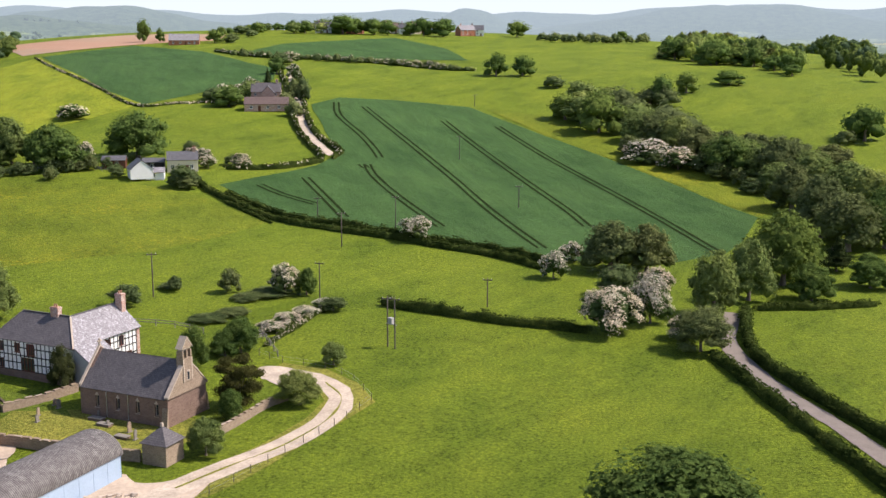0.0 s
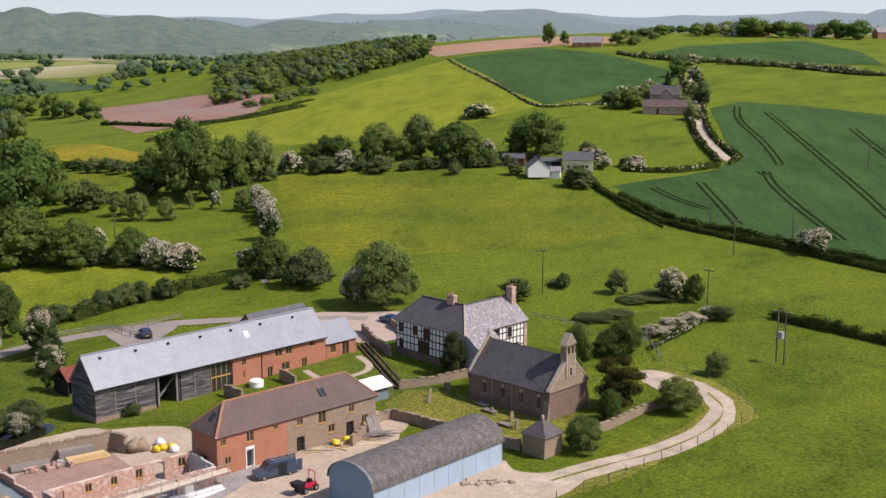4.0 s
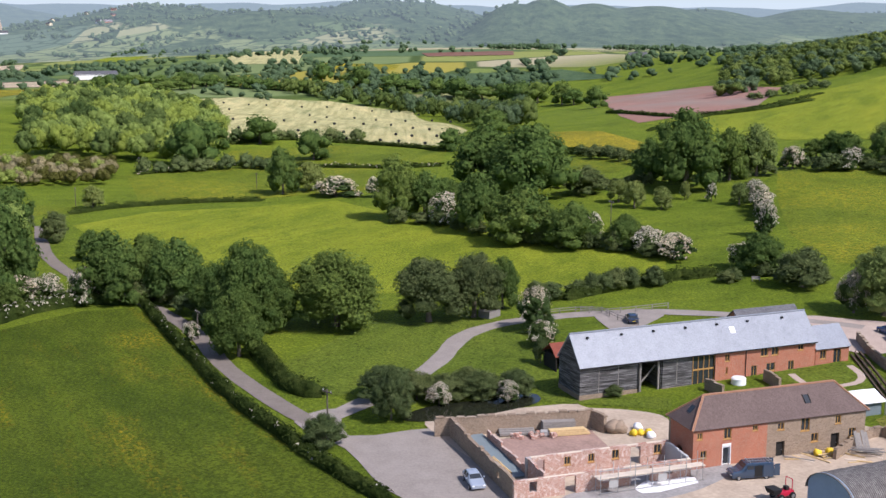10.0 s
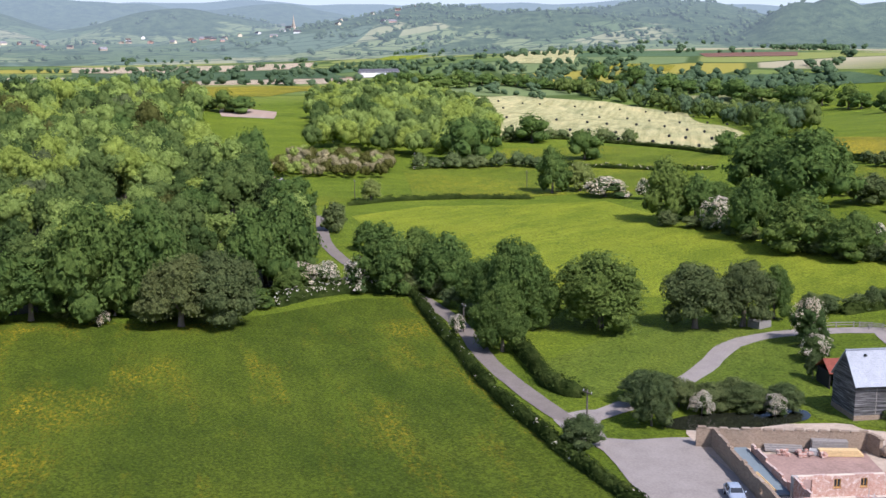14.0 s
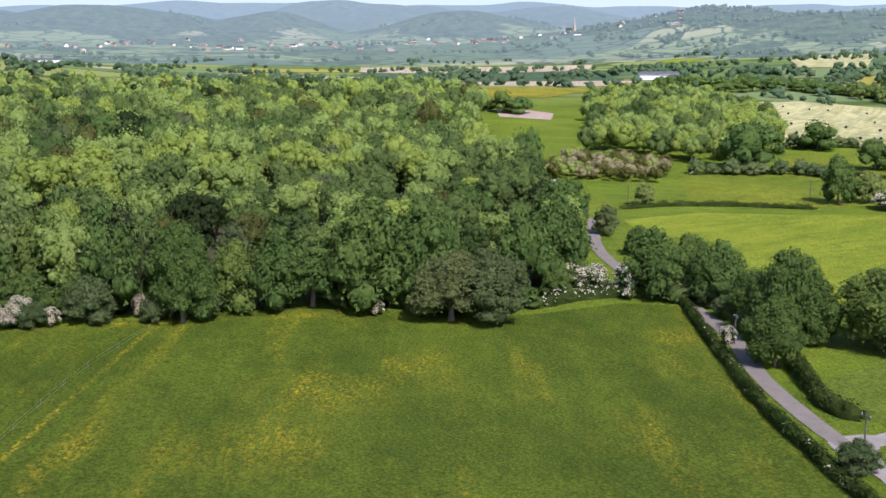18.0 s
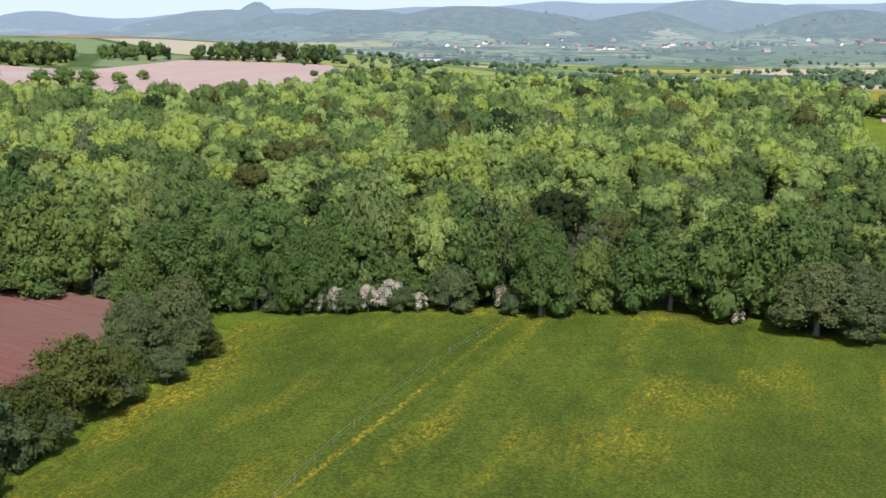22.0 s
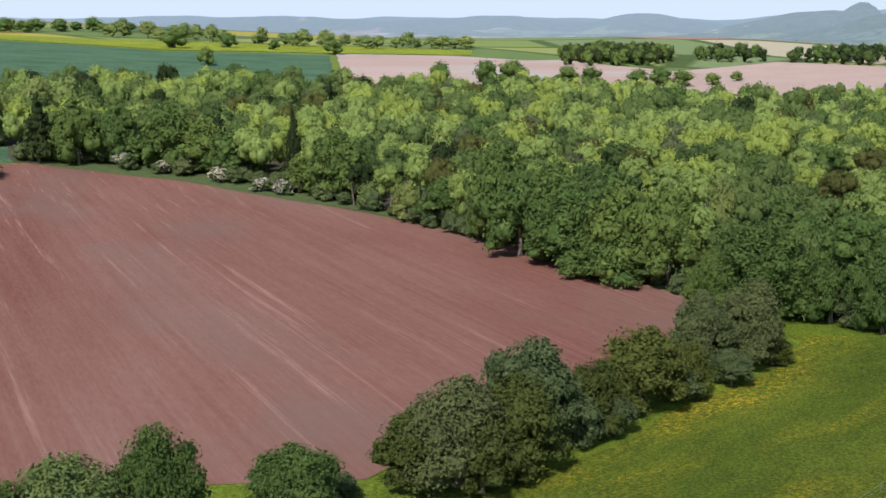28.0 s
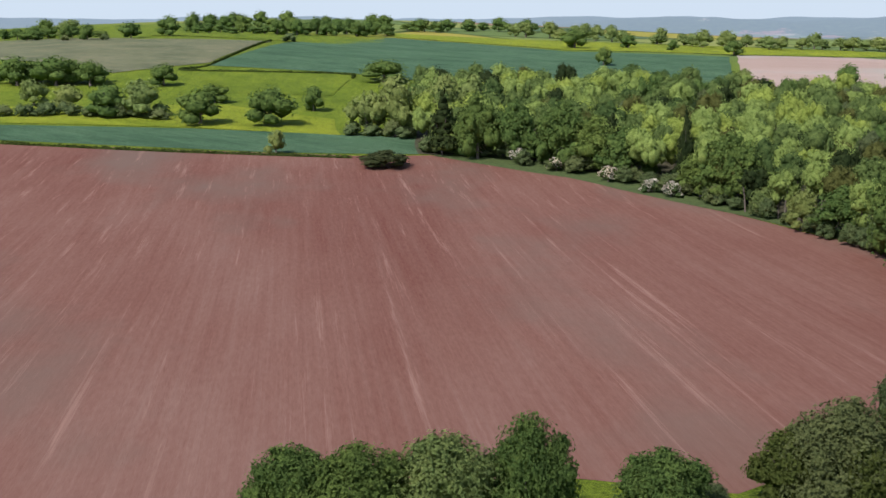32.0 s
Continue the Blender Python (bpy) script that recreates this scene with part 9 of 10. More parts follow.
for x0, x1, y0, y1 in ((0, 2.45, 0, 0.03), (0, 2.45, 3.02, 3.05), (0, 0.03, 0.04, 3.01), (2.42, 2.45, 0.04, 3.01)):
    bm = bmesh.new()
    along = x1 - x0 > 1
    n = int(max(x1 - x0, y1 - y0) / 0.16)
    for k in range(n):
        a, b = (k + 0.04) / n, (k + 0.96) / n
        high = 1.3 + 0.03 * ((k * 7) % 3)
        if along:
            box(bm, x0 + a * (x1 - x0), x0 + b * (x1 - x0), y0, y1, 0.03, high)
        else:
            box(bm, x0, x1, y0 + a * (y1 - y0), y0 + b * (y1 - y0), 0.03, high)
    part("boarded_side", bm, "grey_wood", pen)
for x in (0.09, 2.36):
    for y in (0.09, 2.96):
        part("post", boxed(x - 0.05, x + 0.05, y - 0.05, y + 0.05, -0.2, 1.42), "grey_wood", pen)
POLES = [(-52.9, 205.9, 8.3), (-22.6, 206.9, 6.9), (-22.1, 248.1, 7.7), (-11.1, 267.3, 7.8), (-30.3, 276.1, 3.4), (8.0, 203.5, 5.3), (19.6, 296.1, 5.9), (5.1, 357.3, 7.5), (12.2, 448.4, 3.9), (-109.2, 92.1, 4.9), (-157.6, 105.4, 3.9), (-299.7, 161.5, 5.4), (-157.8, 221.2, 6.7), (-348.3, 211.9, 4.8), (-288.2, 216.4, 3.2)]
BALES = [(-644.7, 437.1), (-637.8, 454.0), (-629.5, 468.2), (-630.7, 483.6), (-621.7, 507.1), (-618.6, 526.9), (-604.6, 532.9), (-588.3, 541.6), (-577.4, 549.3), (-548.8, 547.2), (-534.1, 560.5), (-570.8, 393.1), (-570.2, 409.7), (-551.3, 455.6), (-531.0, 452.0), (-532.6, 475.6), (-502.6, 465.6), (-466.8, 455.0), (-466.0, 475.5), (-410.1, 432.2), (-494.3, 340.0), (-478.5, 345.9), (-466.7, 368.8), (-450.2, 375.4), (-436.0, 376.0), (-428.5, 388.6), (-409.1, 389.0), (-381.1, 376.3), (-366.9, 372.8), (-450.4, 313.0), (-432.6, 315.7), (-408.4, 330.6), (-404.5, 338.1), (-388.7, 340.5), (-376.5, 341.7), (-360.6, 345.7), (-349.5, 344.5), (-339.0, 348.8), (-411.4, 291.3), (-386.4, 311.3), (-367.6, 313.1), (-364.1, 320.6), (-347.4, 324.2), (-338.3, 326.0), (-322.3, 324.9), (-313.0, 328.4)]
GRAVES = [(-45.1, 145.1), (-39.6, 139.3), (-38.2, 136.7), (-46.9, 148.2), (-51.5, 148.3), (-53.2, 145.3), (-52.5, 143.0), (-52.4, 149.6), (-43.0, 141.5)]
FENCE_TRACK = [(-9.8, 151.8), (-12.8, 160.0), (-17.5, 165.9), (-24.3, 168.9), (-28.4, 172.6)]
FENCE_TRACK_B = [(-9.8, 151.8), (-12.6, 144.5), (-15.6, 138.6), (-20.6, 129.1), (-23.6, 123.3), (-28.0, 116.5)]
FENCE_PADDOCK = [(-51.7, 188.6), (-44.7, 187.1), (-39.2, 183.4)]
FENCE_GARDEN = [(-30.6, 175.7), (-29.2, 181.3), (-25.4, 171.7)]
FENCE_DRIVE = [(-119.4, 159.1), (-116.2, 160.9), (-111.2, 158.7), (-106.5, 158.0)]
FENCE_BACK = [(-123.1, 153.4), (-120.0, 158.4), (-114.9, 160.7), (-108.8, 170.4)]
FENCE_MEADOW = [(-118.1, -16.1), (-130.1, -12.6), (-142.4, -8.6), (-159.5, -2.3), (-175.7, 4.5), (-195.0, 15.1)]
FENCE_COT = [(-135.6, 316.3), (-121.2, 321.3), (-105.5, 327.3), (-93.7, 323.0)]
WALL_CHURCH = [(-58.4, 146.6), (-54.3, 150.8), (-51.1, 155.3)]
WALL_YARD = [(-55.8, 124.1), (-55.7, 133.9), (-53.3, 134.8), (-46.1, 132.4), (-39.5, 130.2), (-35.7, 129.6)]
WALL_HOUSE = [(-75.1, 172.4), (-69.8, 165.5), (-65.6, 161.2)]
WALL_TRACK = [(-29.0, 136.4), (-26.4, 142.1), (-23.7, 148.7), (-21.1, 152.2)]
TRAMS = [[(-41.1, 447.3), (-37.8, 422.2), (-27.4, 389.2), (-21.3, 364.7), (-19.5, 354.7)], [(-22.6, 343.9), (-20.1, 330.0), (-12.7, 305.5), (-0.5, 270.8)], [(-29.8, 440.5), (-12.0, 383.0), (2.6, 330.9), (12.3, 290.1), (22.1, 252.8)], [(0.2, 419.4), (12.1, 374.1), (22.4, 334.9), (31.7, 297.0), (35.1, 277.0)], [(19.3, 412.3), (31.8, 368.8), (46.7, 320.5), (55.8, 284.6), (61.8, 252.9)], [(-49.6, 310.7), (-42.0, 299.9), (-32.1, 290.3)], [(-38.7, 322.3), (-31.8, 301.8), (-25.8, 283.0), (-23.9, 277.1)], [(-24.3, 343.6), (-22.6, 339.0)]]
TARP = [(-67.9, 101.0), (-68.3, 103.2), (-67.4, 106.4), (-64.8, 108.4), (-63.6, 107.3), (-64.6, 104.4), (-65.4, 102.2), (-66.6, 100.7)]
BENCH = [(-106.0, 196.2)]
TROUGH = [(-131.0, 147.6)]

# ---- tramlines in the crops ----
def tramline(points, width=0.75, apart=1.9):
    for k in (-0.5, 0.5):
        line = [Vector(p) for p in points]
        off = []
        for i, q in enumerate(line):
            d = (line[min(i + 1, len(line) - 1)] - line[max(i - 1, 0)]).normalized()
            off.append((q.x - d.y * k * apart, q.y + d.x * k * apart))
        ob = strip("wheel_track", off, width, 0.11, MAT["track_soil"], 6.0, 0.4)
        tagged(ob, "dark tractor wheel track through the crop", "track", group="crop wheel tracks", kind="structure")


MAT["track_soil"] = plain("track_soil", (0.017, 0.028, 0.008), 1.0, 0.3, 0.3, spec=0.02)
for line in TRAMS:
    tramline(line)


# ---- grass growing along the middle of the farm track ----
TRACK = [(-16.8, 159.3), (-14.0, 152.7), (-15.1, 144.0), (-19.4, 135.0), (-24.6, 128.4), (-29.8, 121.4)]
tagged(strip("track_verge", TRACK, 0.32, 0.135, MAT["lawn_dry"], 0.8, 1.4), "thin dry grass growing between the wheel ruts", "grass", kind="structure")

# ---- fences, walls, poles ----
def fence(points, gap=2.4, high=1.15, rails=2, wood="grey_wood", label="weathered post and rail fence"):
    line = smooth_line(points, gap)
    x0, y0 = line[0]
    top = new("fence")
    top.matrix_world = pose(x0, y0, ground_z(x0, y0))
    tagged(top, label, "fence", group="field fences")
    pts_ = []
    post = None
    for q in line:
        z = ground_z(q.x, q.y) - ground_z(x0, y0)
        p = Vector((q.x - x0, q.y - y0, z))
        pts_.append(p)
        if post is None:
            post = part("post", boxed(-0.07, 0.07, -0.07, 0.07, -0.2, high, 0.015), wood, top)
            post.location = p
        else:
            ob = new("post", post.data)
            ob.parent = top
            ob.location = p
    for k in range(rails):
        z = high * (0.9 - 0.36 * k)
        for a, b_ in zip(pts_, pts_[1:]):
            bm = bmesh.new()
            bar(bm, a + Vector((0, 0, z)), b_ + Vector((0, 0, z)), 0.05, 0.11)
            part("rail", bm, wood, top)


def wire_fence(points, gap=5.0):
    """Stakes with thin wire."""
    line = smooth_line(points, gap)
    x0, y0 = line[0]
    top = new("wire_fence")
    top.matrix_world = pose(x0, y0, ground_z(x0, y0))
    tagged(top, "thin stock fence of wooden stakes and wire", "fence", group="stock fences")
    me, pts_ = None, []
    for q in line:
        p = Vector((q.x - x0, q.y - y0, ground_z(q.x, q.y) - ground_z(x0, y0)))
        pts_.append(p)
        ob = part("stake", boxed(-0.04, 0.04, -0.04, 0.04, -0.2, 1.1, 0.01), "bark", top) if me is None else new("stake", me)
        me = ob.data
        ob.parent = top
        ob.location = p
    for z in (0.5, 1.0):
        for a, b_ in zip(pts_, pts_[1:]):
            bm = bmesh.new()
            bar(bm, a + Vector((0, 0, z)), b_ + Vector((0, 0, z)), 0.012)
            part("wire", bm, "steel", top)


for f in (FENCE_TRACK, FENCE_TRACK_B):
    wire_fence(f, 3.2)
for f in (FENCE_PADDOCK, FENCE_GARDEN, FENCE_DRIVE, FENCE_BACK, FENCE_COT):
    fence(f)
wire_fence(FENCE_MEADOW, 9.0)


def stone_wall(points, high=1.3, thick=0.45, material="stone", label="old rubble stone wall with rough coping", name="stone_wall", rough=0.15):
    line = smooth_line(points, 1.2)
    x0, y0 = line[0]
    top = new(name)
    top.matrix_world = pose(x0, y0, ground_z(x0, y0))
    tagged(top, label, "wall")
    bm = bmesh.new()
    rows = []
    for q in line:
        i = len(rows)
        d = (line[min(i + 1, len(line) - 1)] - line[max(i - 1, 0)]).normalized()
        s = Vector((-d.y, d.x)) * thick / 2
        z = ground_z(q.x, q.y) - ground_z(x0, y0)
        h_ = high * (1 + rough * noise.noise(Vector((q.x * 0.7, q.y * 0.7, 0))))
        c = Vector((q.x - x0, q.y - y0))
        rows.append([bm.verts.new((c.x + e * s.x, c.y + e * s.y, z + w)) for e, w in ((-1, -0.3), (-0.9, h_), (0.9, h_), (1, -0.3))])
    for a, b_ in zip(rows, rows[1:]):
        for k in range(3):
            bm.faces.new((a[k], b_[k], b_[k + 1], a[k + 1]))
    for r in (rows[0], rows[-1]):
        bm.faces.new(r)
    part("masonry", bm, material, top)
    rr = random.Random(int(abs(x0 * 10)))
    for a, b_ in zip(line, line[1:]):
        q = (a + b_) / 2
        z = ground_z(q.x, q.y) - ground_z(x0, y0)
        h_ = high * (1 + rough * noise.noise(Vector((q.x * 0.7, q.y * 0.7, 0))))
        ob = part("coping_stone", boxed(-0.5, 0.5, -thick * 0.55, thick * 0.55, 0, 0.14 + rr.uniform(0, 0.08), 0.03), material, top)
        ob.location = (q.x - x0, q.y - y0, z + h_)
        ob.rotation_euler = (0, 0, math.atan2(b_.y - a.y, b_.x - a.x) + rr.uniform(-0.06, 0.06))


for w, h_ in ((WALL_CHURCH, 1.1), (WALL_YARD, 1.3), (WALL_HOUSE, 1.4), (WALL_TRACK, 1.0)):
    stone_wall(w, h_)
stone_wall([(-67.6, 172.5), (-71.4, 176.6), (-68.8, 179.0)], 1.3)


def pole(x, y, high, arms=1):
    top = new("utility_pole")
    top.matrix_world = pose(x, y, ground_z(x, y), 0, 0, random.uniform(-20, 20))
    tagged(top, "slim weathered wooden power pole with crossarm", "pole", group="power poles")
    v, f = limb([(0, 0, -0.3), (0, 0, high * 0.5), (0, 0, high)], [0.13, 0.11, 0.09], 8)
    ob = new("shaft", mesh_of("shaft", v, f + [tuple(range(16, 24))], MAT["pole_wood"], True))
    ob.parent = top
    part("crossarm", boxed(-0.9, 0.9, -0.06, 0.06, high - 0.45, high - 0.3), "pole_wood", top)
    for k in (-0.75, 0, 0.75):
        bm = bmesh.new()
        bmesh.ops.create_cone(bm, cap_ends=True, segments=8, radius1=0.06, radius2=0.04, depth=0.25, matrix=Matrix.Translation((k, 0, high - 0.18)))
        part("insulator", bm, "concrete", top)


for x, y, h_ in POLES:
    pole(x, y, max(5.0, h_))
pole(-8.8, 178.0, 8.2)
pole(-7.6, 176.6, 8.4)
tb = new("transformer")
tb.matrix_world = pose(-8.2, 177.3, ground_z(-8.2, 177.3) + 3.9, 0, 0, -40)
tagged(tb, "pale grey transformer box between two poles", "transformer")
part("tank", boxed(-0.45, 0.45, -0.35, 0.35, 0, 1.0, 0.05), "concrete", tb)
part("bracket", boxed(-1.1, 1.1, -0.1, 0.1, -0.12, 0.0), "grey_wood", tb)

# ---- round bales, gravestones ----
bale_mesh = None
for x, y in BALES:
    if bale_mesh is None:
        bm = bmesh.new()
        bmesh.ops.create_cone(bm, cap_ends=True, segments=16, radius1=0.6, radius2=0.6, depth=1.1, matrix=pose(0, 0, 0.58, 90, 0, 0))
        bmesh.ops.bevel(bm, geom=[e for e in bm.edges if len(e.link_faces) == 2 and e.calc_face_angle() > 1.0], offset=0.12, segments=2, affect="EDGES")
        bale_mesh = bpy.data.meshes.new("round_bale")
        bm.to_mesh(bale_mesh)
        bm.free()
        bale_mesh.materials.append(MAT["black"])
    ob = new("round_bale", bale_mesh)
    ob.matrix_world = pose(x, y, ground_z(x, y) + 0.02 + 0.0008 * math.hypot(x, y), 0, 0, random.uniform(0, 180))
    tagged(ob, "round hay bale wrapped in black plastic", "bale", group="wrapped bales")

for i, (x, y) in enumerate(GRAVES):
    top = new("gravestone")
    top.matrix_world = pose(x, y, ground_z(x, y), random.uniform(-4, 4), random.uniform(-4, 4), 68 + random.uniform(-10, 10))
    tagged(top, "weathered grey upright gravestone in the churchyard", "gravestone", group="gravestones")
    h_ = random.uniform(0.8, 1.5)
    bm = bmesh.new()
    prof = [(-0.3, -0.1), (0.3, -0.1), (0.3, h_ * 0.8), (0.16, h_ * 0.96), (0, h_), (-0.16, h_ * 0.96), (-0.3, h_ * 0.8)]
    a = [bm.verts.new((u, -0.07, w)) for u, w in prof]
    c = [bm.verts.new((u, 0.07, w)) for u, w in prof]
    bm.faces.new(a)
    bm.faces.new(list(reversed(c)))
    for k in range(len(prof)):
        bm.faces.new((a[k], c[k], c[(k + 1) % 7], a[(k + 1) % 7]))
    part("headstone", bm, "stone" if i % 2 else "lichen_stone", top)
    part("base_stone", boxed(-0.42, 0.42, -0.2, 0.2, -0.1, 0.14, 0.02), "lichen_stone", top)
for x, y, L in ((-46.2, 143.8, 2.1), (-44.5, 141.6, 2.0), (-41.0, 137.2, 1.9)):
    top = new("table_tomb")
    top.matrix_world = pose(x, y, ground_z(x, y), 0, 0, -25)
    tagged(top, "low mossy stone tomb in the churchyard", "tomb")
    part("kerb", boxed(0, L, 0, 0.9, -0.1, 0.3, 0.03), "stone_dark", top)
    part("slab", boxed(-0.05, L + 0.05, -0.05, 0.95, 0.31, 0.42, 0.02), "lichen_stone", top)


# ---- vehicles ----
def paint(name, c):
    m_, nt_, b_ = nodes_of(name, 0.25, 0.5)
    b_.inputs["Base Color"].default_value = rgb(c)
    b_.inputs["Coat Weight"].default_value = 0.6
    return m_


def loft(sections):
    """A body skinned over cross-sections: x, half-width at sill, half-width at top, bottom, waist, top."""
    bm = bmesh.new()
    rings = []
    for x, w0, w1, z0, z1, z2 in sections:
        rings.append([bm.verts.new(p) for p in ((x, -w0 * 0.92, z0), (x, -w0, (z0 + z1) / 2), (x, -w0, z1), (x, -w1, z2 - 0.05), (x, -w1 * 0.85, z2), (x, w1 * 0.85, z2), (x, w1, z2 - 0.05), (x, w0, z1), (x, w0, (z0 + z1) / 2), (x, w0 * 0.92, z0))])
    for a, b_ in zip(rings, rings[1:]):
        for k in range(10):
            bm.faces.new((a[k], b_[k], b_[(k + 1) % 10], a[(k + 1) % 10]))
    bm.faces.new(rings[0])
    bm.faces.new(list(reversed(rings[-1])))
    return bm


def wheel(parent, x, y, r=0.32):
    bm = bmesh.new()
    bmesh.ops.create_cone(bm, cap_ends=True, segments=20, radius1=r, radius2=r, depth=0.22, matrix=pose(x, y, r, 90, 0, 0))
    bmesh.ops.bevel(bm, geom=[e for e in bm.edges if e.calc_face_angle(0) > 1.0], offset=0.04, segments=2, affect="EDGES")
    w = part("wheel", bm, "black", parent)
    bm = bmesh.new()
    bmesh.ops.create_cone(bm, cap_ends=True, segments=14, radius1=r * 0.62, radius2=r * 0.55, depth=0.25, matrix=pose(x, y, r, 90, 0, 0))
    part("rim", bm, "steel", w)


def car(x, y, turn, colour, label, van=False, name="car"):
    top = new(name)
    top.matrix_world = pose(x, y, ground_z(x, y) + 0.06, 0, 0, turn)
    tagged(top, label, "van" if van else "car")
    p = paint(name + "_paint", colour)
    if van:
        L = 4.9
        body = [(0, .85, .8, .35, .75, .9), (.12, .93, .86, .28, .8, 1.0), (.9, .95, .88, .28, .95, 1.15), (1.0, .95, .86, .28, .95, 1.2), (1.7, .95, .82, .28, 1.1, 1.92), (2.2, .95, .82, .28, 1.1, 1.98), (4.7, .95, .82, .28, 1.1, 1.96), (4.9, .92, .78, .34, 1.1, 1.9)]
        glassy = [(1.12, 1.66, 0.83, 1.16, 1.86)]
    else:
        L = 4.3
        body = [(0, .72, .66, .38, .6, .7), (.15, .84, .76, .25, .66, .78), (1.1, .88, .8, .2, .82, .93), (1.3, .88, .78, .2, .84, .98), (1.9, .88, .64, .2, .9, 1.42), (2.6, .88, .62, .2, .9, 1.47), (3.5, .88, .62, .2, .9, 1.38), (4.1, .86, .7, .25, .9, 1.02), (4.3, .8, .68, .36, .7, .85)]
        glassy = []
    part("body", loft(body), p, top)
    if van:
        part("windscreen", _tilted(1.06, 1.64, 0.74, 1.22, 1.88), "glass", top)
        for s in (-1, 1):
            part("side_window", boxed(1.75, 2.5, s * 0.9 - 0.02 if s > 0 else -0.92, s * 0.9 + 0.02 if s > 0 else -0.88, 1.2, 1.72), "glass", top)
    else:
        part("windscreen", _tilted(1.36, 1.86, 0.60, 1.02, 1.40), "glass", top)
        part("rear_window", _tilted(4.06, 3.58, 0.58, 1.06, 1.34), "glass", top)
        for s in (-1, 1):
            for x0, x1 in ((1.95, 2.55), (2.65, 3.4)):
                bm = bmesh.new()
                hull(bm, [(x0, s * 0.875, 0.96), (x1, s * 0.875, 0.96), (x1 - 0.05, s * 0.70, 1.34), (x0 + 0.1, s * 0.70, 1.34), (x0, s * 0.84, 0.96), (x1, s * 0.84, 0.96), (x1 - 0.05, s * 0.66, 1.34), (x0 + 0.1, s * 0.66, 1.34)],
                     [(0, 1, 2, 3), (7, 6, 5, 4), (0, 4, 5, 1), (1, 5, 6, 2), (2, 6, 7, 3), (3, 7, 4, 0)])
                part("side_window", bm, "glass", top)
    for s in (-1, 1):
        part("headlight", boxed(-0.02, 0.1, s * 0.62 - 0.14, s * 0.62 + 0.14, 0.58, 0.72, 0.03), "white_paint", top)
        part("tail_light", boxed(L - 0.06, L + 0.02, s * 0.68 - 0.1, s * 0.68 + 0.1, 0.66, 0.86 if not van else 1.3, 0.02), "red_wood", top)
        part("mirror", boxed(1.55, 1.7, s * 1.0 - 0.1, s * 1.0 + 0.1, 0.98 if not van else 1.2, 1.12 if not van else 1.42, 0.03), p, top)
        for wx in (0.82, L - 0.85):
            wheel(top, wx, s * 0.82)
    part("number_plate", boxed(L - 0.005, L + 0.02, -0.26, 0.26, 0.5, 0.62), "yellow", top)
    return top


def _tilted(x0, x1, half, z0, z1):
    bm = bmesh.new()
    k = 0.015 if x1 > x0 else -0.015
    hull(bm, [(x0 - k, -half * 1.15, z0), (x0 - k, half * 1.15, z0), (x1 - k, half, z1), (x1 - k, -half, z1), (x0 + k, -half * 1.15, z0 - 0.02), (x0 + k, half * 1.15, z0 - 0.02), (x1 + k, half, z1 - 0.02), (x1 + k, -half, z1 - 0.02)],
         [(0, 1, 2, 3), (7, 6, 5, 4), (0, 4, 5, 1), (1, 5, 6, 2), (2, 6, 7, 3), (3, 7, 4, 0)])
    return bm


car(-80.3, 89.2, 147, (0.30, 0.34, 0.40), "silver-blue estate car parked by the ruined wall", name="estate_car")
car(-74.6, 179.6, -28, (0.03, 0.07, 0.17), "dark blue hatchback parked by the farmhouse", name="blue_car")
car(-110.4, 161.0, -45, (0.02, 0.035, 0.07), "dark blue car parked behind the barn", name="dark_car")
vn = car(-62.0, 110.9, 52, (0.035, 0.06, 0.10), "dark blue builder's van with roof ladder and open doors", True, "builders_van")
bm = bmesh.new()
for y in (-0.35, 0.35):
    bar(bm, (1.9, y, 2.1), (4.8, y, 2.1), 0.06)
for i in range(9):
    bar(bm, (2.0 + i * 0.33, -0.35, 2.1), (2.0 + i * 0.33, 0.35, 2.1), 0.045)
part("roof_ladder", bm, "steel", vn)
bm = bmesh.new()
for x in (2.2, 4.4):
    bar(bm, (x, -0.8, 2.03), (x, 0.8, 2.03), 0.06)
part("roof_bar", bm, "steel", vn)
part("side_door", boxed(3.6, 4.65, -1.02, -0.97, 0.4, 1.8, 0.02), vn.children[0].data.materials[0], vn)
# black sheet on the closed body paints the dark of an open doorway
part("load_opening", boxed(2.62, 3.5, -0.962, -0.955, 0.42, 1.75), "black", vn)
for s in (-1, 1):
    d = part("rear_door", boxed(4.9, 5.6, s * 0.93 - 0.03, s * 0.93 + 0.03, 0.45, 1.85, 0.02), vn.children[0].data.materials[0], vn)
tr = new("mini_dumper")
tr.matrix_world = pose(-55.2, 109.2, ground_z(-55, 109) + 0.06, 0, 0, 70)
tagged(tr, "small red site dumper in the yard", "dumper")
part("chassis", boxed(-0.1, 1.9, -0.55, 0.55, 0.45, 0.95, 0.06), paint("dumper_red", (0.5, 0.02, 0.05)), tr)
bm = bmesh.new()
hull(bm, [(-0.9, -0.6, 0.8), (0.0, -0.5, 0.7), (0.0, 0.5, 0.7), (-0.9, 0.6, 0.8), (-1.15, -0.75, 1.45), (0.1, -0.7, 1.4), (0.1, 0.7, 1.4), (-1.15, 0.75, 1.45)],
     [(0, 3, 2, 1), (4, 5, 6, 7), (0, 1, 5, 4), (1, 2, 6, 5), (2, 3, 7, 6), (3, 0, 4, 7)])
part("skip", bm, "black", tr)
part("seat", boxed(1.0, 1.45, -0.25, 0.25, 0.95, 1.35, 0.06), "black", tr)
bm = bmesh.new()
for s in (-0.5, 0.5):
    bar(bm, (1.6, s, 0.9), (1.6, s, 2.2), 0.07)
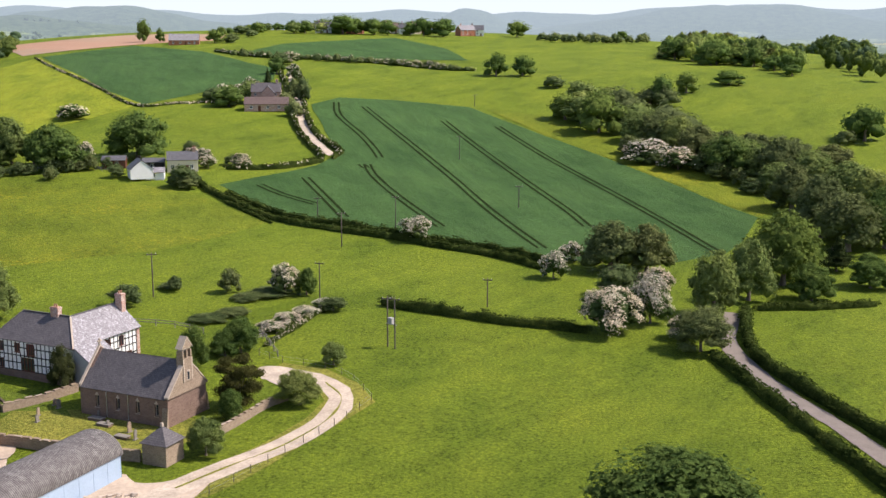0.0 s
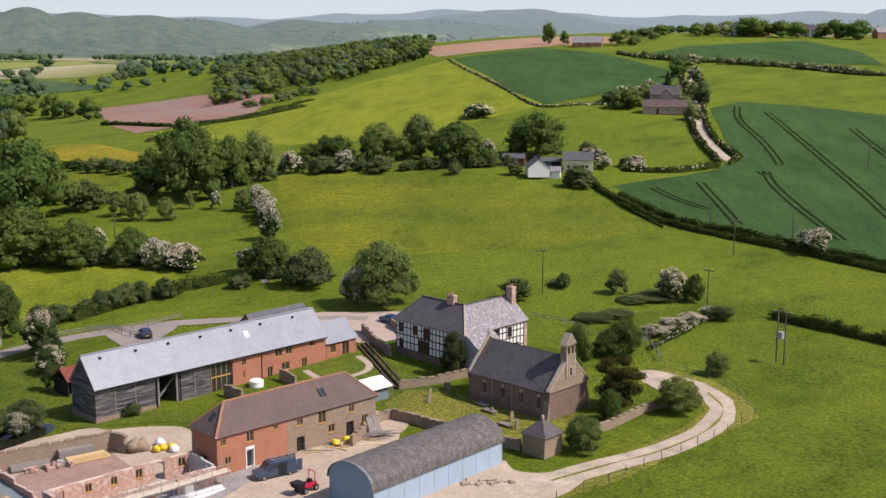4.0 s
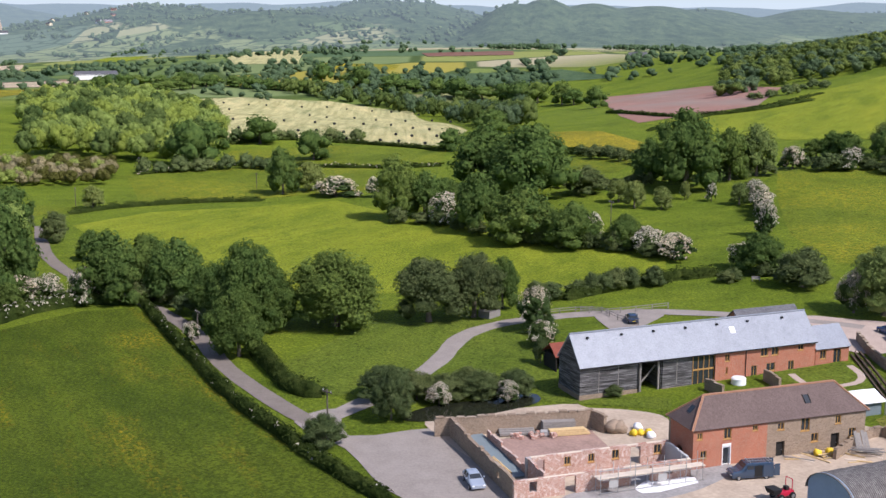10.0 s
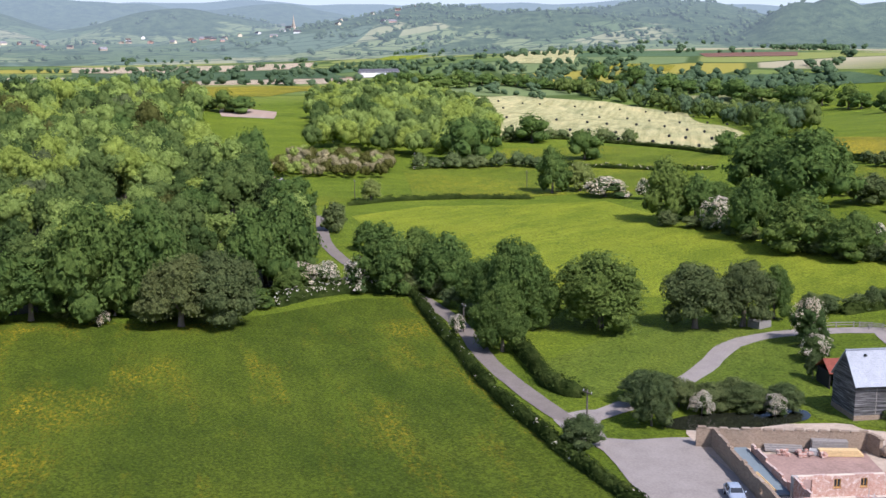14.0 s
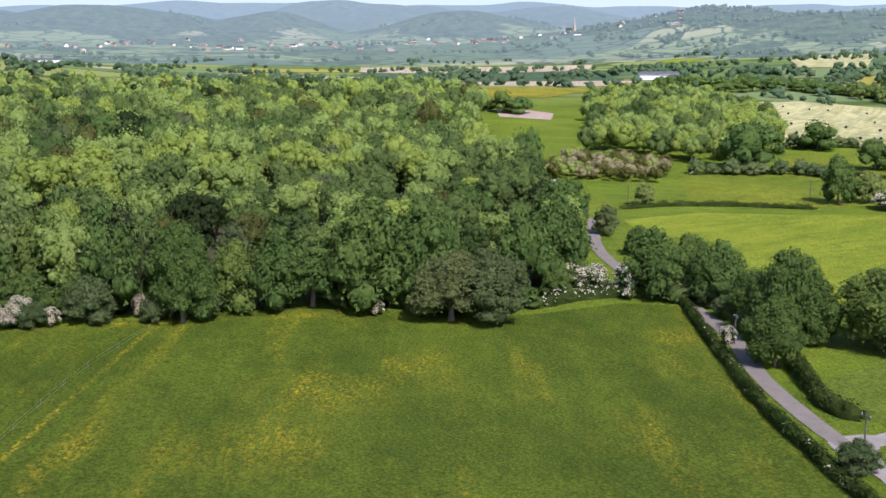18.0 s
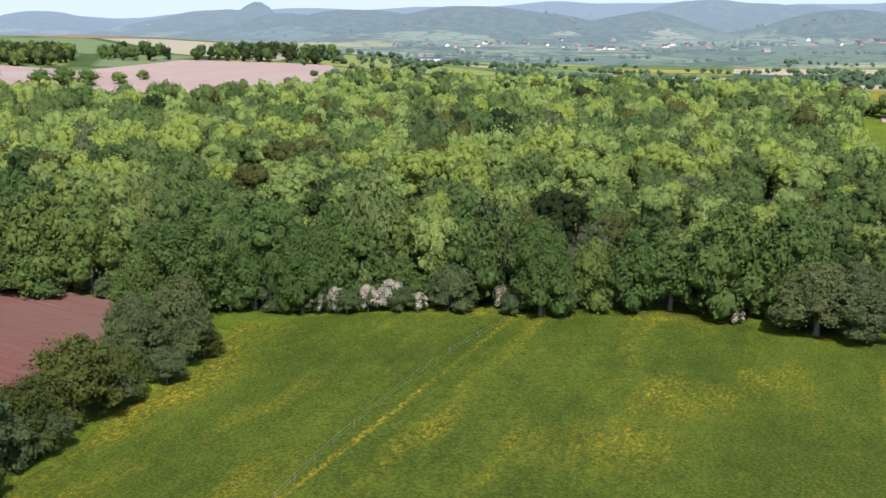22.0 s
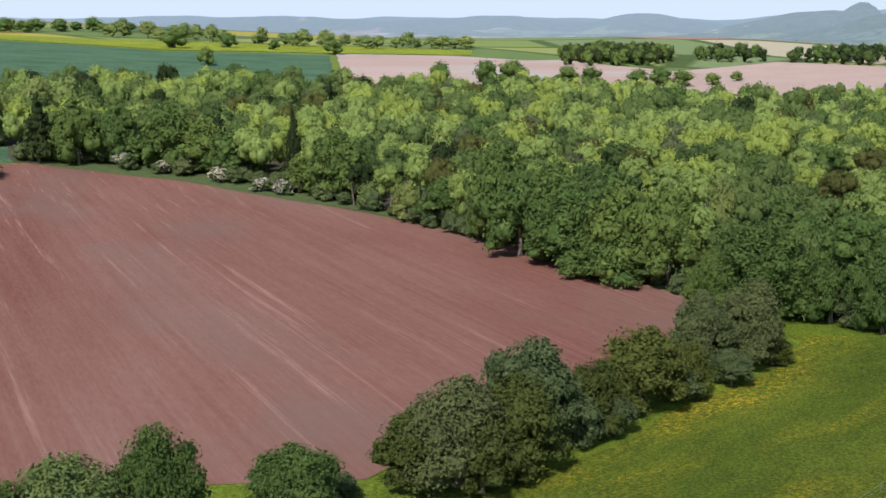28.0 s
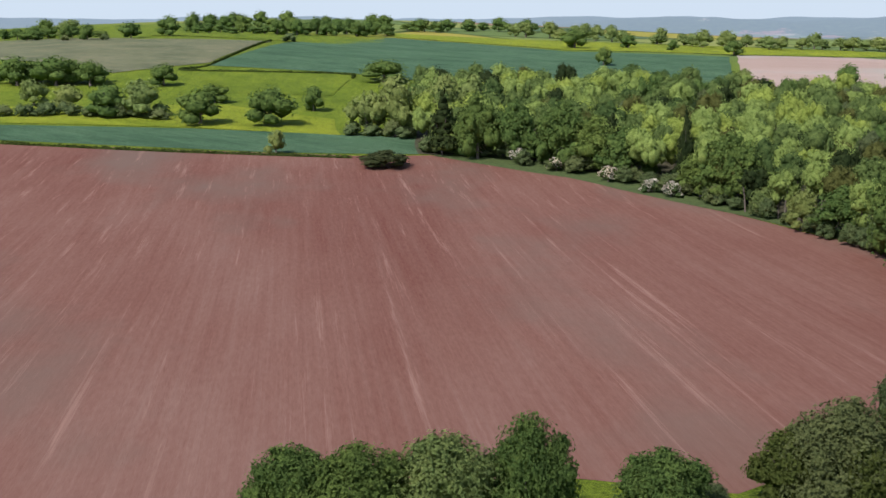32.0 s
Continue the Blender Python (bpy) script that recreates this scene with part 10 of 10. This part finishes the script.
bar(bm, (1.6, -0.5, 2.2), (1.6, 0.5, 2.2), 0.07)
part("roll_bar", bm, paint("dumper_red", (0.5, 0.02, 0.05)), tr)
for wx in (0.0, 1.6):
    for s in (-0.65, 0.65):
        wheel(tr, wx, s, 0.4)

# ---- roofless range under repair ----
ruin = house_base("ruined_range", -75.6, 89.6, turn_of(0.468, 0.885), "roofless red brick farm range under repair", "ruin")


def ragged(length, high, thick, holes, at, seed, step=1.1, fall=0.35):
    """A wall with an uneven broken top."""
    rr = random.Random(seed)
    bm = bmesh.new()
    wall_cells(bm, length, high, thick, holes, at)
    x = 0.0
    while x < length - 0.1:
        w = min(rr.uniform(0.5, 1.4) * step, length - x)
        h_ = rr.uniform(0, fall)
        if h_ > 0.06:
            p = [at(u, v, z) for z in (high, high + h_) for u, v in ((x, 0.01), (x + w, 0.01), (x + w, thick - 0.01), (x, thick - 0.01))]
            hull(bm, p, [(0, 3, 2, 1), (4, 5, 6, 7), (0, 1, 5, 4), (1, 2, 6, 5), (2, 3, 7, 6), (3, 0, 4, 7)])
        x += w
    return bm


RL = 21.5
part("front_wall", ragged(RL, 2.3, 0.4, [(1.8, 2.7, 0.9, 2.1), (6.0, 7.3, 0.0, 2.2), (10.5, 11.5, 0.9, 2.0), (14.0, 16.5, 0.0, 2.2), (18.2, 19.2, 0.9, 2.0)], lambda u, v, w: (u, v, w), 3, fall=0.14), "brick_old", ruin, "patched pinkish brick front wall")
part("rear_wall", ragged(RL - 3.6, 2.65, 0.4, [(1.2, 2.2, 0.9, 2.3), (4.6, 5.4, 1.3, 2.3), (7.6, 8.4, 1.3, 2.3), (10.6, 11.5, 1.3, 2.4), (13.0, 14.3, 0.0, 2.5), (16.0, 17.0, 1.3, 2.4)], lambda u, v, w: (u + 3.6, v + 5.2, w), 4, fall=0.14), "brick_old", ruin)
for x0, x1, y0, z in ((0, RL, 0.02, 2.3), (3.6, RL, 5.22, 2.65)):
    part("wall_top", boxed(x0, x1, y0, y0 + 0.36, z + 0.005, z + 0.07), "pale_board", ruin, "pale fresh mortar along the wall top")
part("pier", boxed(3.5, 4.1, 4.9, 5.5, 0, 2.75), "concrete", ruin, "pale new blockwork pier")
for a, b_, c, d in ((4.6, 5.4, 1.3, 2.3), (7.6, 8.4, 1.3, 2.3), (10.6, 11.5, 1.3, 2.4), (16.0, 17.0, 1.3, 2.4)):
    window(ruin, lambda u, v, w: (u + 3.6, v + 5.2, w), a, b_, c, d, bars=1)
part("side_wall", ragged(22.0, 2.2, 0.45, [(4.0, 4.8, 0.9, 1.7)], lambda u, v, w: (v, u + 0.4, w), 5, fall=0.3), "stone", ruin, "rough stone side wall")
part("cross_wall", ragged(4.8, 2.5, 0.3, [], lambda u, v, w: (v + 3.6, u + 0.4, w), 6), "brick_old", ruin)
part("cross_wall", ragged(4.8, 2.6, 0.3, [], lambda u, v, w: (v + RL - 0.4, u + 0.4, w), 7), "render_grey", ruin, "grey blockwork cross wall")
part("inner_wall", ragged(13.5, 0.9, 0.3, [], lambda u, v, w: (v + 4.0, u + 5.6, w), 9, fall=0.5), "brick_old", ruin)
part("floor_slab", boxed(0.5, 3.95, 6.0, 20.5, 0.0, 0.32), "slab", ruin, "blue-grey concrete floor slab")
for i in range(7):
    bm = bmesh.new()
    bar(bm, (1.2 + i * 0.22, 6.4 + i * 0.1, 0.42), (1.0 + i * 0.22, 11.2 + i * 0.2, 0.42), 0.14)
    part("joist", bm, "pale_wood", ruin)
part("earth_floor", boxed(4.3, 20.5, 5.7, 18.0, 0.0, 0.26), "red_earth", ruin, "trodden red earth floor")
stone_wall([(-96.2, 98.5), (-92.0, 103.5), (-88.0, 108.3), (-84.6, 112.3), (-83.4, 114.0)], 2.4, 0.5, "stone", "tall rough stone yard wall", "yard_wall", 0.08)
stone_wall([(-83.4, 114.0), (-82.2, 113.8), (-81.0, 113.5)], 2.2, 0.5, "stone", "end of the tall stone yard wall", "yard_wall", 0.1)
# scaffold along the front
scf = new("scaffold")
scf.parent = None
scf.matrix_world = pose(-75.6, 89.6, ground_z(-75.6, 89.6), 0, 0, turn_of(0.468, 0.885))
tagged(scf, "tube scaffold with a boarded working deck", "scaffold")
for i in range(7):
    x = 9.5 + i * 2.1
    for y in (-0.35, -1.55):
        bm = bmesh.new()
        bar(bm, (x, y, 0), (x, y, 3.4), 0.06)
        part("standard", bm, "steel", scf)
    bm = bmesh.new()
    bar(bm, (x, -1.7, 1.95), (x, -0.2, 1.95), 0.06)
    part("transom", bm, "steel", scf)
for y, z in ((-1.55, 2.95), (-1.55, 1.9), (-0.35, 1.9), (-1.55, 0.4)):
    bm = bmesh.new()
    bar(bm, (9.2, y, z), (22.4, y, z), 0.06)
    part("ledger", bm, "steel", scf)
for k in range(5):
    part("board", boxed(9.2, 22.5, -1.52 + k * 0.235, -1.30 + k * 0.235, 2.0, 2.045), "pale_board", scf)
for x in (10.5, 16.5):
    part("debris_net", boxed(x, x + 1.1, -1.62, -1.59, 0.9, 1.8), "concrete", scf)


def stack(name, x, y, turn, label, pieces, material):
    top = new(name)
    top.matrix_world = pose(x, y, ground_z(x, y) + (0.26 if x < -80 else 0.06), 0, 0, turn)
    tagged(top, label, "pile")
    for q in pieces:
        part("piece", boxed(*q, 0.02), material, top)


rr = random.Random(8)
stack("timber_stack", -85.4, 107.8, 55, "stack of long new sawn beams on the ground", [(0, 5.2 - 0.3 * j, -0.5 + i * 0.3, -0.24 + i * 0.3, j * 0.27, 0.25 + j * 0.27) for j in range(3) for i in range(5 - j)], "pale_wood")
stack("plank_stack", -87.0, 108.4, 52, "grey stacked planks beside the yard wall", [(0, 4.2, -0.6 + i * 0.42, -0.22 + i * 0.42, j * 0.35, 0.32 + j * 0.35) for j in range(4) for i in range(3)], "grey_wood")
stack("slab_stack", -89.8, 103.6, 50, "low stack of grey-green slates and boards", [(0, 4.5, i * 0.5, 0.46 + i * 0.5, 0, 0.3 + 0.1 * i) for i in range(3)], "grey_wood")
for x, y in ((-88.0, 104.6), (-86.2, 106.2), (-84.9, 107.9)):
    stack("stone_heap", x, y, rr.uniform(0, 90), "small heap of salvaged red stone", [(a, a + rr.uniform(0.3, 0.6), b_, b_ + rr.uniform(0.3, 0.5), c, c + rr.uniform(0.2, 0.35)) for a, b_, c in [(rr.uniform(-0.8, 0.6), rr.uniform(-0.7, 0.5), rr.uniform(0, 0.4) if k > 8 else 0) for k in range(16)]], "brick_old")


def sack(x, y, material, label, s=0.9):
    rng_ = np.random.default_rng(int(abs(x * 100)))
    v, f = ICO[2]
    k = 1 + 0.14 * np.sin(v @ rng_.normal(0, 4, 3)) + 0.08 * np.sin(v @ rng_.normal(0, 7, 3))
    p = v * k[:, None] * np.array([s * 0.6, s * 0.55, s * 0.5])
    p[:, 2] = np.maximum(p[:, 2], -s * 0.34) + s * 0.34
    ob = new("builders_bag", mesh_of("builders_bag", p, f, MAT[material], True))
    ob.matrix_world = pose(x, y, ground_z(x, y) + 0.06, 0, 0, rr.uniform(0, 180))
    tagged(ob, label, "bag")


for x, y in ((-77.4, 116.0), (-76.6, 116.6), (-77.9, 115.2), (-57.9, 124.0), (-57.0, 125.4)):
    sack(x, y, "yellow", "bulky yellow builder's bag in the yard", 0.95)
for x, y in ((-78.6, 117.2), (-75.8, 115.9)):
    sack(x, y, "tarp", "white bulk bag in the yard", 1.1)
for x, y in ((-79.9, 114.9), (-80.5, 114.4)):
    sack(x, y, "stone", "heap of rubble against the yard wall", 1.9)
# tarpaulin, loose boards, planks on the wall
tp = draped("white_tarpaulin", TARP, 0.12, MAT["tarp"], 0.5)
tagged(tp, "crumpled white tarpaulin lying in the yard", "tarpaulin")
stack("loose_boards", -60.6, 121.4, 60, "scattered pale boards on the yard floor", [(rr.uniform(-1, 0), rr.uniform(1.2, 2.4), i * 0.35, i * 0.35 + 0.2, 0, 0.05 + 0.01 * i) for i in range(6)], "pale_wood")
stack("white_beam", -52.6, 122.6, -40, "long white wrapped beam on the ground", [(0, 4.6, 0, 0.4, 0, 0.35)], "tarp")
stack("rubble_heap", -36.5, 118.2, 20, "heap of broken pale stone beside the shed", [(a, a + rr.uniform(0.3, 0.5), b_, b_ + rr.uniform(0.25, 0.45), 0, rr.uniform(0.15, 0.4)) for a, b_ in [(rr.uniform(-3, 3), rr.uniform(-0.8, 0.8)) for k in range(34)]], "dressed")
stack("brick_pack", -86.0, 106.9, 40, "wrapped pack of grey bricks on the earth floor", [(i * 0.45, i * 0.45 + 0.43, 0, 0.9, j * 0.3, j * 0.3 + 0.28) for i in range(3) for j in range(2)], "concrete")
stack("waste_timber", -53.6, 128.0, 30, "untidy heap of waste timber beside the yard wall", [(rr.uniform(-2.6, -0.6), rr.uniform(0.6, 2.8), b_, b_ + rr.uniform(0.1, 0.25), c, c + 0.06) for b_, c in [(rr.uniform(-1.4, 1.2), 0.07 * k) for k in range(14)]], "grey_wood")
stack("plank_heap", -56.6, 124.2, 65, "pale planks lying beside the stone range", [(rr.uniform(-1.8, -0.4), rr.uniform(0.6, 2.0), b_, b_ + 0.2, c, c + 0.05) for b_, c in [(rr.uniform(-0.8, 0.8), 0.06 * k) for k in range(7)]], "pale_wood")
lean = new("leaning_boards")
lean.matrix_world = pose(-55.4, 130.2, ground_z(-55, 130), 0, 0, turn_of(0.468, 0.885))
tagged(lean, "grey boards leaning against the stone wall", "boards")
for i in range(4):
    bm = bmesh.new()
    bar(bm, (-1.2 + i * 0.5, -1.2, 0.02), (-1.1 + i * 0.5, -0.12, 2.2 - 0.3 * (i % 2)), 0.4, 0.05)
    part("board", bm, "grey_wood", lean)

# ---- loose boards and beams on the yard ----
rr = random.Random(8)
for x, y, n in [(-59.21, 121.36, 4), (-57.15, 123.46, 5), (-55.48, 126.59, 4), (-53.26, 126.4, 3), (-52.63, 128.97, 3), (-55.55, 129.47, 4)]:
    for i in range(n):
        top = new("loose_board")
        top.matrix_world = pose(x + rr.uniform(-1.2, 1.2), y + rr.uniform(-0.8, 0.8), ground_z(x, y) + 0.06 + 0.05 * i, 0, 0, 20 + rr.uniform(-35, 35))
        tagged(top, "loose sawn board lying on the yard", "board", group="loose boards")
        part("plank", boxed(-rr.uniform(1.0, 2.2), rr.uniform(0.8, 2.0), -0.11, 0.11, 0, 0.06, 0.01), rr.choice(("pale_wood", "pale_board", "grey_wood")), top)

# ---- marquee-like white shelter ----
tent = house_base("white_shelter", -60.4, 138.8, turn_of(0.468, 0.885), "white sheeted shelter roof over dark walls", "shelter")
part("dark_wall", boxed(0.2, 4.6, 0.2, 4.4, 0, 1.9), "slab", tent)
bm = bmesh.new()
slope(bm, (-0.2, -0.3, 1.95), (5.0, -0.3, 1.95), (5.0, 2.3, 2.9), (-0.2, 2.3, 2.9), 0.08)
slope(bm, (5.0, 4.9, 1.95), (-0.2, 4.9, 1.95), (-0.2, 2.3, 2.9), (5.0, 2.3, 2.9), 0.08)
part("sheet_roof", bm, "tarp", tent)
for x, y in ((-0.1, -0.2), (4.9, -0.2), (4.9, 4.8), (-0.1, 4.8)):
    part("post", boxed(x - 0.06, x + 0.06, y - 0.06, y + 0.06, 0, 2.0), "steel", tent)

# ---- garden things by the barn ----
tk = new("water_tank")
tk.matrix_world = pose(-78.6, 142.0, ground_z(-78, 142))
tagged(tk, "round white covered hot tub on the terrace", "tub")
bm = bmesh.new()
bmesh.ops.create_cone(bm, cap_ends=True, segments=28, radius1=1.05, radius2=1.0, depth=0.8, matrix=Matrix.Translation((0, 0, 0.4)))
part("shell", bm, "tarp", tk)
bm = bmesh.new()
bmesh.ops.create_cone(bm, cap_ends=True, segments=28, radius1=1.08, radius2=0.9, depth=0.16, matrix=Matrix.Translation((0, 0, 0.89)))
part("lid", bm, "white_paint", tk)
stone_wall([(-80.9, 137.0), (-79.0, 136.2), (-77.2, 135.4)], 1.5, 0.4)
stone_wall([(-76.6, 145.6), (-74.8, 144.6), (-73.0, 143.4)], 1.5, 0.4)
tagged(strip("garden_path", [(-75.0, 150.6), (-72.4, 148.5), (-70.0, 147.5), (-67.2, 150.5), (-66.2, 153.6), (-67.4, 156.8), (-70.4, 159.6)], 1.1, 0.075, MAT["gravel_pink"]), "curving pale garden path", "path", kind="structure")
MAT["sleeper"] = plain("creosoted_sleeper", (0.075, 0.055, 0.035), 0.9, 0.3, 3.0)
bk = new("sleeper_bank")
bk.matrix_world = pose(0, 0, 0)
tagged(bk, "stepped bank of dark timber sleepers across the garden", "sleeper bank")
line = smooth_line([(-72.0, 164.9), (-67.7, 159.4), (-62.8, 152.9), (-58.2, 146.9)], 2.4)
for p, q in zip(line, line[1:]):
    d = (q - p).normalized()
    for k in range(3):
        bm = bmesh.new()
        o = Vector((d.y, -d.x)) * (0.62 * k - 0.6)
        bar(bm, (p.x - o.x, p.y - o.y, ground_z(p.x, p.y) + 0.12 + 0.24 * k), (q.x - o.x, q.y - o.y, ground_z(q.x, q.y) + 0.12 + 0.24 * k), 0.3, 0.3)
        part("sleeper", bm, "sleeper", bk)
    bm = bmesh.new()
    bar(bm, (p.x, p.y, ground_z(p.x, p.y) - 0.1), (p.x, p.y, ground_z(p.x, p.y) + 0.75), 0.14)
    part("post", bm, "sleeper", bk)
bn = new("bench")
bn.matrix_world = pose(BENCH[0][0], BENCH[0][1], ground_z(*BENCH[0]), 0, 0, 40)
tagged(bn, "grey wooden garden bench on the lawn", "bench")
part("seat", boxed(-0.8, 0.8, -0.22, 0.22, 0.42, 0.48), "grey_wood", bn)
part("backrest", boxed(-0.8, 0.8, 0.2, 0.26, 0.5, 0.95), "grey_wood", bn)
for x in (-0.7, 0.7):
    for y in (-0.18, 0.18):
        part("leg", boxed(x - 0.04, x + 0.04, y - 0.04, y + 0.04, 0, 0.42), "grey_wood", bn)
bx = new("timber_bin_store")
bx.matrix_world = pose(TROUGH[0][0], TROUGH[0][1], ground_z(*TROUGH[0]), 0, 0, 50)
tagged(bx, "weathered timber bin store beside the drive", "store")
for i in range(10):
    part("slat", boxed(-1.5 + i * 0.3, -1.22 + i * 0.3, -0.7, -0.65, 0, 1.25), "grey_wood", bx)
part("back_panel", boxed(-1.5, 1.5, 0.6, 0.68, 0, 1.3), "grey_wood", bx)
for x in (-1.5, 1.42):
    part("end_panel", boxed(x, x + 0.08, -0.65, 0.6, 0, 1.28), "grey_wood", bx)


# ---- cottages and farms on the hill ----
def cottage(name, x, y, turn, L, W, eave, top, wall, roof, label, wins, door=None, stack_x=None):
    ob = house_base(name, x, y, turn, label, "house")
    holes = [(a, a + 1.0, z, z + 1.1) for a, z in wins]
    if door is not None:
        holes.append((door, door + 1.0, 0, 2.05))
    shell(ob, L, W, eave, 0.3, wall, {"front": holes})
    for end in ("left", "right"):
        bm = bmesh.new()
        gables(bm, end, W, eave, top, 0.3, L)
        part("gable", bm, wall, ob)
    for a, z in wins:
        window(ob, side("front", L, W), a, a + 1.0, z, z + 1.1, "white_paint", 1)
    if door is not None:
        leaf_door(ob, side("front", L, W), door, door + 1.0, 2.0)
    pitched_roof(ob, 0, L, 0, W, eave, top, roof, 0.35)
    if stack_x is not None:
        chimney(ob, stack_x, W / 2, top - 0.8, top + 1.2)
    return ob


cottage("cream_cottage", -77.5, 323.5, 12, 8.5, 5.5, 3.6, 5.6, "cream", "slate", "cream rendered cottage with slate roof", [(1, 1.0), (3.4, 1.0), (6.2, 1.0), (2, 2.3)][:3], 4.9, 7.5)
cottage("white_bungalow", -87.0, 317.0, -68, 7.0, 6.0, 2.8, 5.2, "plaster", "slate", "low white bungalow with grey gabled roof", [(1.2, 0.9), (4.4, 0.9)], 3.0)
cottage("small_lean_shed", -81.0, 313.0, 10, 5.0, 3.6, 2.2, 3.2, "plaster", "slate_silver", "small pale outbuilding beside the bungalow", [(1.6, 0.8)])
cottage("red_shed", -97.0, 327.5, 8, 6.5, 4.0, 2.4, 3.4, "red_wood", "slate", "long low red-brown timber shed", [(1.0, 0.9), (3.6, 0.9)])
cottage("dark_garage", -85.0, 325.5, 8, 6.0, 4.5, 2.4, 3.3, "timber", "slate", "dark timber garage under a grey roof", [(2.2, 0.9)])
cottage("hill_farmhouse", -72.0, 437.0, 5, 11, 7, 5.0, 8.0, "brick_old", "slate_old", "red brick farmhouse on the hillside", [(1, 1), (4, 1), (8.5, 1), (1, 3.4), (5, 3.4), (8.5, 3.4)], 6.2, 9.5)
cottage("farm_wing", -63.0, 435.2, 95, 8, 5, 5.0, 7.6, "brick_old", "slate", "brick cross wing of the hill farmhouse with a gable", [(1, 1), (4.5, 1), (1, 3.4), (4.5, 3.4)])
cottage("hill_farm_barn", -72.5, 424.0, 5, 16, 6, 2.8, 5.0, "brick_old", "tile", "low pinkish brick farm building", [(2, 1), (8, 1), (12, 1)], 5)
cottage("hilltop_bungalow", -157.0, 672.0, 8, 17, 8, 3.0, 6.4, "brick", "slate_silver", "brick bungalow with pale roof on the hill", [(2, 1), (6, 1), (11, 1), (14, 1)], 9)
for i, (x, y) in enumerate(((-30, 800), (-22, 806), (-62, 790), (-86, 792), (-40, 803), (12, 800), (18, 806))):
    cottage("hilltop_house", x, y, 15 * (i % 3), 10 + 2 * (i % 2), 7, 4.2, 7.2, ("plaster", "cream", "brick")[i % 3], ("slate", "tile", "slate_silver")[i % 3], "pale house in the hilltop hamlet", [(1.5, 1), (5, 1), (1.5, 2.8), (5, 2.8)], 7.5, 2)
cottage("lane_villa", -306.0, 137.0, -40, 11, 8, 3.4, 6.8, "plaster", "slate_silver", "white villa with a grey roof behind the trees", [(1, 1), (4, 1), (8, 1)], 6, 9)
